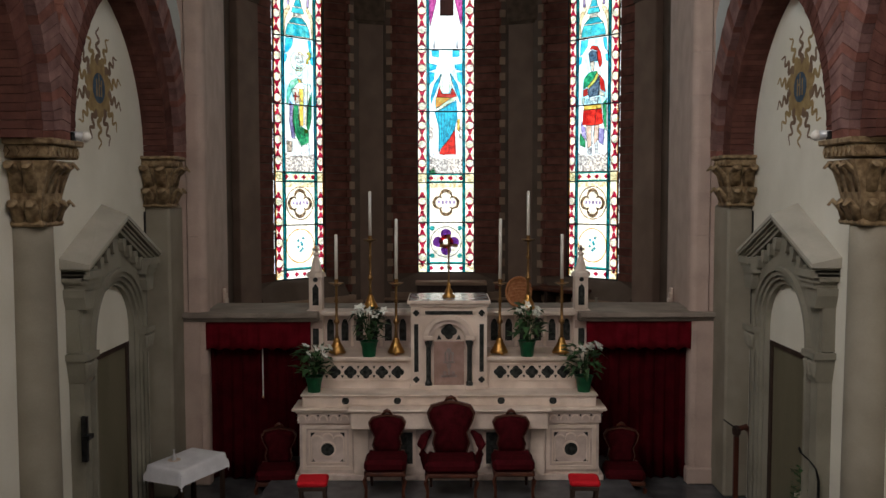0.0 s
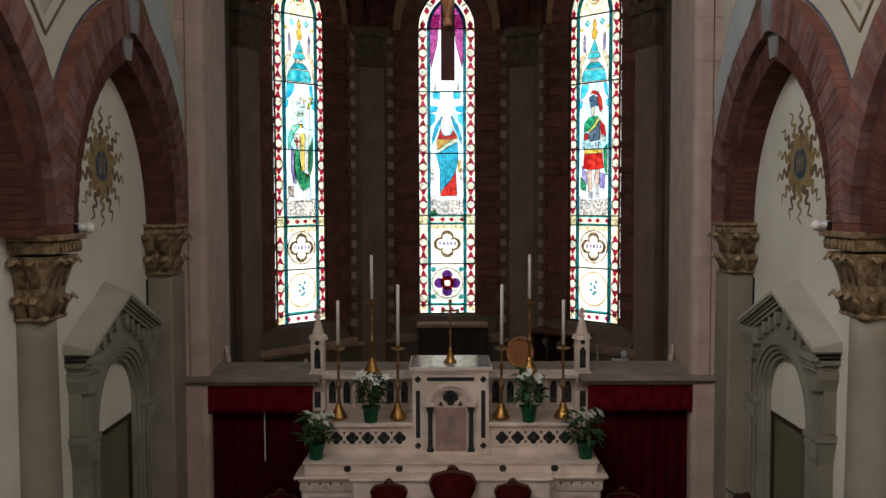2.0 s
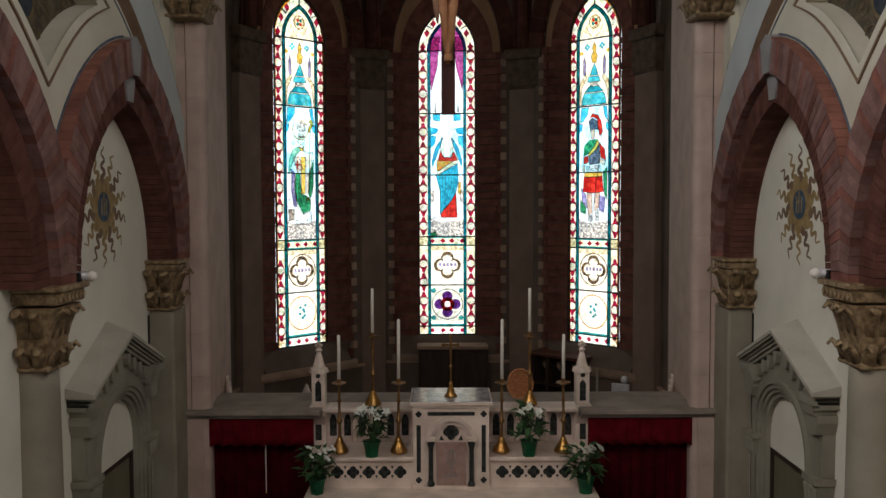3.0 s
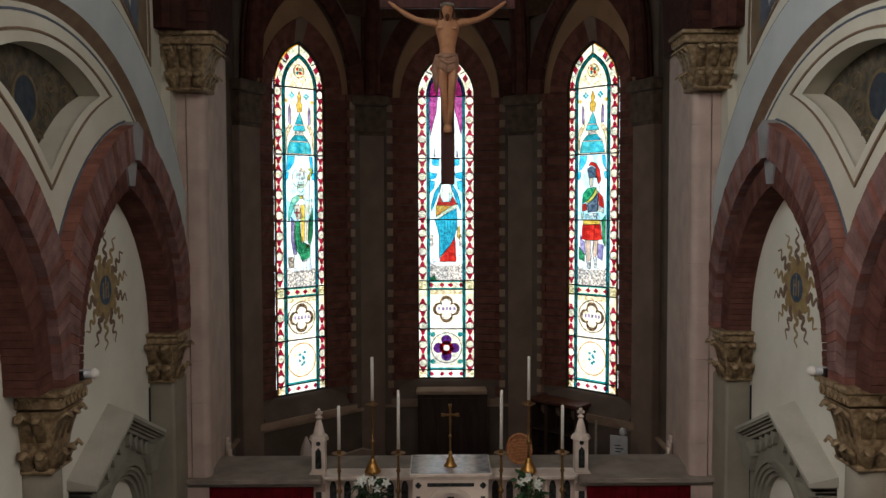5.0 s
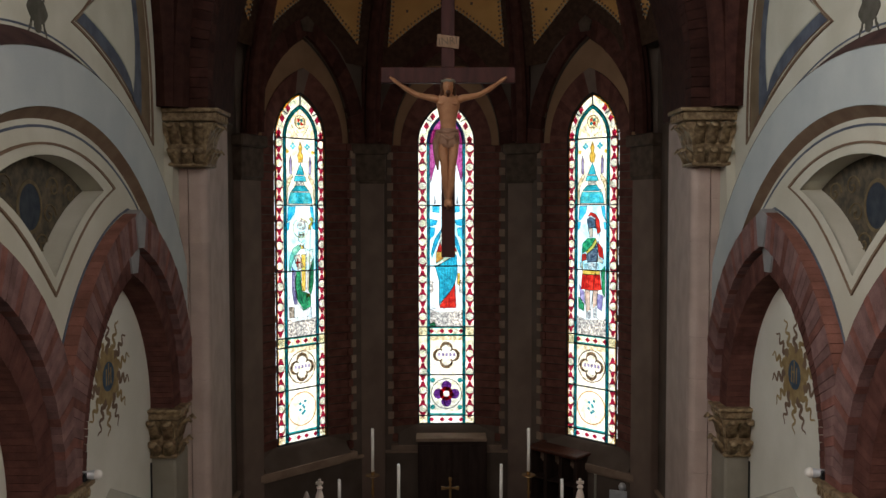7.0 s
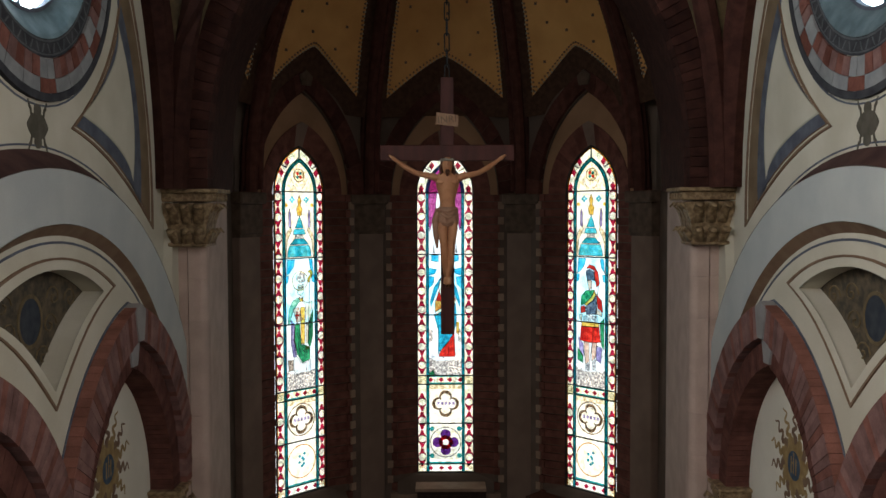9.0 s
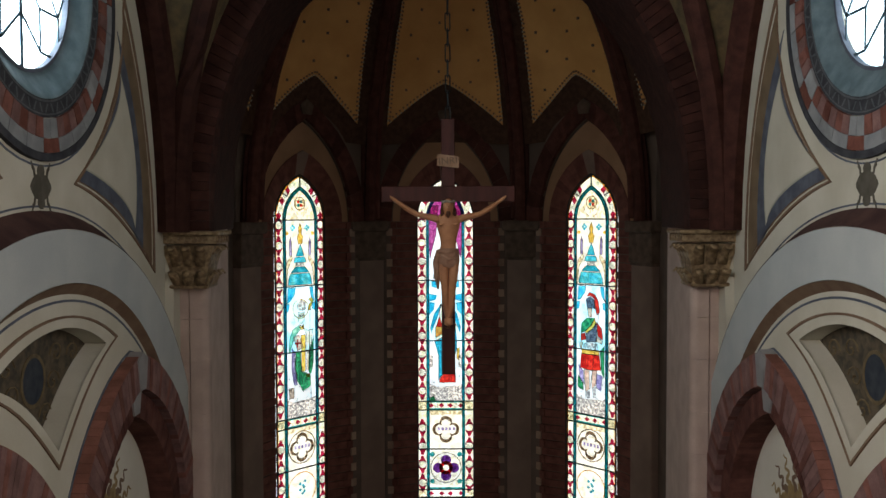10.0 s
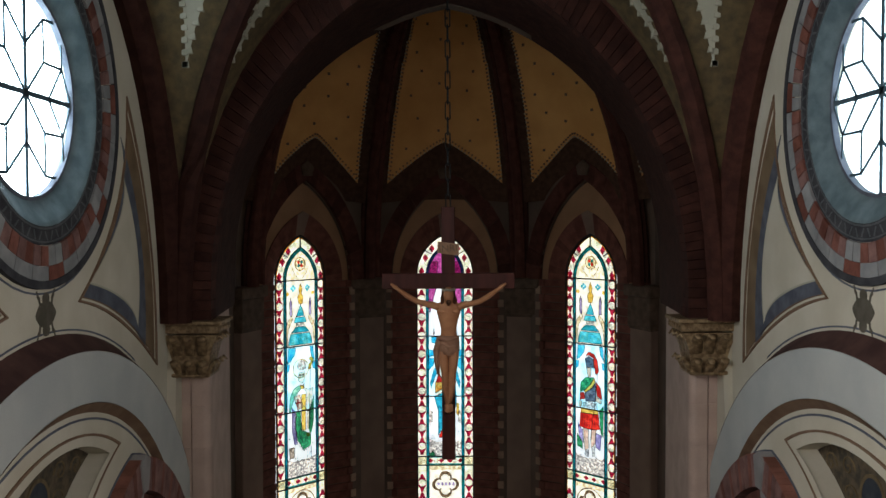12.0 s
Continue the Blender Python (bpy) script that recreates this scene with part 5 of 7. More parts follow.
            P([(-0.14, 6.13), (0.06, 6.26), (0.13, 6.38), (0.16, 6.1), (0.14, 5.97), (-0.12, 5.94)], G_NAVY)
            P([(0.16, 6.09), (0.31, 6.0), (0.29, 5.92), (0.15, 5.98)], G_SKIN)
            P([(-0.27, 6.12), (-0.16, 6.15), (-0.14, 6.0), (-0.27, 5.96)], G_SCARLET)
            P([(-0.3, 5.94), (-0.22, 5.94), (-0.24, 5.8), (-0.3, 5.82)], G_SKIN)
            P([(-0.21, 5.92), (0.18, 5.95), (0.2, 5.8), (-0.22, 5.8)], G_GREY)
            P([(-0.24, 5.79), (0.21, 5.79), (0.22, 5.69), (-0.25, 5.68)], G_YELLOW)
            P([(-0.26, 5.67), (0.22, 5.68), (0.26, 5.36), (0.0, 5.33), (-0.28, 5.36)], G_SCARLET)
            P([(-0.18, 5.34), (-0.04, 5.33), (-0.04, 4.9), (-0.14, 4.84)], G_SKIN)
            P([(0.03, 5.33), (0.17, 5.34), (0.13, 5.02), (0.03, 4.92)], G_SKIN)
            P([(-0.15, 4.84), (-0.03, 4.88), (-0.02, 4.7), (-0.16, 4.7)], G_GREY)
            P([(0.03, 4.9), (0.13, 5.0), (0.14, 4.72), (0.04, 4.72)], G_GREY)
            P([(0.24, 5.78), (0.35, 5.9), (0.35, 5.2), (0.28, 5.3)], G_GREEN)
            P([(0.14, 5.28), (0.3, 5.24), (0.27, 4.9), (0.15, 4.96)], G_LILAC)
            P([(-0.33, 5.46), (-0.26, 5.34), (-0.2, 5.3), (-0.17, 5.0), (-0.3, 5.14)], G_LILAC)
            P([(-0.35, 5.2), (-0.31, 5.14), (-0.2, 5.0), (-0.2, 4.86), (-0.35, 4.92)], G_GREEN)
            bar([(0.2, 6.6), (0.12, 5.9), (-0.04, 4.76)], 0.014, 0.013, 0.016)
            for k in range(7):
                bar([(-0.2 + 0.062 * k, 5.66), (-0.22 + 0.068 * k, 5.38)], 0.006, 0.013, 0.016)
    # painted strokes: rubble at the foot, folds and little tufts
    rnd = random.Random(len(nm))
    bm = bmesh.new()
    for k in range(64):
        a, z = rnd.uniform(-0.36, 0.36), rnd.uniform(4.36, 4.78)
        if k > 40:
            a, z = rnd.choice((-1, 1)) * rnd.uniform(0.25, 0.37), rnd.uniform(4.75, 5.4)
        an, ln, wd = rnd.uniform(-0.9, 0.9), rnd.uniform(0.02, 0.06), rnd.uniform(0.003, 0.008)
        dx, dz = math.cos(an) * ln, math.sin(an) * ln
        prism(bm, [(a - dx, z - dz), (a, z - wd + 0.012), (a + dx, z + dz), (a, z + wd + 0.012)], G, 0.013, 0.015)
    for k in range(26):
        a, z = rnd.uniform(-0.34, 0.34), rnd.uniform(7.3, 8.6)
        an = rnd.uniform(0, 3.1)
        prism(bm, [(a, z), (a + 0.03 * math.cos(an), z + 0.03 * math.sin(an)), (a + 0.012 * math.cos(an + 1), z + 0.012 * math.sin(an + 1))], G, 0.013, 0.015)
    tagged(part("painted_strokes", bm, G_SEPIA, win), kind="stuff")
    # lead lines and saddle bars
    for z in BARS:
        bar([(-HALF, z), (HALF, z)], 0.028)
    for s in (-1, 1):
        bar([(s * IW, ZB), (s * IW, ZSP)], 0.008)
        bar([(s * (IW - 0.068), ZB), (s * (IW - 0.068), ZSP)], 0.01)
    bar(pointed(0, ZSP, IW, 0.74, 0, 12), 0.02)
    bar(pointed(0, ZSP, IW - 0.068, 0.66, 0, 12), 0.012)
    bar([(0, ZSP + 0.74), (0, ZSP + RISE)], 0.025)
    for s in (-1, 1):
        bar([(s * 0.33, ZSP + 0.52), (s * 0.52, ZSP + 0.62)], 0.022)
    bar([(-HALF, ZB)] + pointed(0, ZSP, HALF, RISE, 0, 12) + [(HALF, ZB), (-HALF, ZB)], 0.03)
    if nm != "centre":
        part("edge_fillet", band(bmesh.new(), [(-HALF + 0.015, ZB)] + pointed(0, ZSP, HALF - 0.015, RISE - 0.02, 0, 12) + [(HALF - 0.015, ZB)], [(-HALF + 0.05, ZB)] + pointed(0, ZSP, HALF - 0.05, RISE - 0.06, 0, 12) + [(HALF - 0.05, ZB)], G, 0.004, 0.006), G_YELLOW, win, "yellow glass fillet")
    return win


lancet(apse(-45), "left", "leaded lancet of coloured glass with a green and gold design")
lancet(apse(0), "centre", "leaded lancet of coloured glass with a blue and red design")
lancet(apse(45), "right", "leaded lancet of coloured glass with a red and green design")

# ---- round windows of the choir ----
for s in (-1, 1):
    F = side(s)
    win = thing("window_oculus", "round clear window with a star of lead bars", "window", "round windows", "structure")
    G = lambda u, v, d: F(-3.08 + u, 11.25 + v, 0.265 + d)
    bm = bmesh.new()
    bm.faces.new([bm.verts.new(G(a, z, 0.02)) for a, z in circle(0, 0, 1.06, 40)])
    pane = part("pane", bm, G_CLEAR, win, "clear glass")

    def lead(pts, wd):
        bm = bmesh.new()
        for (a, z), (b, y) in zip(pts, pts[1:]):
            t = Vector((b - a, y - z)).normalized()
            nn = Vector((-t.y, t.x)) * wd / 2
            prism(bm, [(a + nn.x, z + nn.y), (b + nn.x, y + nn.y), (b - nn.x, y - nn.y), (a - nn.x, z - nn.y)], G, 0.005, 0.016)
        part("bar", bm, M_CAME, win)
    lead([(-1.05, 0), (1.05, 0)], 0.055)
    lead([(0, -1.05), (0, 1.05)], 0.055)
    for h in (-1, 1):
        for k in (-1, 1):
            for run in (((0, 0), (0.4, 0.36), (0.4, 0.8), (0, 0.48)), ((0.4, 0.8), (0.66, 0.81)), ((0.4, 0.36), (0.82, 0.36), (0.82, 0.65)), ((1.04, 0), (0.82, 0.36), (0.5, 0))):
                lead([(h * a, k * z) for a, z in run], 0.03)
    part("frame", band(bmesh.new(), circle(0, 0, 1.06, 40), circle(0, 0, 1.02, 40), G, -0.025, 0.04, True), M_BLUELINE, win)

# bright overcast sky beyond the windows
M_GLOW = glow("bright_sky", (0.93, 0.97, 1.0), SKY_GLOW)
for deg in (-45, 0, 45):
    F = apse(deg)
    bm = bmesh.new()
    bm.faces.new([bm.verts.new(F(a, z, 0.232)) for a, z in [(-0.655, 2.01)] + pointed(0, 8.66, 0.655, 0.985, 0, 12) + [(0.655, 2.01)]])
    tagged(part("backdrop", bm, M_GLOW), "bright white sky behind the lancet", "sky", kind="structure")
for s in (-1, 1):
    F = side(s)
    bm = bmesh.new()
    bm.faces.new([bm.verts.new(F(a, z, 0.33)) for a, z in circle(-3.08, 11.25, 1.035, 48)])
    tagged(part("backdrop", bm, glow("bright_side_sky", (0.80, 0.93, 1.0), ROUND_GLOW[s > 0])), "bright white sky behind the round window", "sky", kind="structure")

# ---- plain nave that closes the place behind the camera ----
for s in (-1, 1):
    wall = part("wall_nave", B(min(s * 4.6, s * 5.0), max(s * 4.6, s * 5.0), -26, -7.3, FLOOR, 15), M_PLASTER)
    cut = [part("cut", B(min(s * 4.4, s * 5.2), max(s * 4.4, s * 5.2), y - 0.7, y + 0.7, 9.2, 13.2), M_PLASTER) for y in (-9, -12.5, -16.5, -20.5)]
    carve(wall, cut)
    tagged(wall, "plain plastered nave wall with high windows", "wall", kind="structure")
    for y, share in ((-9, 1.4), (-12.5, 1.15), (-16.5, 0.85), (-20.5, 0.6)):
        area_lamp("window_light", look((s * 4.8, y, 11.2), (0, y + 1.5, 7.6)), 1.3, 3.8, NAVE_LIGHT / 4 * share * (1.2 if s < 0 else 0.68), LAMP_COLOUR)
# the round opening is made up, to hold an unseen fill lamp
rear = carve(part("wall_nave_end", B(-5, 5, -26.4, -26, FLOOR, 15), M_PLASTER), [part("cut", prism(bmesh.new(), circle(0, 9.5, 1.8, 32), lambda u, z, d: Vector((u, d, z)), -26.8, -25.6), M_PLASTER)])
# added fill lamp behind the camera that brightens altar and pier fronts
area_lamp("front_fill_light", look((0, -26.1, 9.5), (0, 0, 4.0)), 3.0, 3.0, FRONT_FILL, LAMP_COLOUR)
tagged(rear, "plain plastered nave end wall", "wall", kind="structure")
roof = tagged(part("ceiling", B(-5.4, 5.4, -26.4, -6.75, 15, 15.3), M_PLASTER), "plain nave ceiling", "ceiling", kind="structure")
top = tagged(part("ceiling", B(-6, 6, -6.75, 10.2, 15.9, 16.1), M_PLASTER), "plain roof over choir and apse", "ceiling", kind="structure")

# ---- stone door surrounds in the niches ----
def door_surround(s):
    F = side(s)
    c = -1.12
    D0 = 0.27
    ob = thing("door_surround", "grey stone gabled door surround with carved corbels", "doorway", "choir doorways")
    c2 = -1.05
    jamb = lambda half, top: [(c2 - half, FLOOR)] + [(c2 - half * math.cos(math.pi * k / 16), top + half * 0.98 * math.sin(math.pi * k / 16)) for k in range(17)] + [(c2 + half, FLOOR)]
    for h0, h1, d in ((0.86, 0.81, 0.07), (0.81, 0.75, 0.10), (0.75, 0.70, 0.13), (0.70, 0.64, 0.17)):
        part("archivolt", band(bmesh.new(), jamb(h0, 2.10), jamb(h1, 2.10), F, d, D0), M_DOORSTONE, ob)
    part("tympanum", prism(bmesh.new(), [(c2 - 0.66, 1.94)] + [(c2 - 0.66 * math.cos(math.pi * k / 16), 2.1 + 0.66 * math.sin(math.pi * k / 16)) for k in range(17)] + [(c2 + 0.66, 1.94)], F, 0.235, D0), M_NICHE, ob, "pale plaster tympanum")
    part("door_leaf", prism(bmesh.new(), [(c2 - 0.64, FLOOR), (c2 + 0.64, FLOOR), (c2 + 0.64, 1.94), (c2 - 0.64, 1.94)], F, 0.255, D0), M_DOORWAY, ob, "olive painted door leaf")
    part("door_edge", prism(bmesh.new(), [(c2 + 0.55, FLOOR), (c2 + 0.64, FLOOR), (c2 + 0.64, 1.90), (c2 + 0.55, 1.90)], F, 0.235, D0), M_DARKWOOD, ob, "dark timber door edge")
    part("door_head", prism(bmesh.new(), [(c2 - 0.64, 1.88), (c2 + 0.64, 1.88), (c2 + 0.64, 1.938), (c2 - 0.64, 1.938)], F, 0.232, D0), M_DARKWOOD, ob, "dark timber door head")
    H, ZF, ZA = 1.10, 2.90, 3.40
    for k in (-1, 1):
        p = c + k * 0.95
        part("pilaster", prism(bmesh.new(), [(p - 0.085, FLOOR), (p + 0.085, FLOOR), (p + 0.085, 2.66), (p - 0.085, 2.66)], F, 0.10, D0), M_DOORSTONE, ob)
        bm = bmesh.new()
        prism(bm, [(p - 0.09, 1.76), (p + 0.09, 1.76), (p + 0.10, 1.80), (p - 0.10, 1.80)], F, 0.075, D0)
        prism(bm, [(p - 0.10, 1.80), (p + 0.10, 1.80), (p + 0.15, 2.02), (p - 0.15, 2.02)], F, 0.06, D0)
        prism(bm, [(p - 0.17, 2.02), (p + 0.17, 2.02), (p + 0.17, 2.09), (p - 0.17, 2.09)], F, 0.02, D0)
        for i in (-1, 0, 1):
            lathe(bm, [(0.018, 1.82), (0.034, 1.90), (0.045, 1.98), (0.02, 2.0)], 8, F(p + i * 0.10, 0, 0.055))
        part("pilaster_capital", bm, M_DOORSTONE, ob)
        # bracket and return of the cornice at the gable's foot
        q = c + k * 0.98
        bm = bmesh.new()
        prism(bm, [(q - 0.10, 2.58), (q + 0.10, 2.58), (q + 0.15, 2.72), (q + 0.15, 2.80), (q - 0.15, 2.80), (q - 0.15, 2.72)], F, 0.03, D0)
        part("corbel", bm, M_DOORSTONE, ob)
        a0, a1 = c + k * (H + 0.06), c + k * (H - 0.34)
        bm = bmesh.new()
        for (z0, z1), d, e in (((2.80, 2.86), 0.0, -0.06), ((2.86, 2.92), -0.02, -0.03), ((2.92, 3.00), -0.05, 0.0)):
            x0, x1 = a0 + k * e, a1
            prism(bm, [(x0, z0), (x1, z0), (x1, z1), (x0, z1)], F, d, D0)
        part("return_cornice", bm, M_DOORSTONE, ob)
        # raking cornice in stepped mouldings
        for lo, hi, d, mt in ((-0.02, 0.022, 0.05, M_DOORSTONE), (0.030, 0.062, 0.02, M_DOORSTONE), (0.070, 0.098, -0.005, M_DOORSTONE), (0.106, 0.17, -0.045, M_DOORSTONE)):
            x0, x1 = c + k * (H + 0.06), c
            part("raking_moulding", prism(bmesh.new(), [(x0, ZF + lo), (x1, ZA + lo), (x1, ZA + hi), (x0, ZF + hi)], F, d, D0), mt, ob)
        # dark strip behind the steps, in place of the shadow between them
        part("moulding_shadow_groove", prism(bmesh.new(), [(c + k * H, ZF + 0.01), (c, ZA + 0.01), (c, ZA + 0.12), (c + k * H, ZF + 0.12)], F, 0.07, D0), M_DARK, ob)
        # sloping stone roof slab rising towards the wall
        bm = bmesh.new()
        x0, x1 = c + k * (H + 0.10), c
        v = [bm.verts.new(F(*p)) for p in ((x0, 3.075, -0.06), (x1, 3.585, -0.06), (x1, 3.72, D0), (x0, 3.15, D0), (x0, 3.03, -0.06), (x1, 3.54, -0.06), (x1, 3.54, D0), (x0, 3.03, D0))]
        for f in ((0, 1, 2, 3), (4, 5, 6, 7), (0, 1, 5, 4), (3, 2, 6, 7), (0, 3, 7, 4), (1, 2, 6, 5)):
            bm.faces.new([v[i] for i in f])
        part("gable_roof_slab", bm, M_ROOFSLAB, ob, "pale sloping stone slab")
        for i in range(5):
            t = (i + 0.75) / 5.6
            a = c + k * (H - 0.02) * (1 - t)
            z = ZF - 0.03 + (ZA - ZF) * t
            bm = bmesh.new()
            prism(bm, [(a - 0.055, z), (a + 0.055, z), (a + 0.055, z - 0.05), (a + 0.03, z - 0.14), (a, z - 0.17), (a - 0.03, z - 0.14), (a - 0.055, z - 0.05)], F, 0.055, D0)
            part("corbel_drop", bm, M_DOORSTONE, ob)
    part("gable_field", prism(bmesh.new(), [(c - 1.08, 2.10), (c2 - 0.86, 2.10)] + [(c2 - 0.86 * math.cos(math.pi * k / 16), 2.10 + 0.845 * math.sin(math.pi * k / 16)) for k in range(1, 16)] + [(c2 + 0.86, 2.10), (c + 1.08, 2.10), (c + 1.08, 2.9), (c, 3.38), (c - 1.08, 2.9)], F, 0.12, D0), M_DOORSTONE, ob)
    return ob


for s in (-1, 1):
    door_surround(s)
hook = thing("candle_bracket", "black iron candle bracket on the door pilaster", "bracket")
F = side(-1)
bm = bmesh.new()
prism(bm, [(-2.22, 0.9), (-2.16, 0.9), (-2.16, 1.4), (-2.22, 1.4)], F, 0.06, 0.12)
prism(bm, [(-2.26, 1.15), (-2.12, 1.15), (-2.12, 1.2), (-2.26, 1.2)], F, 0.02, 0.1)
part("bracket_body", bm, M_IRON, hook)

# spot lamps on the capitals
for s in (-1, 1):
    lamp = thing("spot_lamp", "small white metal spot lamp on a capital", "lamp", "spot lamps", at=(s * 3.80, -2.86, 4.36), turn=0)
    part("housing", tube(bmesh.new(), [(s * 0.06, 0, 0.07), (-s * 0.02, 0.02, 0.06), (-s * 0.10, 0.05, 0.05)], [0.025, 0.04, 0.05], 12), M_CASING, lamp, smooth=True)
    part("lens", lathe(bmesh.new(), [(0.01, -0.055), (0.045, -0.03), (0.055, 0), (0.045, 0.03), (0.01, 0.055)], 12, (-s * 0.13, 0.06, 0.05)), M_WAX, lamp, smooth=True)
    part("clamp", B(-0.05, 0.05, -0.05, 0.03, 0, 0.09, 0.01), M_IRON, lamp)
    part("cable", tube(bmesh.new(), [(0.03 * s, 0, 0.08), (0.16 * s, -0.05, 0.1), (0.24 * s, -0.1, 0.3), (0.25 * s, -0.1, 0.9)], 0.008, 6), M_IRON, lamp)

# ---- high altar ----
altar = thing("high_altar", "white and grey marble high altar with inlays", "altar", at=(0, 0, 0))
part("plinth", B(-2.1, 2.1, 0.0, 1.4, DAIS, DAIS + 0.08, 0.01), M_MARBLE2, altar)
part("body", B(-2.04, 2.04, 0.07, 1.35, DAIS + 0.08, 0.73), M_MARBLE2, altar)
front = lambda y: (lambda u, z, d: Vector((u, y - d, z)))
for s in (-1, 1):
    A = lambda u, z, d: Vector((s * u, 0.07 - d, z))
    part("panel_frame", band(bmesh.new(), [(1.32, 0.08), (2.0, 0.08), (2.0, 0.70), (1.32, 0.70)], [(1.37, 0.13), (1.95, 0.13), (1.95, 0.65), (1.37, 0.65)], A, -0.01, 0.03, True), M_MARBLE, altar)
    part("panel_frame", band(bmesh.new(), [(1.40, 0.16), (1.92, 0.16), (1.92, 0.62), (1.40, 0.62)], [(1.42, 0.18), (1.90, 0.18), (1.90, 0.60), (1.42, 0.60)], A, -0.01, 0.015, True), M_MARBLE, altar)
    lob = []
    for k in range(3):
        lob += [(1.66 + (k - 1) * 0.15 - 0.075 * math.cos(math.pi * i / 8), (0.50 if k != 1 else 0.53) + 0.06 * math.sin(math.pi * i / 8)) for i in range(9)]
    part("lobed_moulding", band(bmesh.new(), [(1.43, 0.2)] + lob + [(1.89, 0.2)], [(1.455, 0.2)] + [(a * 0.96 + 1.66 * 0.04, z - 0.022) for a, z in lob] + [(1.865, 0.2)], A, -0.01, 0.022), M_MARBLE, altar)
    part("boss_ring", band(bmesh.new(), circle(1.66, 0.36, 0.115, 24), circle(1.66, 0.36, 0.09, 24), A, -0.01, 0.02, True), M_MARBLE, altar)
    part("boss", prism(bmesh.new(), circle(1.66, 0.36, 0.09, 24), A, -0.01, 0.008), M_DARKMARBLE, altar, "dark green marble roundel")
    for a, z in ((1.46, 0.57), (1.86, 0.57), (1.46, 0.21), (1.86, 0.21)):
        k = 1 if z > 0.4 else -1
        h = 1 if a > 1.6 else -1
        part("corner_inlay", prism(bmesh.new(), [(a - 0.03 * h, z + 0.02 * k), (a + 0.03 * h, z + 0.02 * k), (a + 0.03 * h, z - 0.04 * k)], A, -0.01, 0.006), M_DARKMARBLE, altar)
    # frieze of little arches
    part("frieze", B(min(s * 1.34, s * 2.06), max(s * 1.34, s * 2.06), 0.03, 0.3, 0.73, 0.87), M_MARBLE2, altar)
    for k in range(5):
        a = 1.42 + 0.145 * k
        part("frieze_arch", band(bmesh.new(), [(a - 0.06 * math.cos(math.pi * i / 8), 0.77 + 0.075 * math.sin(math.pi * i / 8)) for i in range(9)], [(a - 0.045 * math.cos(math.pi * i / 8), 0.77 + 0.06 * math.sin(math.pi * i / 8)) for i in range(9)], lambda u, z, d: Vector((s * u, 0.03 - d, z)), -0.01, 0.016), M_MARBLE, altar)
        part("frieze_stud", prism(bmesh.new(), circle(a + 0.072, 0.835, 0.014, 8), lambda u, z, d: Vector((s * u, 0.03 - d, z)), -0.01, 0.004), M_DARKMARBLE, altar)
    part("pilaster", B(min(s * 1.1, s * 1.3), max(s * 1.1, s * 1.3), 0.02, 0.2, DAIS + 0.06, 0.68, 0.008), M_MARBLE, altar)
    part("front_inlay", prism(bmesh.new(), [(0.50, 0.16), (0.98, 0.16), (0.98, 0.60), (0.50, 0.60)], A, 0.0, 0.02), M_DARKMARBLE, altar, "dark green marble panel")
    part("inlay_frame", band(bmesh.new(), [(0.46, 0.12), (1.02, 0.12), (1.02, 0.64), (0.46, 0.64)], [(0.50, 0.16), (0.98, 0.16), (0.98, 0.60), (0.50, 0.60)], A, 0.0, 0.035, True), M_MARBLE, altar)
part("centre_medallion", band(bmesh.new(), circle(0, 0.37, 0.42, 32), circle(0, 0.37, 0.33, 32), front(0.05), -0.02, 0.04, True), M_MARBLE, altar)
bm = bmesh.new()
box(bm, -2.08, 2.08, -0.0, 0.5, 0.87, 0.905, 0.008)
box(bm, -2.13, 2.13, -0.04, 0.5, 0.905, 0.945, 0.01)
part("cornice", bm, M_MARBLE, altar)
part("mensa", B(-1.32, 1.32, -0.16, 0.3, 0.69, 0.93, 0.012), M_MARBLE, altar, "white marble altar slab")
part("mensa_lip", B(-1.36, 1.36, -0.2, 0.3, 0.93, 0.965, 0.01), M_MARBLE, altar)
# first gradine with small bosses
part("gradine", B(-2.0, 2.0, 0.06, 0.62, 0.945, 1.095, 0.008), M_MARBLE, altar)
part("gradine_top", B(-2.02, 2.02, 0.03, 0.62, 1.095, 1.115, 0.004), M_MARBLE, altar)
for k in range(5):
    a = (k - 2) * 0.705
    part("gradine_boss", prism(bmesh.new(), circle(a, 1.03, 0.05, 16), front(0.06), -0.01, 0.008), M_DARKMARBLE, altar)
    part("boss_block", band(bmesh.new(), [(a - 0.09, 0.97), (a + 0.09, 0.97), (a + 0.09, 1.085), (a - 0.09, 1.085)], [(a - 0.06, 0.985), (a + 0.06, 0.985), (a + 0.06, 1.075), (a - 0.06, 1.075)], front(0.06), -0.01, 0.012, True), M_MARBLE, altar)
    if k < 4:
        part("gradine_moulding", band(bmesh.new(), [(a + 0.11, 0.975), (a + 0.595, 0.975), (a + 0.595, 1.08), (a + 0.11, 1.08)], [(a + 0.125, 0.99), (a + 0.58, 0.99), (a + 0.58, 1.065), (a + 0.125, 1.065)], front(0.06), -0.01, 0.01, True), M_MARBLE, altar)


def quatrefoil(a, z, r):
    pts = []
    for q in range(4):
        for k in range(-4, 5):
            t = q * math.pi / 2 + k * radians(26)
            pts.append((a + r * 0.52 * math.cos(q * math.pi / 2) + r * 0.5 * math.cos(t), z + r * 0.52 * math.sin(q * math.pi / 2) + r * 0.5 * math.sin(t)))
    return pts


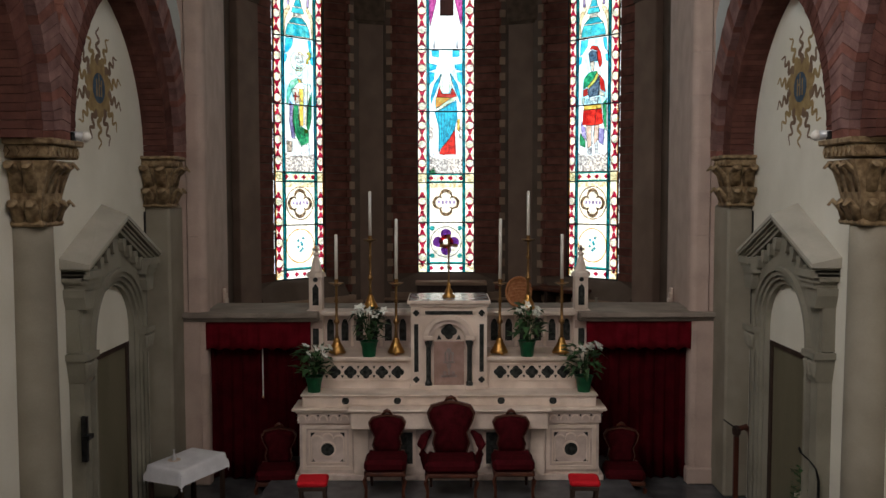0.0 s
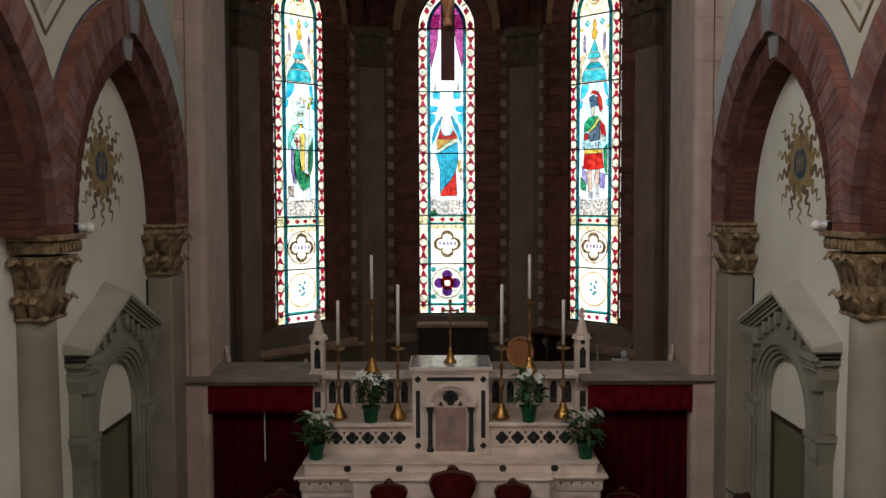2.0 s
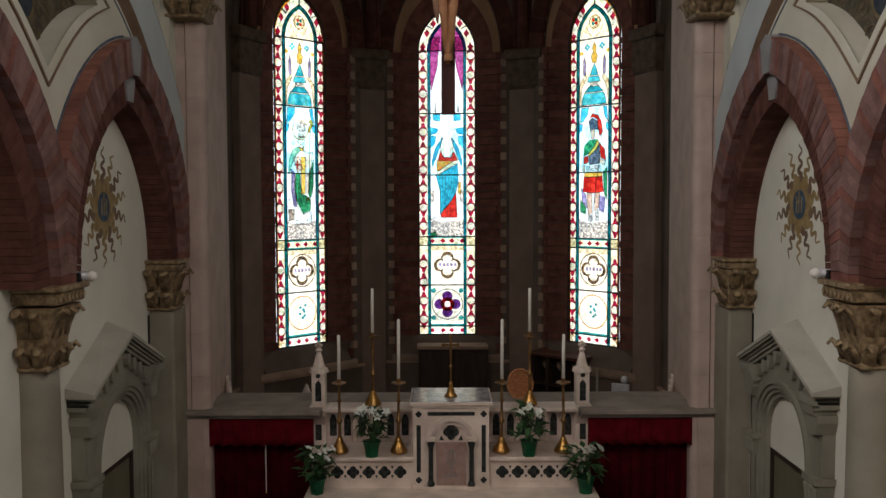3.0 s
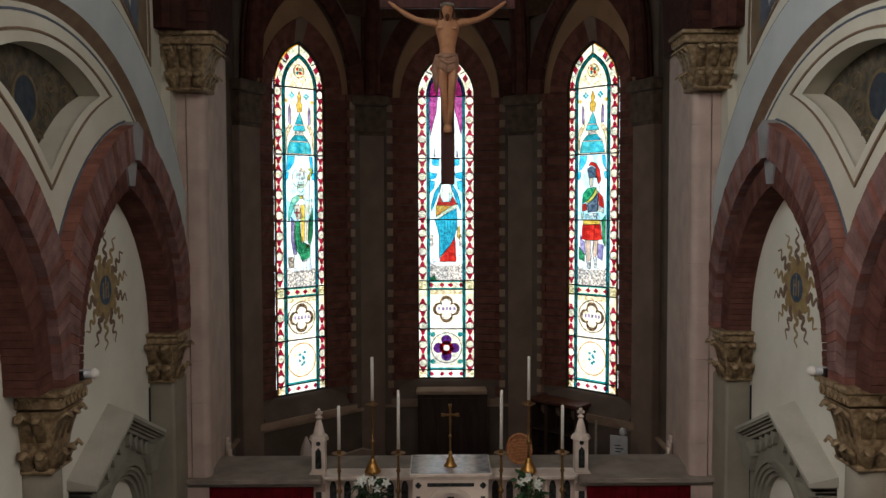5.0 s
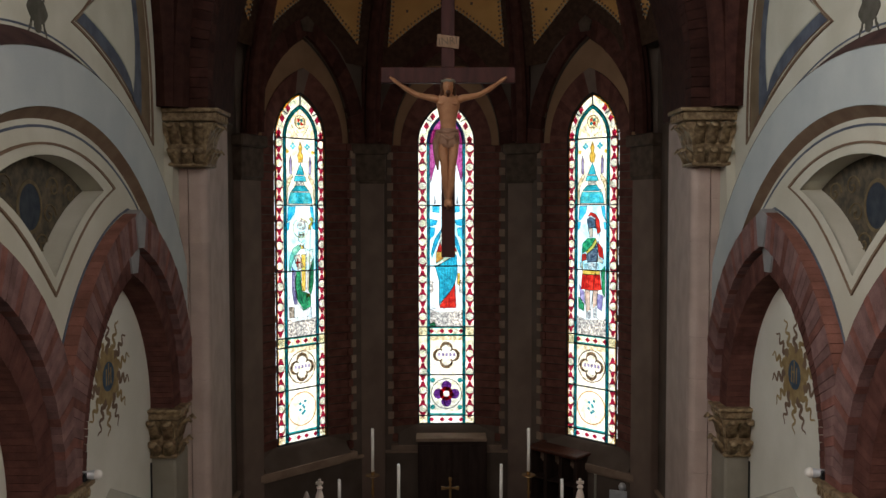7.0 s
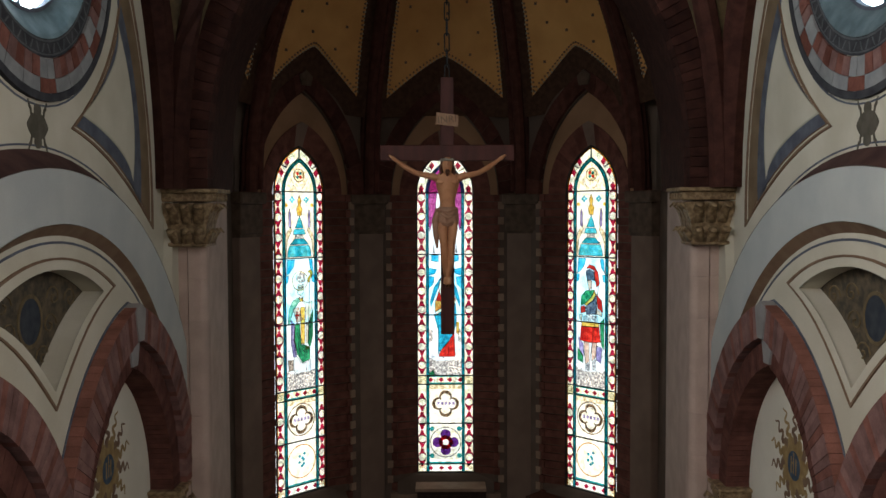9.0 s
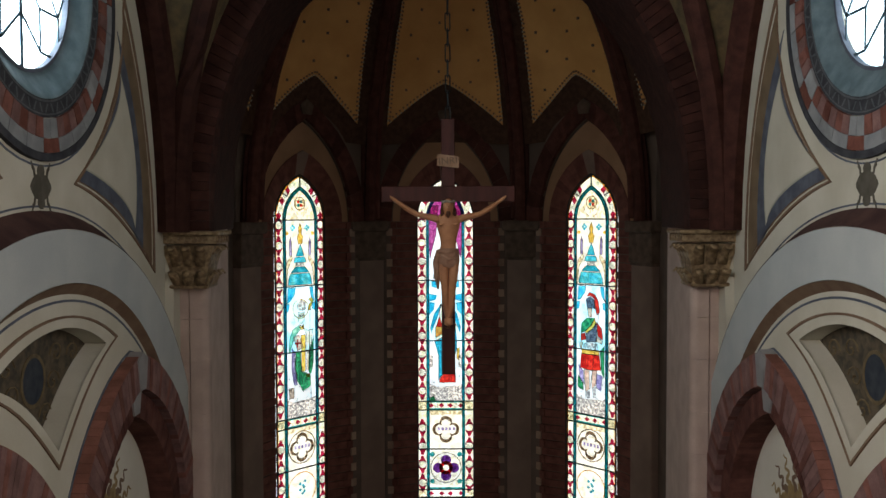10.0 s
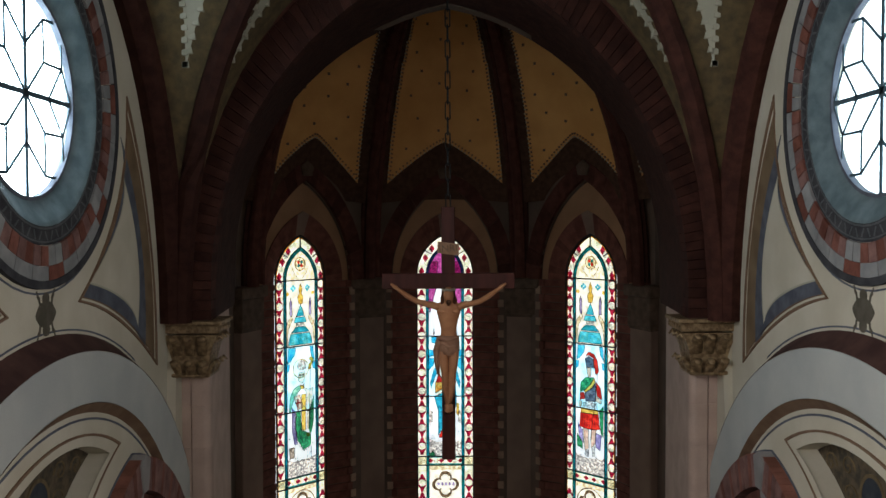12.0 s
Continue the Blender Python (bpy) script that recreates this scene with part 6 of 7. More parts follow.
for s in (-1, 1):
    x0, x1 = sorted((s * 0.54, s * 1.93))
    bm = bmesh.new()
    prism(bm, [(s * 0.5, 1.1), (s * 1.99, 1.1), (s * 1.93, 1.2), (s * 1.90, 1.5), (s * 0.5, 1.5)], lambda u, z, y: Vector((u, y, z)), 0.47, 1.25)
    part("second_gradine", bm, M_MARBLE, altar)
    part("second_gradine_ledge", B(min(s * 0.5, s * 1.95), max(s * 0.5, s * 1.95), 0.42, 1.25, 1.5, 1.56, 0.012), M_MARBLE, altar)
    part("band_moulding", band(bmesh.new(), [(s * 0.58, 1.22), (s * 1.86, 1.22), (s * 1.86, 1.46), (s * 0.58, 1.46)], [(s * 0.60, 1.235), (s * 1.84, 1.235), (s * 1.84, 1.445), (s * 0.60, 1.445)], front(0.47), -0.01, 0.014, True), M_MARBLE, altar)
    for k in range(6):
        a = s * (0.72 + 0.222 * k)
        if abs(a) > 1.84:
            continue
        part("quatrefoil", prism(bmesh.new(), quatrefoil(a, 1.34, 0.088), front(0.47), -0.01, 0.006), M_DARKMARBLE, altar, "dark marble quatrefoil inlay")
        for zz in (1.275, 1.405):
            part("spandrel_inlay", prism(bmesh.new(), [(a + s * 0.111 - 0.022, zz + 0.022), (a + s * 0.111 + 0.022, zz + 0.022), (a + s * 0.111, zz - 0.022)], front(0.47), -0.01, 0.005), M_DARKMARBLE, altar)
    # balustrade behind with dark lancet slots
    part("back_screen", B(min(s * 0.5, s * 1.86), max(s * 0.5, s * 1.86), 1.22, 1.36, 1.56, 2.06), M_MARBLE2, altar)
    part("back_screen_rail", B(min(s * 0.5, s * 1.86), max(s * 0.5, s * 1.86), 1.0, 1.42, 2.06, 2.12, 0.012), M_MARBLE, altar)
    for k in range(6):
        a = s * (0.68 + 0.215 * k)
        slot = [(a - 0.052, 1.66), (a + 0.052, 1.66), (a + 0.052, 1.9), (a + 0.03, 1.97), (a, 1.99), (a - 0.03, 1.97), (a - 0.052, 1.9)]
        part("lancet_inlay", prism(bmesh.new(), slot, front(1.22), -0.01, 0.006), M_DARKMARBLE, altar)
        part("baluster", B(a + s * 0.107 - 0.022, a + s * 0.107 + 0.022, 1.18, 1.23, 1.58, 2.05, 0.008), M_MARBLE, altar)
    # end posts with pinnacles
    px = s * 1.96
    post = part("end_post", B(px - 0.11, px + 0.11, 1.12, 1.34, 1.1, 2.06, 0.01), M_MARBLE, altar)
    part("post_inlay", B(px - 0.045, px + 0.045, 1.112, 1.14, 1.62, 2.0), M_DARKMARBLE, post)
    part("post_cap", B(px - 0.14, px + 0.14, 1.09, 1.37, 2.06, 2.13, 0.015), M_MARBLE, post)
    part("pinnacle_shaft", B(px - 0.10, px + 0.10, 1.13, 1.33, 2.13, 2.62, 0.01), M_MARBLE, post)
    part("pinnacle_slot", prism(bmesh.new(), [(px - 0.045, 2.2), (px + 0.045, 2.2), (px + 0.045, 2.46), (px, 2.52), (px - 0.045, 2.46)], front(1.13), -0.01, 0.006), M_DARKMARBLE, post)
    part("pinnacle_roundel", prism(bmesh.new(), circle(px, 2.58, 0.035, 12), front(1.13), -0.01, 0.006), M_DARKMARBLE, post)
    bm = bmesh.new()
    lathe(bm, [(0.15, 2.62), (0.13, 2.68), (0.09, 2.70), (0.05, 2.86), (0.03, 2.92), (0.055, 2.95), (0.03, 2.98)], 8, (px, 1.23, 0))
    box(bm, px - 0.022, px + 0.022, 1.21, 1.25, 2.96, 3.08, 0.006)
    box(bm, px - 0.055, px + 0.055, 1.21, 1.25, 3.0, 3.04, 0.006)
    part("pinnacle", bm, M_MARBLE, post)

# tabernacle
tab = thing("tabernacle", "white marble tabernacle with a silver relief door", "tabernacle")
part("core", B(-0.53, 0.53, 0.42, 1.25, 1.115, 2.27), M_MARBLE, tab)
part("base", B(-0.55, 0.55, 0.38, 1.25, 1.115, 1.17, 0.008), M_MARBLE, tab)
bm = bmesh.new()
box(bm, -0.55, 0.55, 0.38, 1.27, 2.27, 2.31, 0.008)
box(bm, -0.58, 0.58, 0.35, 1.3, 2.31, 2.36, 0.008)
part("top_slab", bm, M_MARBLE, tab)
part("top_plate", B(-0.56, 0.56, 0.37, 1.28, 2.36, 2.366), M_TABTOP, tab, "polished grey marble top")
T = front(0.42)
for s in (-1, 1):
    part("corner_pilaster", prism(bmesh.new(), [(s * 0.38, 1.17), (s * 0.53, 1.17), (s * 0.53, 2.27), (s * 0.38, 2.27)], T, -0.01, 0.03), M_MARBLE, tab)
    part("pilaster_inlay", prism(bmesh.new(), [(s * 0.425, 1.36), (s * 0.485, 1.36), (s * 0.485, 2.03), (s * 0.425, 2.03)], T, 0.02, 0.036), M_DARKMARBLE, tab)
    for z in (1.25, 2.185):
        part("pilaster_rosette", prism(bmesh.new(), quatrefoil(s * 0.455, z, 0.045), T, 0.02, 0.037), M_DARKMARBLE, tab)
    part("column", lathe(bmesh.new(), [(0.05, 1.17), (0.05, 1.21), (0.034, 1.24), (0.032, 1.70), (0.036, 1.72), (0.055, 1.78), (0.055, 1.81)], 12, (s * 0.285, 0.37, 0)), M_DARKMARBLE, tab)
    part("column_block", B(s * 0.285 - 0.065, s * 0.285 + 0.065, 0.32, 0.44, 1.81, 1.87, 0.008), M_MARBLE, tab)
    part("column_foot", B(s * 0.285 - 0.06, s * 0.285 + 0.06, 0.31, 0.44, 1.115, 1.175, 0.006), M_MARBLE, tab)
part("top_inlay", prism(bmesh.new(), [(-0.33, 2.16), (0.33, 2.16), (0.33, 2.21), (-0.33, 2.21)], T, 0.0, 0.012), M_DARKMARBLE, tab)
half_ring = lambda r: [(-r * math.cos(math.pi * k / 18), 1.80 + r * math.sin(math.pi * k / 18)) for k in range(19)]
part("arch", band(bmesh.new(), half_ring(0.36), half_ring(0.30), T, -0.01, 0.09), M_MARBLE, tab)
part("arch", band(bmesh.new(), half_ring(0.30), half_ring(0.235), T, -0.01, 0.055), M_MARBLE2, tab)
part("trefoil", prism(bmesh.new(), quatrefoil(0, 1.925, 0.11), T, -0.01, 0.014), M_DARKMARBLE, tab)
for s in (-1, 1):
    part("trefoil", prism(bmesh.new(), [(s * 0.10, 1.81), (s * 0.17, 1.81), (s * 0.14, 1.88)], T, -0.01, 0.012), M_DARKMARBLE, tab)
door = part("door", prism(bmesh.new(), [(-0.185, 1.2), (0.185, 1.2), (0.185, 1.76), (-0.185, 1.76)], T, -0.01, 0.02), M_ROSE, tab, "rose brown door with a silver relief")
part("door_frame", band(bmesh.new(), [(-0.21, 1.175), (0.21, 1.175), (0.21, 1.785), (-0.21, 1.785)], [(-0.175, 1.21), (0.175, 1.21), (0.175, 1.75), (-0.175, 1.75)], T, 0, 0.035, True), M_ROSE, door, "rose marble door frame")
bm = bmesh.new()
for a, w, z0, z1 in ((0, .012, 1.3, 1.66), (-.05, .01, 1.5, 1.62), (.05, .01, 1.5, 1.62), (0, .08, 1.48, 1.50), (-.06, .05, 1.28, 1.31), (.06, .05, 1.28, 1.31)):
    prism(bm, [(a - w, z0), (a + w, z0), (a + w, z1), (a - w, z1)], T, 0.015, 0.03)
for a, z, r in ((0, 1.66, 0.035), (-0.05, 1.62, 0.02), (0.05, 1.62, 0.02), (-0.06, 1.34, 0.025), (0.06, 1.34, 0.025), (0, 1.44, 0.03)):
    prism(bm, circle(a, z, r, 10), T, 0.015, 0.032)
part("relief", bm, M_SILVER, door, "bright silver relief")

# cross on the tabernacle
cr = thing("altar_cross", "small brass standing cross on the tabernacle", "cross", at=(0.0, 0.72, 2.366))
part("foot", lathe(bmesh.new(), [(0.095, 0), (0.09, 0.02), (0.05, 0.06), (0.06, 0.09), (0.025, 0.14), (0.03, 0.17), (0.015, 0.22)], 16), M_BRASS, cr, smooth=True)
part("stem", lathe(bmesh.new(), [(0.014, 0.2), (0.012, 0.4), (0.026, 0.43), (0.012, 0.46), (0.012, 0.62)], 10), M_DULLBRASS, cr)
bm = bmesh.new()
box(bm, -0.016, 0.016, -0.012, 0.012, 0.56, 0.87, 0.004)
box(bm, -0.10, 0.10, -0.012, 0.012, 0.725, 0.755, 0.004)
for x, z in ((-0.105, 0.74), (0.105, 0.74), (0, 0.875)):
    box(bm, x - 0.025, x + 0.025, -0.014, 0.014, z - 0.025, z + 0.025, 0.008)
part("cross_head", bm, M_DULLBRASS, cr)


# ---- candlesticks, pots, chairs ----
def candlestick(h, candle):
    ob = thing("candlestick", "tall turned brass candlestick with a white candle", "candlestick", "altar candlesticks")
    for k in range(3):
        a = 2 * math.pi * k / 3 - math.pi / 2
        bm = tube(bmesh.new(), [(0.12 * math.cos(a), 0.12 * math.sin(a), 0.02), (0.09 * math.cos(a), 0.09 * math.sin(a), 0.06), (0.05 * math.cos(a), 0.05 * math.sin(a), 0.14)], [0.022, 0.03, 0.02], 8)
        part("foot", bm, M_BRASS, ob, smooth=True)
    part("base", lathe(bmesh.new(), [(0.115, 0.03), (0.118, 0.05), (0.105, 0.075), (0.085, 0.12), (0.062, 0.165), (0.05, 0.185), (0.054, 0.20), (0.035, 0.225), (0.03, 0.245)], 18), M_BRASS, ob, smooth=True)
    part("stem", lathe(bmesh.new(), [(0.03, 0.22), (0.022, 0.3), (0.02, h * 0.42), (0.04, h * 0.45), (0.045, h * 0.47), (0.022, h * 0.5), (0.018, h * 0.72), (0.034, h * 0.75), (0.02, h * 0.78), (0.018, h * 0.95), (0.03, h - 0.02)], 14), M_DULLBRASS, ob, smooth=True)
    part("drip_pan", lathe(bmesh.new(), [(0.02, h - 0.04), (0.08, h - 0.01), (0.105, h), (0.1, h + 0.008), (0.03, h + 0.005), (0.028, h + 0.06), (0.02, h + 0.06)], 20), M_DULLBRASS, ob)
    part("candle", lathe(bmesh.new(), [(0.024, h + 0.03), (0.023, h + candle - 0.01), (0.012, h + candle)], 12), M_WAX, ob, "white wax candle", smooth=True)
    part("wick", lathe(bmesh.new(), [(0.003, h + candle - 0.01), (0.002, h + candle + 0.02)], 5), M_IRON, ob)
    return ob


c_short, c_mid, c_tall = candlestick(1.02, 0.69), candlestick(1.02, 0.91), candlestick(1.05, 0.71)
c_short.matrix_basis = pose(-1.59, 0.62, 1.56)
copy_thing(c_short, pose(1.60, 0.62, 1.56, 0, 0, 20))
c_mid.matrix_basis = pose(-0.75, 0.62, 1.56, -0.4, 0.3)
copy_thing(c_mid, pose(0.72, 0.62, 1.56, 0.3, 0.2, 15))
c_tall.matrix_basis = pose(-1.15, 1.12, 2.12)
copy_thing(c_tall, pose(1.17, 1.12, 2.12, 0, 0, 30))


def lily(seed, h=0.55, spread=0.32):
    rnd = random.Random(seed)
    ob = thing("lily_pot", "white lily plant in a green wrapped pot", "potted plant", "altar plants")
    bm = lathe(bmesh.new(), [(0.085, 0), (0.10, 0.12), (0.12, 0.2), (0.135, 0.22), (0.12, 0.215), (0.1, 0.19)], 18)
    for v in bm.verts:
        v.co.x += 0.006 * math.sin(14 * math.atan2(v.co.y, v.co.x))
    part("pot", bm, M_GREEN, ob, "green foil pot wrap")
    bm = bmesh.new()
    for k in range(70):
        a, r, z = rnd.uniform(0, 2 * math.pi), spread * rnd.uniform(0.25, 1.0), 0.2 + h * rnd.uniform(0.1, 0.95)
        d = Vector((math.cos(a), math.sin(a), 0))
        sd = Vector((-math.sin(a), math.cos(a), 0))
        L = rnd.uniform(0.12, 0.22)
        w = L * rnd.uniform(0.2, 0.32)
        p0 = d * r * 0.55 + Vector((0, 0, z))
        droop = rnd.uniform(-0.10, 0.08)
        v = [bm.verts.new(p0), bm.verts.new(p0 + d * L * 0.4 + sd * w + Vector((0, 0, 0.03))), bm.verts.new(p0 + d * L * 0.45 + Vector((0, 0, 0.015))), bm.verts.new(p0 + d * L * 0.4 - sd * w + Vector((0, 0, 0.03))), bm.verts.new(p0 + d * L + Vector((0, 0, droop)))]
        bm.faces.new((v[0], v[1], v[2])), bm.faces.new((v[0], v[2], v[3])), bm.faces.new((v[1], v[4], v[2])), bm.faces.new((v[3], v[2], v[4]))
    tagged(part("leaves", bm, M_LEAF, ob), "dark green pointed leaves", kind="stuff")
    bm = bmesh.new()
    for k in range(14):
        a, r = rnd.uniform(0, 2 * math.pi), spread * rnd.uniform(0.1, 0.6)
        tube(bm, [(0, 0, 0.18), (r * 0.5 * math.cos(a), r * 0.5 * math.sin(a), 0.2 + h * 0.5), (r * math.cos(a), r * math.sin(a), 0.2 + h * 0.85)], 0.005, 5)
    tagged(part("stem", bm, M_LEAF, ob), kind="stuff")
    for k in range(7):
        a, r, z = rnd.uniform(0, 2 * math.pi), spread * rnd.uniform(0.2, 0.75), 0.2 + h * rnd.uniform(0.75, 1.05)
        bm = bmesh.new()
        for q in range(5):
            b = a + q * 2 * math.pi / 5
            d, sd = Vector((math.cos(b), math.sin(b), 0)), Vector((-math.sin(b), math.cos(b), 0))
            v = [bm.verts.new((0, 0, 0)), bm.verts.new(d * 0.035 + sd * 0.022 + Vector((0, 0, 0.025))), bm.verts.new(d * 0.075 + Vector((0, 0, 0.02))), bm.verts.new(d * 0.035 - sd * 0.022 + Vector((0, 0, 0.025)))]
            bm.faces.new(v)
        part("flower", bm, M_FLOWER, ob, "white lily flower", m=Matrix.Translation((r * math.cos(a), r * math.sin(a) - 0.05, z)) @ Matrix.Rotation(rnd.uniform(0.3, 1.1), 4, "X"))
    return ob


for k, (x, y, z, sc) in enumerate(((-1.12, 0.5, 1.56, 0.5), (1.10, 0.5, 1.56, 0.52), (-1.86, 0.24, 1.115, 0.42), (1.86, 0.24, 1.115, 0.44))):
    lily(10 + k, sc, 0.30 if k < 2 else 0.34).matrix_basis = pose(x, y, z, 0, 0, 40 * k)


def upholstered_chair(w, h, seat, arms):
    """Old-style chair with a rounded padded back in a carved wooden frame; it looks along -y."""
    ob = thing("armchair" if arms else "side_chair", "carved walnut chair with crimson velvet upholstery", "chair", "sanctuary chairs")
    prof = lambda k: [(k * w * x, seat + 0.08 + (h - seat - 0.08) * z) for x, z in ((-0.30, 0.0), (-0.36, 0.2), (-0.31, 0.40), (-0.42, 0.62), (-0.46, 0.78), (-0.38, 0.92), (-0.18, 0.975), (0, 1.0), (0.18, 0.975), (0.38, 0.92), (0.46, 0.78), (0.42, 0.62), (0.31, 0.40), (0.36, 0.2), (0.30, 0.0))]
    tilt = lambda u, z, d: Vector((u, 0.2 + (z - seat) * 0.14 - d, z))
    part("back_frame", band(bmesh.new(), prof(1.0), [(u * 0.92, seat + 0.08 + (z - seat - 0.08) * 0.96) for u, z in prof(1.0)], tilt, -0.02, 0.045), M_WOOD, ob)
    bm = bmesh.new()
    pr = [(u * 0.925, seat + 0.08 + (z - seat - 0.08) * 0.963) for u, z in prof(1.0)]
    cx, cz = 0, sum(z for _, z in pr) / len(pr)
    ringo = [bm.verts.new(tilt(u, z, 0.02)) for u, z in pr]
    ringi = [bm.verts.new(tilt(u * 0.7, cz + (z - cz) * 0.75, 0.075)) for u, z in pr]
    back = [bm.verts.new(tilt(u, z, -0.015)) for u, z in pr]
    for a, b in ((ringo, ringi), (ringo, back)):
        for k in range(len(pr)):
            j = (k + 1) % len(pr)
            bm.faces.new((a[k], a[j], b[j], b[k]))
    bm.faces.new(ringi), bm.faces.new(back)
    part("backrest", bm, M_VELVET, ob, "crimson velvet back", smooth=True)
    bm = bmesh.new()
    tube(bm, [tilt(-0.12 * w, h - 0.01, 0.02), tilt(-0.06 * w, h + 0.035, 0.03), tilt(0, h + 0.05, 0.03), tilt(0.06 * w, h + 0.035, 0.03), tilt(0.12 * w, h - 0.01, 0.02)], [0.012, 0.022, 0.028, 0.022, 0.012], 8)
    part("crest", bm, M_WOOD, ob, smooth=True)
    bm = bmesh.new()
    box(bm, -w * 0.49, w * 0.49, -0.28, 0.22, seat - 0.06, seat + 0.10, 0.05)
    part("seat", bm, M_VELVET, ob, "crimson velvet seat", smooth=False)
    bm = bmesh.new()
    box(bm, -w * 0.485, w * 0.485, -0.275, 0.23, seat - 0.11, seat - 0.055, 0.012)
    part("seat_rail", bm, M_WOOD, ob)
    for sx in (-1, 1):
        part("front_leg", tube(bmesh.new(), [(sx * w * 0.43, -0.25, seat - 0.05), (sx * w * 0.46, -0.29, seat * 0.62), (sx * w * 0.43, -0.27, seat * 0.3), (sx * w * 0.44, -0.3, 0.0)], [0.034, 0.032, 0.02, 0.024], 8), M_WOOD, ob, smooth=True)
        part("back_leg", tube(bmesh.new(), [(sx * w * 0.38, 0.2, seat + 0.1), (sx * w * 0.38, 0.21, seat * 0.5), (sx * w * 0.38, 0.28, 0.0)], [0.026, 0.024, 0.02], 8), M_WOOD, ob, smooth=True)
        if arms:
            part("arm", tube(bmesh.new(), [(sx * w * 0.40, 0.22, seat + 0.36), (sx * w * 0.5, 0.05, seat + 0.33), (sx * w * 0.54, -0.15, seat + 0.30), (sx * w * 0.52, -0.2, seat + 0.2), (sx * w * 0.47, -0.2, seat)], [0.03, 0.06, 0.065, 0.05, 0.03], 8), M_VELVET, ob, "padded velvet arm", smooth=True)
            part("arm_knob", lathe(bmesh.new(), [(0.02, 0), (0.035, 0.02), (0.02, 0.045)], 10, (sx * w * 0.53, -0.2, seat + 0.13)), M_CASING, ob)
    return ob


big = upholstered_chair(0.70, 1.16, 0.40, True)
big.matrix_basis = pose(0.02, -0.52, DAIS)
sc = upholstered_chair(0.55, 0.97, 0.40, False)
sc.matrix_basis = pose(-0.83, -0.45, DAIS)
copy_thing(sc, pose(0.82, -0.45, DAIS))
copy_thing(sc, pose(-2.40, 0.30, FLOOR, 0, 0, 4))
copy_thing(sc, pose(2.43, 0.30, FLOOR, 0, 0, -4))


def stool():
    ob = thing("stool", "low wooden stool with a scarlet cushion", "stool", "server stools")
    part("cushion", B(-0.18, 0.18, -0.16, 0.16, 0.40, 0.47, 0.02), M_REDCUSHION, ob, "scarlet cloth cushion")
    part("frame", B(-0.165, 0.165, -0.15, 0.15, 0.35, 0.40, 0.006), M_DARKWOOD, ob)
    for sx in (-1, 1):
        for sy in (-1, 1):
            part("leg", lathe(bmesh.new(), [(0.018, 0), (0.022, 0.06), (0.014, 0.1), (0.024, 0.17), (0.014, 0.24), (0.022, 0.3), (0.022, 0.36)], 8, (sx * 0.14, sy * 0.12, 0)), M_DARKWOOD, ob)
    return ob


st = stool()
st.matrix_basis = pose(-1.66, -1.28, DAIS, 0, 0, 3)
copy_thing(st, pose(1.62, -1.28, DAIS, 0, 0, -3))

# ---- screen wall with shelf and curtains beside the altar ----
for s in (-1, 1):
    X = lambda a, b: (min(s * a, s * b), max(s * a, s * b))
    scr = thing("screen_wall", "grey stone screen wall with a moulded shelf", "wall", "screen walls", "structure")
    part("post", B(*X(3.62, 3.98), 0.955, 1.4, FLOOR, 1.98), M_STONE, scr)
    part("beam", B(*X(1.86, 3.6), 1.1, 1.4, 1.86, 1.98), M_STONE, scr)
    bm = bmesh.new()
    box(bm, *X(1.90, 3.97), 0.96, 2.1, 1.98, 2.04, 0.01)
    box(bm, *X(1.90, 4.04), 0.88, 2.1, 2.04, 2.12, 0.012)
    part("shelf", bm, M_SHELF, scr)
    part("altar_back_shelf", B(*X(0.0, 1.90), 1.43, 2.1, 2.04, 2.115), M_SHELF, scr)
    # dark sheet in place of the shaded space behind the curtain
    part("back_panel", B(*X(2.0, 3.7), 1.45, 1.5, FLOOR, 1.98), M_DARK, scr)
    rnd = random.Random(5)

    def drape(name, x0, x1, z0, z1, y, amp, n, label):
        bm = bmesh.new()
        cols = []
        N = n * 8
        for k in range(N + 1):
            t = k / N
            x = x0 + (x1 - x0) * t
            ph = t * n * 2 * math.pi
            rows = []
            for j in range(5):
                q = j / 4
                yy = y + amp * (0.4 + 0.6 * (1 - q)) * math.sin(ph + 0.6 * math.sin(3 * t + q)) + 0.3 * amp * math.sin(2.3 * ph)
                rows.append(bm.verts.new((s * x, yy, z0 + (z1 - z0) * q - (0.02 * math.cos(ph) if j == 0 else 0))))
            cols.append(rows)
        for a, b in zip(cols, cols[1:]):
            for j in range(4):
                bm.faces.new((a[j], b[j], b[j + 1], a[j + 1]))
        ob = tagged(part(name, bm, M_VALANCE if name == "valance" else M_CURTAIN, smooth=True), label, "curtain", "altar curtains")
        sm = ob.modifiers.new("thickness", "SOLIDIFY")
        sm.thickness = 0.008
        return ob
    drape("valance", 2.02, 3.76, 1.57, 1.97, 1.02, 0.02, 9, "dark red pleated valance under the shelf")
    drape("curtain", 2.02, 3.58, FLOOR + 0.02, 1.66, 1.24, 0.045, 9, "red curtain hanging to the floor with shade in its colour")

rod = thing("curtain_rod", "thin brass pull rod in front of the curtain", "rod", at=(-2.75, 1.12, 0.85))
part("stick", lathe(bmesh.new(), [(0.008, 0), (0.008, 0.75)], 8), M_WAX, rod)
part("knob", lathe(bmesh.new(), [(0.01, -0.03), (0.018, -0.015), (0.01, 0.0)], 8), M_BRASS, rod)

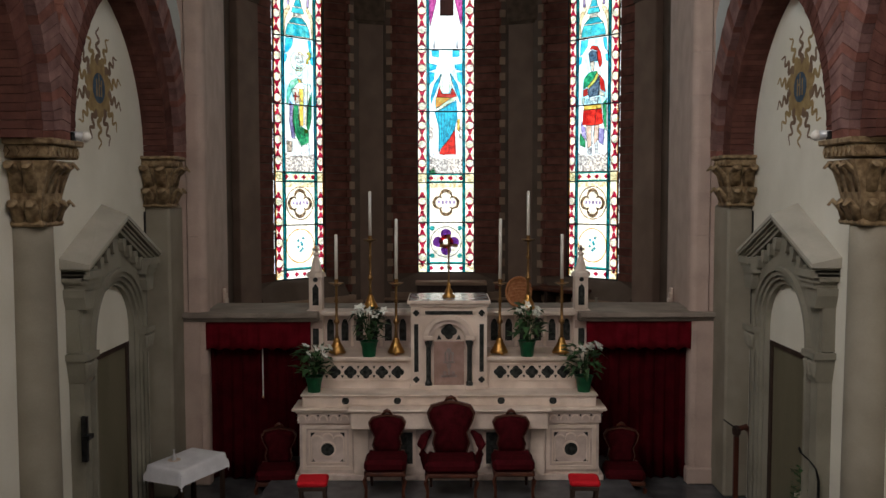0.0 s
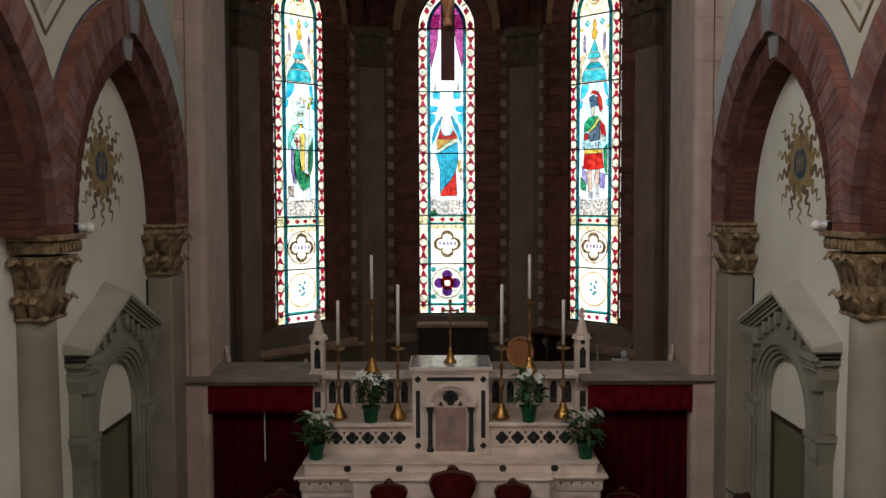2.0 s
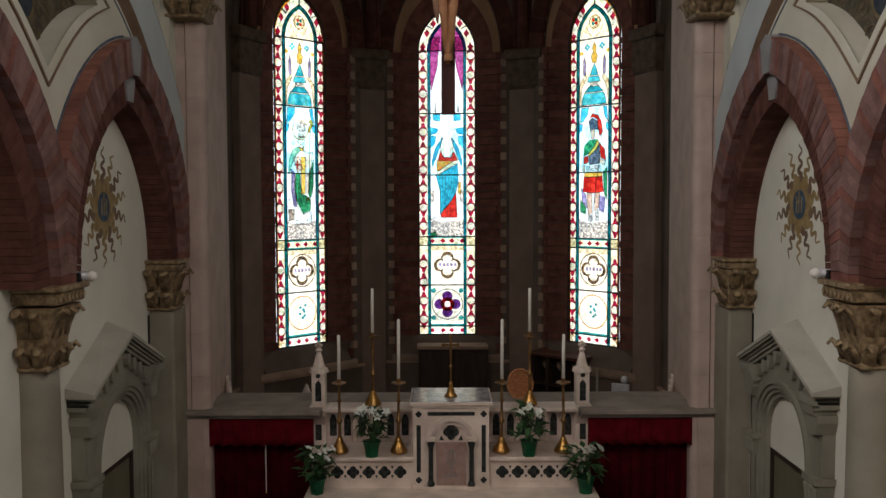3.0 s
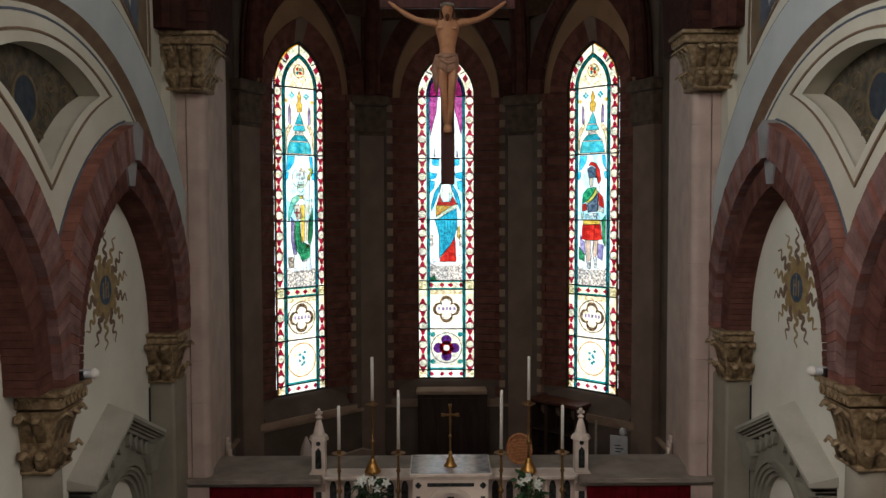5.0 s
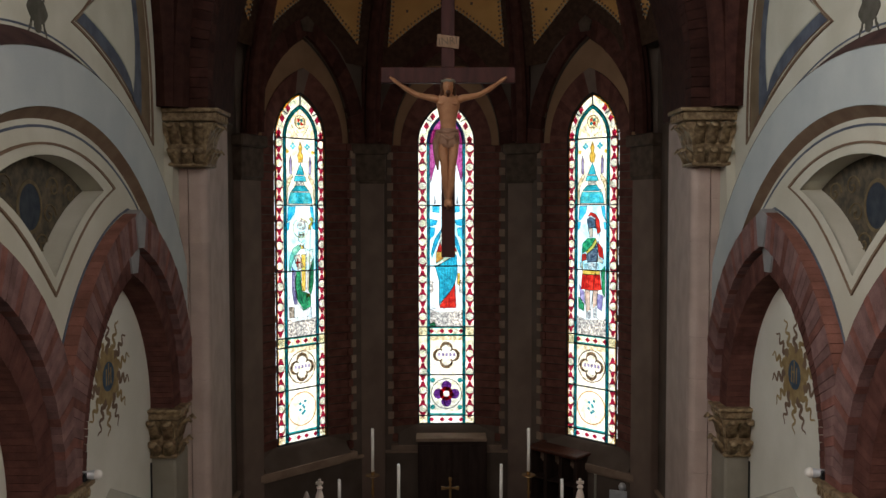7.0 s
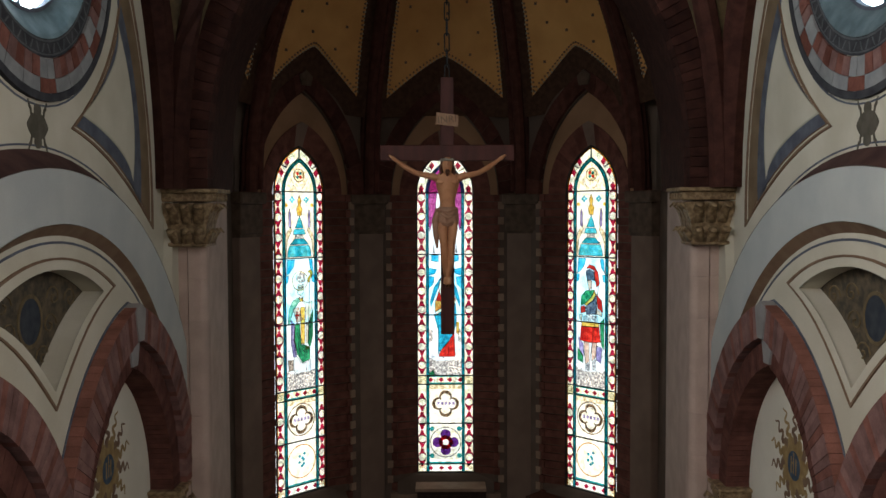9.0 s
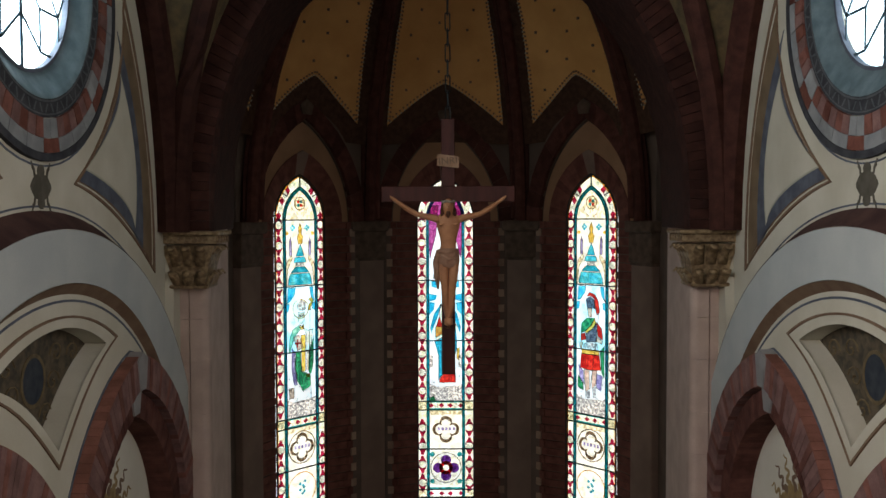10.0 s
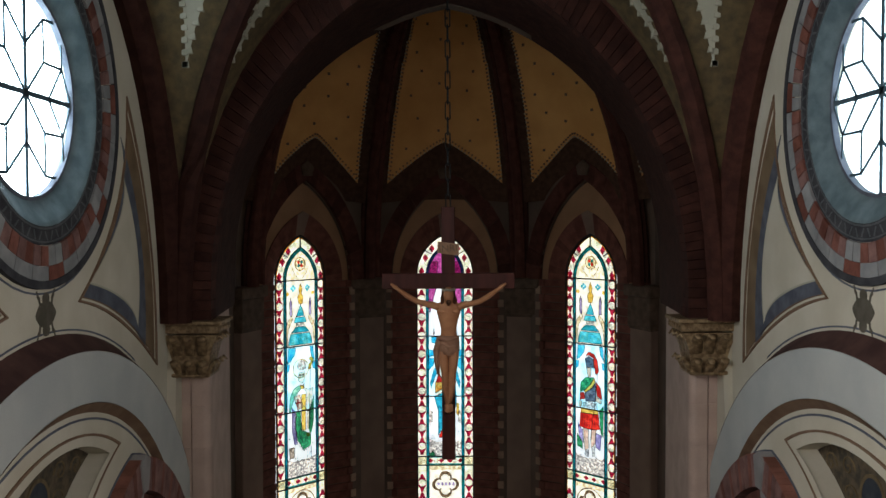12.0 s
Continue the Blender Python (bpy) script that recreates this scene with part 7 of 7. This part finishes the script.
# ---- hanging crucifix ----
CY = 1.12
crux = thing("crucifix", "large dark wooden cross with a carved corpus", "crucifix", at=(-0.02, CY, 0))
part("upright", B(-0.10, 0.10, 0.0, 0.09, 6.42, 10.18, 0.008), M_CROSS, crux)
part("crossbeam", B(-0.98, 0.98, -0.01, 0.08, 8.97, 9.20, 0.008), M_CROSS, crux)
title = part("title_board", prism(bmesh.new(), [(-0.165, 9.50), (0.155, 9.46), (0.165, 9.63), (-0.155, 9.67)], lambda u, z, d: Vector((u, d, z)), -0.03, 0.0), M_PAPER, crux, "parchment coloured board")
cu = bpy.data.curves.new("title_letters", "FONT")
cu.body, cu.size, cu.align_x, cu.align_y = "INRI", 0.15, "CENTER", "CENTER"
cu.extrude = 0.002
tob = new("title_letters", cu)
tob.matrix_basis = pose(0, -0.034, 9.565, 90, -5, 0)
bpy.context.view_layer.update()
tme = bpy.data.meshes.new_from_object(tob.evaluated_get(bpy.context.evaluated_depsgraph_get()))
mb = tob.matrix_basis.copy()
bpy.data.objects.remove(tob)
lt = new("letters", tme)
lt.parent, lt.matrix_basis = title, mb
tme.materials.clear()
tme.materials.append(M_BROWNLINE)


def settle(bm):
    """Draws the lower body up to its true length and lifts hips and chest."""
    for v in bm.verts:
        if v.co.z < 8.6:
            v.co.z = 8.6 - (8.6 - v.co.z) * 0.845
        v.co.z += 0.125 * max(0.0, min(1.0, (v.co.z - 7.25) / 0.7))


def limb(bm, pts, rs, n=10, squash=0.85):
    tube(bm, pts, rs, n, squash)


bm = bmesh.new()
# plain carved figure as one mesh: trunk, arms, legs, head
lathe(bm, [(0.10, 7.93), (0.128, 8.03), (0.112, 8.14), (0.115, 8.22), (0.138, 8.34), (0.165, 8.46), (0.178, 8.56), (0.15, 8.64), (0.10, 8.68), (0.05, 8.73)], 18, (0, -0.10, 0), 1.0, 0.62)
for s in (-1, 1):
    limb(bm, [(s * 0.065, -0.11, 8.02), (s * 0.075, -0.16, 7.72), (s * 0.055, -0.19, 7.50), (s * 0.045, -0.14, 7.28), (s * 0.025, -0.07, 7.05), (s * 0.01, -0.10, 6.95)], [0.082, 0.072, 0.054, 0.052, 0.034, 0.04], 10)
    limb(bm, [(s * 0.04, -0.17, 8.52), (s * 0.1, -0.175, 8.50), (s * 0.145, -0.14, 8.53)], [0.03, 0.045, 0.03], 8)
limb(bm, [(0, -0.09, 7.02), (0.0, -0.12, 6.92), (0.0, -0.14, 6.86)], [0.06, 0.065, 0.04], 10)
settle(bm)
limb(bm, [(0, -0.11, 8.76), (0.0, -0.14, 8.84)], [0.055, 0.05])
limb(bm, [(0, -0.17, 8.76), (0, -0.19, 8.81), (0, -0.185, 8.88), (0, -0.17, 8.95), (0, -0.155, 9.0)], [0.04, 0.062, 0.076, 0.074, 0.04], 12, 1.0)
limb(bm, [(0, -0.255, 8.91), (0, -0.275, 8.865)], [0.010, 0.016], 6)
for s in (-1, 1):
    limb(bm, [(s * 0.13, -0.10, 8.70), (s * 0.21, -0.11, 8.735), (s * 0.34, -0.10, 8.76), (s * 0.46, -0.09, 8.79), (s * 0.60, -0.07, 8.87), (s * 0.74, -0.05, 8.97), (s * 0.78, -0.04, 9.0), (s * 0.85, -0.04, 9.05)], [0.066, 0.064, 0.052, 0.046, 0.046, 0.030, 0.036, 0.018], 10)
part("corpus", bm, M_CORPUS, crux, "plain carved and painted wooden corpus", smooth=True)
bm = bmesh.new()
for s in (-1, 1):
    limb(bm, [(s * 0.03, -0.14, 9.01), (s * 0.075, -0.16, 8.95), (s * 0.088, -0.16, 8.85), (s * 0.085, -0.15, 8.76), (s * 0.09, -0.14, 8.68)], [0.03, 0.034, 0.032, 0.03, 0.012], 8)
limb(bm, [(0, -0.245, 8.83), (0, -0.25, 8.79), (0, -0.225, 8.74)], [0.028, 0.035, 0.012], 8)
limb(bm, [(0, -0.10, 9.0), (0, -0.09, 8.9), (0, -0.09, 8.78)], [0.06, 0.075, 0.05], 10)
part("hair", bm, M_CARVEDHAIR, crux, "dark brown painted hair", smooth=True)
bm = bmesh.new()
lathe(bm, [(0.15, 7.78), (0.165, 7.86), (0.16, 7.98), (0.15, 8.07), (0.12, 8.09)], 18, (0, -0.11, 0), 1.0, 0.75)
limb(bm, [(0.14, -0.16, 8.06), (0.0, -0.22, 8.02), (-0.14, -0.18, 8.04)], [0.03, 0.045, 0.035], 8)
limb(bm, [(-0.13, -0.15, 8.06), (-0.18, -0.17, 7.85), (-0.165, -0.16, 7.62), (-0.15, -0.15, 7.45)], [0.045, 0.05, 0.04, 0.012], 8)
limb(bm, [(-0.1, -0.2, 7.98), (0.0, -0.23, 7.9), (0.12, -0.2, 7.95)], [0.03, 0.04, 0.03], 8)
for k in range(5):
    limb(bm, [(-0.12 + 0.01 * k, -0.2, 8.05 - 0.03 * k), (0.0, -0.225, 7.96 - 0.05 * k), (0.13 - 0.01 * k, -0.18, 7.98 - 0.035 * k)], [0.014, 0.02, 0.014], 6)
settle(bm)
part("loincloth", bm, M_LOIN, crux, "carved folded cloth", smooth=True)
bm = bmesh.new()
for k in range(10):
    a0, a1 = 2 * math.pi * k / 10, 2 * math.pi * (k + 1) / 10
    tube(bm, [(0.088 * math.cos(a0), -0.16 + 0.088 * math.sin(a0), 8.965 + 0.012 * (k % 2)), (0.088 * math.cos(a1), -0.16 + 0.088 * math.sin(a1), 8.965 + 0.012 * ((k + 1) % 2))], 0.02, 6)
part("crown", bm, M_COLUMN, crux)
chain = thing("chain", "iron chain that carries the crucifix", "chain")
z, k = 10.12, 0
while z < 13.6:
    bm = bmesh.new()
    lp = [(0.035 * math.cos(a), 0, 0.02 * math.sin(a) + (0.11 if math.sin(a) > 0 else -0.11)) for a in [2 * math.pi * i / 14 for i in range(15)]]
    tube(bm, lp, 0.010, 6)
    part("link", bm, M_IRON, chain, m=pose(-0.02, CY + 0.03, z + 0.12, 0, 0, 0 if k % 2 == 0 else 80))
    z, k = z + 0.225, k + 1

# ---- things in the apse and on the shelf ----
cab = thing("cabinet", "dark wooden cabinet with a pale top board", "cabinet", at=(0.13, 8.25, FLOOR))
part("body", B(-0.8, 0.8, -0.05, 0.4, 0, 2.20, 0.01), M_DARKWOOD, cab)
part("top_board", B(-0.84, 0.80, -0.12, 0.4, 2.20, 2.28, 0.01), M_QUOIN, cab)
for k in range(4):
    part("door", B(-0.76 + 0.39 * k, -0.40 + 0.39 * k, -0.07, -0.05, 0.1, 2.1, 0.006), M_DARKWOOD, cab)
conf = thing("tall_cupboard", "dark wooden cupboard with open compartments", "cupboard", at=(2.42, 7.42, FLOOR), turn=-45)
part("back", B(-0.62, 0.62, 0.3, 0.34, 0, 2.1), M_DARKWOOD, conf)
part("top", B(-0.70, 0.70, -0.2, 0.36, 2.14, 2.22, 0.02), M_WOOD, conf)
for x in (-0.62, -0.2, 0.22, 0.62):
    part("upright", B(x - 0.04, x + 0.04, -0.12, 0.3, 0, 2.14, 0.006), M_DARKWOOD, conf)
for z in (0.5, 1.0, 1.5):
    part("shelf", B(-0.6, 0.6, -0.1, 0.3, z, z + 0.03), M_DARKWOOD, conf)
bsk = thing("wicker_tray", "round woven wicker tray leaning behind the altar", "basket", at=(1.07, 1.62, 2.12))
tm = pose(0, 0, 0, -12, 0, -14) @ Matrix.Scale(0.82, 4)
prof = [(0.27 * math.cos(a) * 0.86, 0.27 + 0.27 * math.sin(a)) for a in [2 * math.pi * k / 28 for k in range(28)]]
part("bottom", prism(bmesh.new(), [(u * 0.93, 0.27 + (z - 0.27) * 0.93) for u, z in prof], lambda u, z, d: Vector((u, d, z)), 0.03, 0.045), M_WICKER, bsk, m=tm)
part("rim", tube(bmesh.new(), [(u, 0, z) for u, z in prof + prof[:1]], 0.028, 8), M_WICKER, bsk, m=tm)
for k in range(8):
    zz = 0.06 + 0.055 * k
    hw = math.sqrt(max(0.0, 0.25 ** 2 - (zz - 0.27) ** 2)) * 0.86
    part("weave", tube(bmesh.new(), [(-hw, 0.028, zz), (0, 0.012, zz + 0.05), (hw, 0.028, zz + 0.09 * 0.6)], 0.011, 6), M_WICKER, bsk, m=tm)
for s in (-1, 1):
    ob = thing("marble_fragment", "white marble stepped balustrade piece by the pier", "stonework", "marble pieces", at=(s * 3.66, 2.55, FLOOR))
    for k in range(5):
        part("upright_slab", B(-s * 0.05 * k - 0.021, -s * 0.05 * k + 0.021, -0.12 * k - 0.05, -0.12 * k + 0.05, 0, 2.74 - 0.07 * k, 0.006), M_MARBLE, ob)
pan = thing("notice_stand", "white notice board on a stand with a round lamp", "notice board", at=(3.36, 5.2, FLOOR), turn=-20)
part("board", B(-0.17, 0.17, -0.02, 0.02, 1.45, 2.02, 0.004), M_CASING, pan)
part("pole", B(-0.02, 0.02, 0.02, 0.06, 0, 1.6), M_IRON, pan)
for k, (x, w) in enumerate(((-0.02, 0.06), (0.01, 0.08), (-0.01, 0.05))):
    part("printed_line", B(x - w, x + w, -0.026, -0.02, 1.82 - 0.06 * k, 1.84 - 0.06 * k), M_IRON, pan)
part("lamp_globe", lathe(bmesh.new(), [(0.02, 2.02), (0.07, 2.06), (0.075, 2.12), (0.05, 2.17), (0.01, 2.18)], 14, (0.08, 0, 0)), M_CASING, pan, smooth=True)
pst = thing("candle_post", "tall dark metal post in the apse", "post", at=(2.98, 5.6, FLOOR))
part("pole", lathe(bmesh.new(), [(0.09, 0), (0.03, 0.05), (0.025, 2.2), (0.035, 2.22)], 10), M_COLUMN, pst)
frag = thing("carved_stone", "pale carved stone finial standing in the apse", "stonework", at=(-2.75, 5.0, FLOOR))
part("pedestal", B(-0.12, 0.12, -0.12, 0.12, 0, 1.35, 0.01), M_DARK, frag)
part("finial", lathe(bmesh.new(), [(0.09, 1.35), (0.11, 1.5), (0.08, 1.6), (0.12, 1.75), (0.09, 1.9), (0.05, 2.0), (0.02, 2.08)], 10), M_MARBLE2, frag, smooth=True)
chb = thing("rounded_chair", "beige chair back with a dark round opening", "chair", at=(-1.72, 4.6, FLOOR), turn=10)
part("back", prism(bmesh.new(), [(-0.3, 0.4), (0.3, 0.4), (0.3, 1.9), (0.1, 1.94), (-0.3, 1.84)], lambda u, z, d: Vector((u, d, z)), 0, 0.1), M_PILASTER, chb)
# solid dark disc for the shade inside the opening
part("opening", prism(bmesh.new(), circle(-0.04, 1.66, 0.14, 20), lambda u, z, d: Vector((u, d, z)), -0.01, 0.05), M_DARK, chb)
part("legs", B(-0.28, 0.28, 0.0, 0.08, 0, 0.4), M_DARKWOOD, chb)

# ---- table, lectern stand, plant ----
tb = thing("side_table", "small table under a white linen cloth", "table", at=(-3.475, -0.29, FLOOR), turn=-25)
part("tabletop", B(-0.28, 0.28, -0.43, 0.43, 0.74, 0.78, 0.005), M_WOOD, tb)
for sx in (-1, 1):
    for sy in (-1, 1):
        part("leg", B(sx * 0.25 - 0.025, sx * 0.25 + 0.025, sy * 0.4 - 0.025, sy * 0.4 + 0.025, 0, 0.74), M_DARKWOOD, tb)
cl = thing("tablecloth", "white linen tablecloth with hanging corners", "tablecloth", at=(-3.475, -0.29, FLOOR), turn=-25)
bm = bmesh.new()
nx, ny = 24, 30
gr = []
for i in range(nx + 1):
    row = []
    for j in range(ny + 1):
        x, y = -0.485 + 0.97 * i / nx, -0.635 + 1.27 * j / ny
        ox, oy = max(0, abs(x) - 0.29), max(0, abs(y) - 0.44)
        px = math.copysign(min(abs(x), 0.29) + 0.16 * ox, x)
        py = math.copysign(min(abs(y), 0.44) + 0.16 * oy, y)
        wv = 0.012 * math.sin(22 * (x + y)) * (1 if ox + oy > 0 else 0)
        row.append(bm.verts.new((px + (wv if oy else 0), py + (wv if ox else 0), 0.786 - max(ox, oy) - 0.35 * min(ox, oy) + 0.002 * math.sin(9 * x) * math.sin(7 * y))))
    gr.append(row)
for i in range(nx):
    for j in range(ny):
        bm.faces.new((gr[i][j], gr[i + 1][j], gr[i + 1][j + 1], gr[i][j + 1]))
part("cloth", bm, M_CLOTH, cl, smooth=True)
cruet = thing("cruet", "small glass cruet on a white dish", "cruet", at=(-3.61, -0.40, FLOOR + 0.79))
part("dish", lathe(bmesh.new(), [(0.05, 0), (0.085, 0.012), (0.08, 0.016), (0.045, 0.006)], 16), M_MARBLE, cruet)
part("bottle", lathe(bmesh.new(), [(0.028, 0.01), (0.032, 0.06), (0.012, 0.1), (0.012, 0.13), (0.018, 0.15)], 12), M_CASING, cruet)
lec = thing("microphone_stand", "dark red wooden stand with a thin microphone arm", "stand", at=(3.86, -0.1, FLOOR))
part("base", B(-0.2, 0.2, -0.16, 0.16, 0, 0.1, 0.02), M_DARKWOOD, lec)
part("post", B(-0.032, 0.032, -0.032, 0.032, 0.1, 1.02, 0.01), M_WOOD, lec)
part("head", lathe(bmesh.new(), [(0.02, 1.0), (0.055, 1.05), (0.06, 1.12), (0.03, 1.16)], 12), M_DARKWOOD, lec)
part("bracket", tube(bmesh.new(), [(0.03, 0, 1.12), (0.13, 0.02, 1.14), (0.2, 0.03, 1.06), (0.2, 0.03, 0.92)], [0.035, 0.045, 0.04, 0.03], 8), M_WOOD, lec)
part("microphone_arm", tube(bmesh.new(), [(0.0, -0.03, 1.12), (-0.1, -0.08, 1.19), (-0.21, -0.1, 1.27)], 0.010, 6), M_IRON, lec)
goose = thing("gooseneck_microphone", "thin black gooseneck microphone on a floor stand", "microphone", at=(4.05, -2.2, FLOOR))
part("base", lathe(bmesh.new(), [(0.09, 0), (0.09, 0.02), (0.02, 0.03)], 16), M_IRON, goose)
part("stem", tube(bmesh.new(), [(0, 0, 0.02), (0, 0, 1.1), (-0.03, 0, 1.24), (-0.11, 0, 1.34), (-0.2, 0, 1.42)], [0.016, 0.016, 0.01, 0.008, 0.007], 8), M_IRON, goose)
part("capsule", tube(bmesh.new(), [(-0.2, 0, 1.42), (-0.225, 0, 1.48)], 0.014, 8), M_IRON, goose, "black microphone capsule")
vine = thing("hanging_plant", "leafy green plant in a white pot by the door", "potted plant", at=(4.06, -1.75, FLOOR))
part("stand", lathe(bmesh.new(), [(0.11, 0), (0.03, 0.04), (0.02, 0.6), (0.09, 0.62)], 12), M_IRON, vine)
part("pot", lathe(bmesh.new(), [(0.06, 0.62), (0.085, 0.80), (0.09, 0.81), (0.07, 0.79)], 14), M_MARBLE, vine)
bm = bmesh.new()
rnd = random.Random(3)
for k in range(150):
    a, z, r = rnd.uniform(0, 6.28), rnd.uniform(0.62, 1.16), rnd.uniform(0.02, 0.15)
    p = Vector((r * math.cos(a), r * math.sin(a), z))
    d = Vector((math.cos(a), math.sin(a), rnd.uniform(-0.6, 0.5))) * 0.07
    sd = Vector((-math.sin(a), math.cos(a), 0.2)) * 0.025
    bm.faces.new([bm.verts.new(q) for q in (p, p + d * 0.5 + sd, p + d, p + d * 0.5 - sd)])
tagged(part("leaves", bm, M_LEAF, vine), kind="stuff")
part("cane", tube(bmesh.new(), [(0.02, 0, 0.7), (-0.03, 0.02, 1.1), (0.12, -0.15, 0.9)], 0.006, 5), M_LEAF, vine)
for s in (-1, 1):
    cab2 = thing("wall_cable", "black cable running up the wall corner", "cable", "wall cables")
    part("run", tube(bmesh.new(), [(s * 4.185, 0.33, FLOOR + 0.05), (s * 4.185, 0.33, 1.5), (s * 4.18, 0.34, 3.6)], 0.014, 6), M_IRON, cab2)
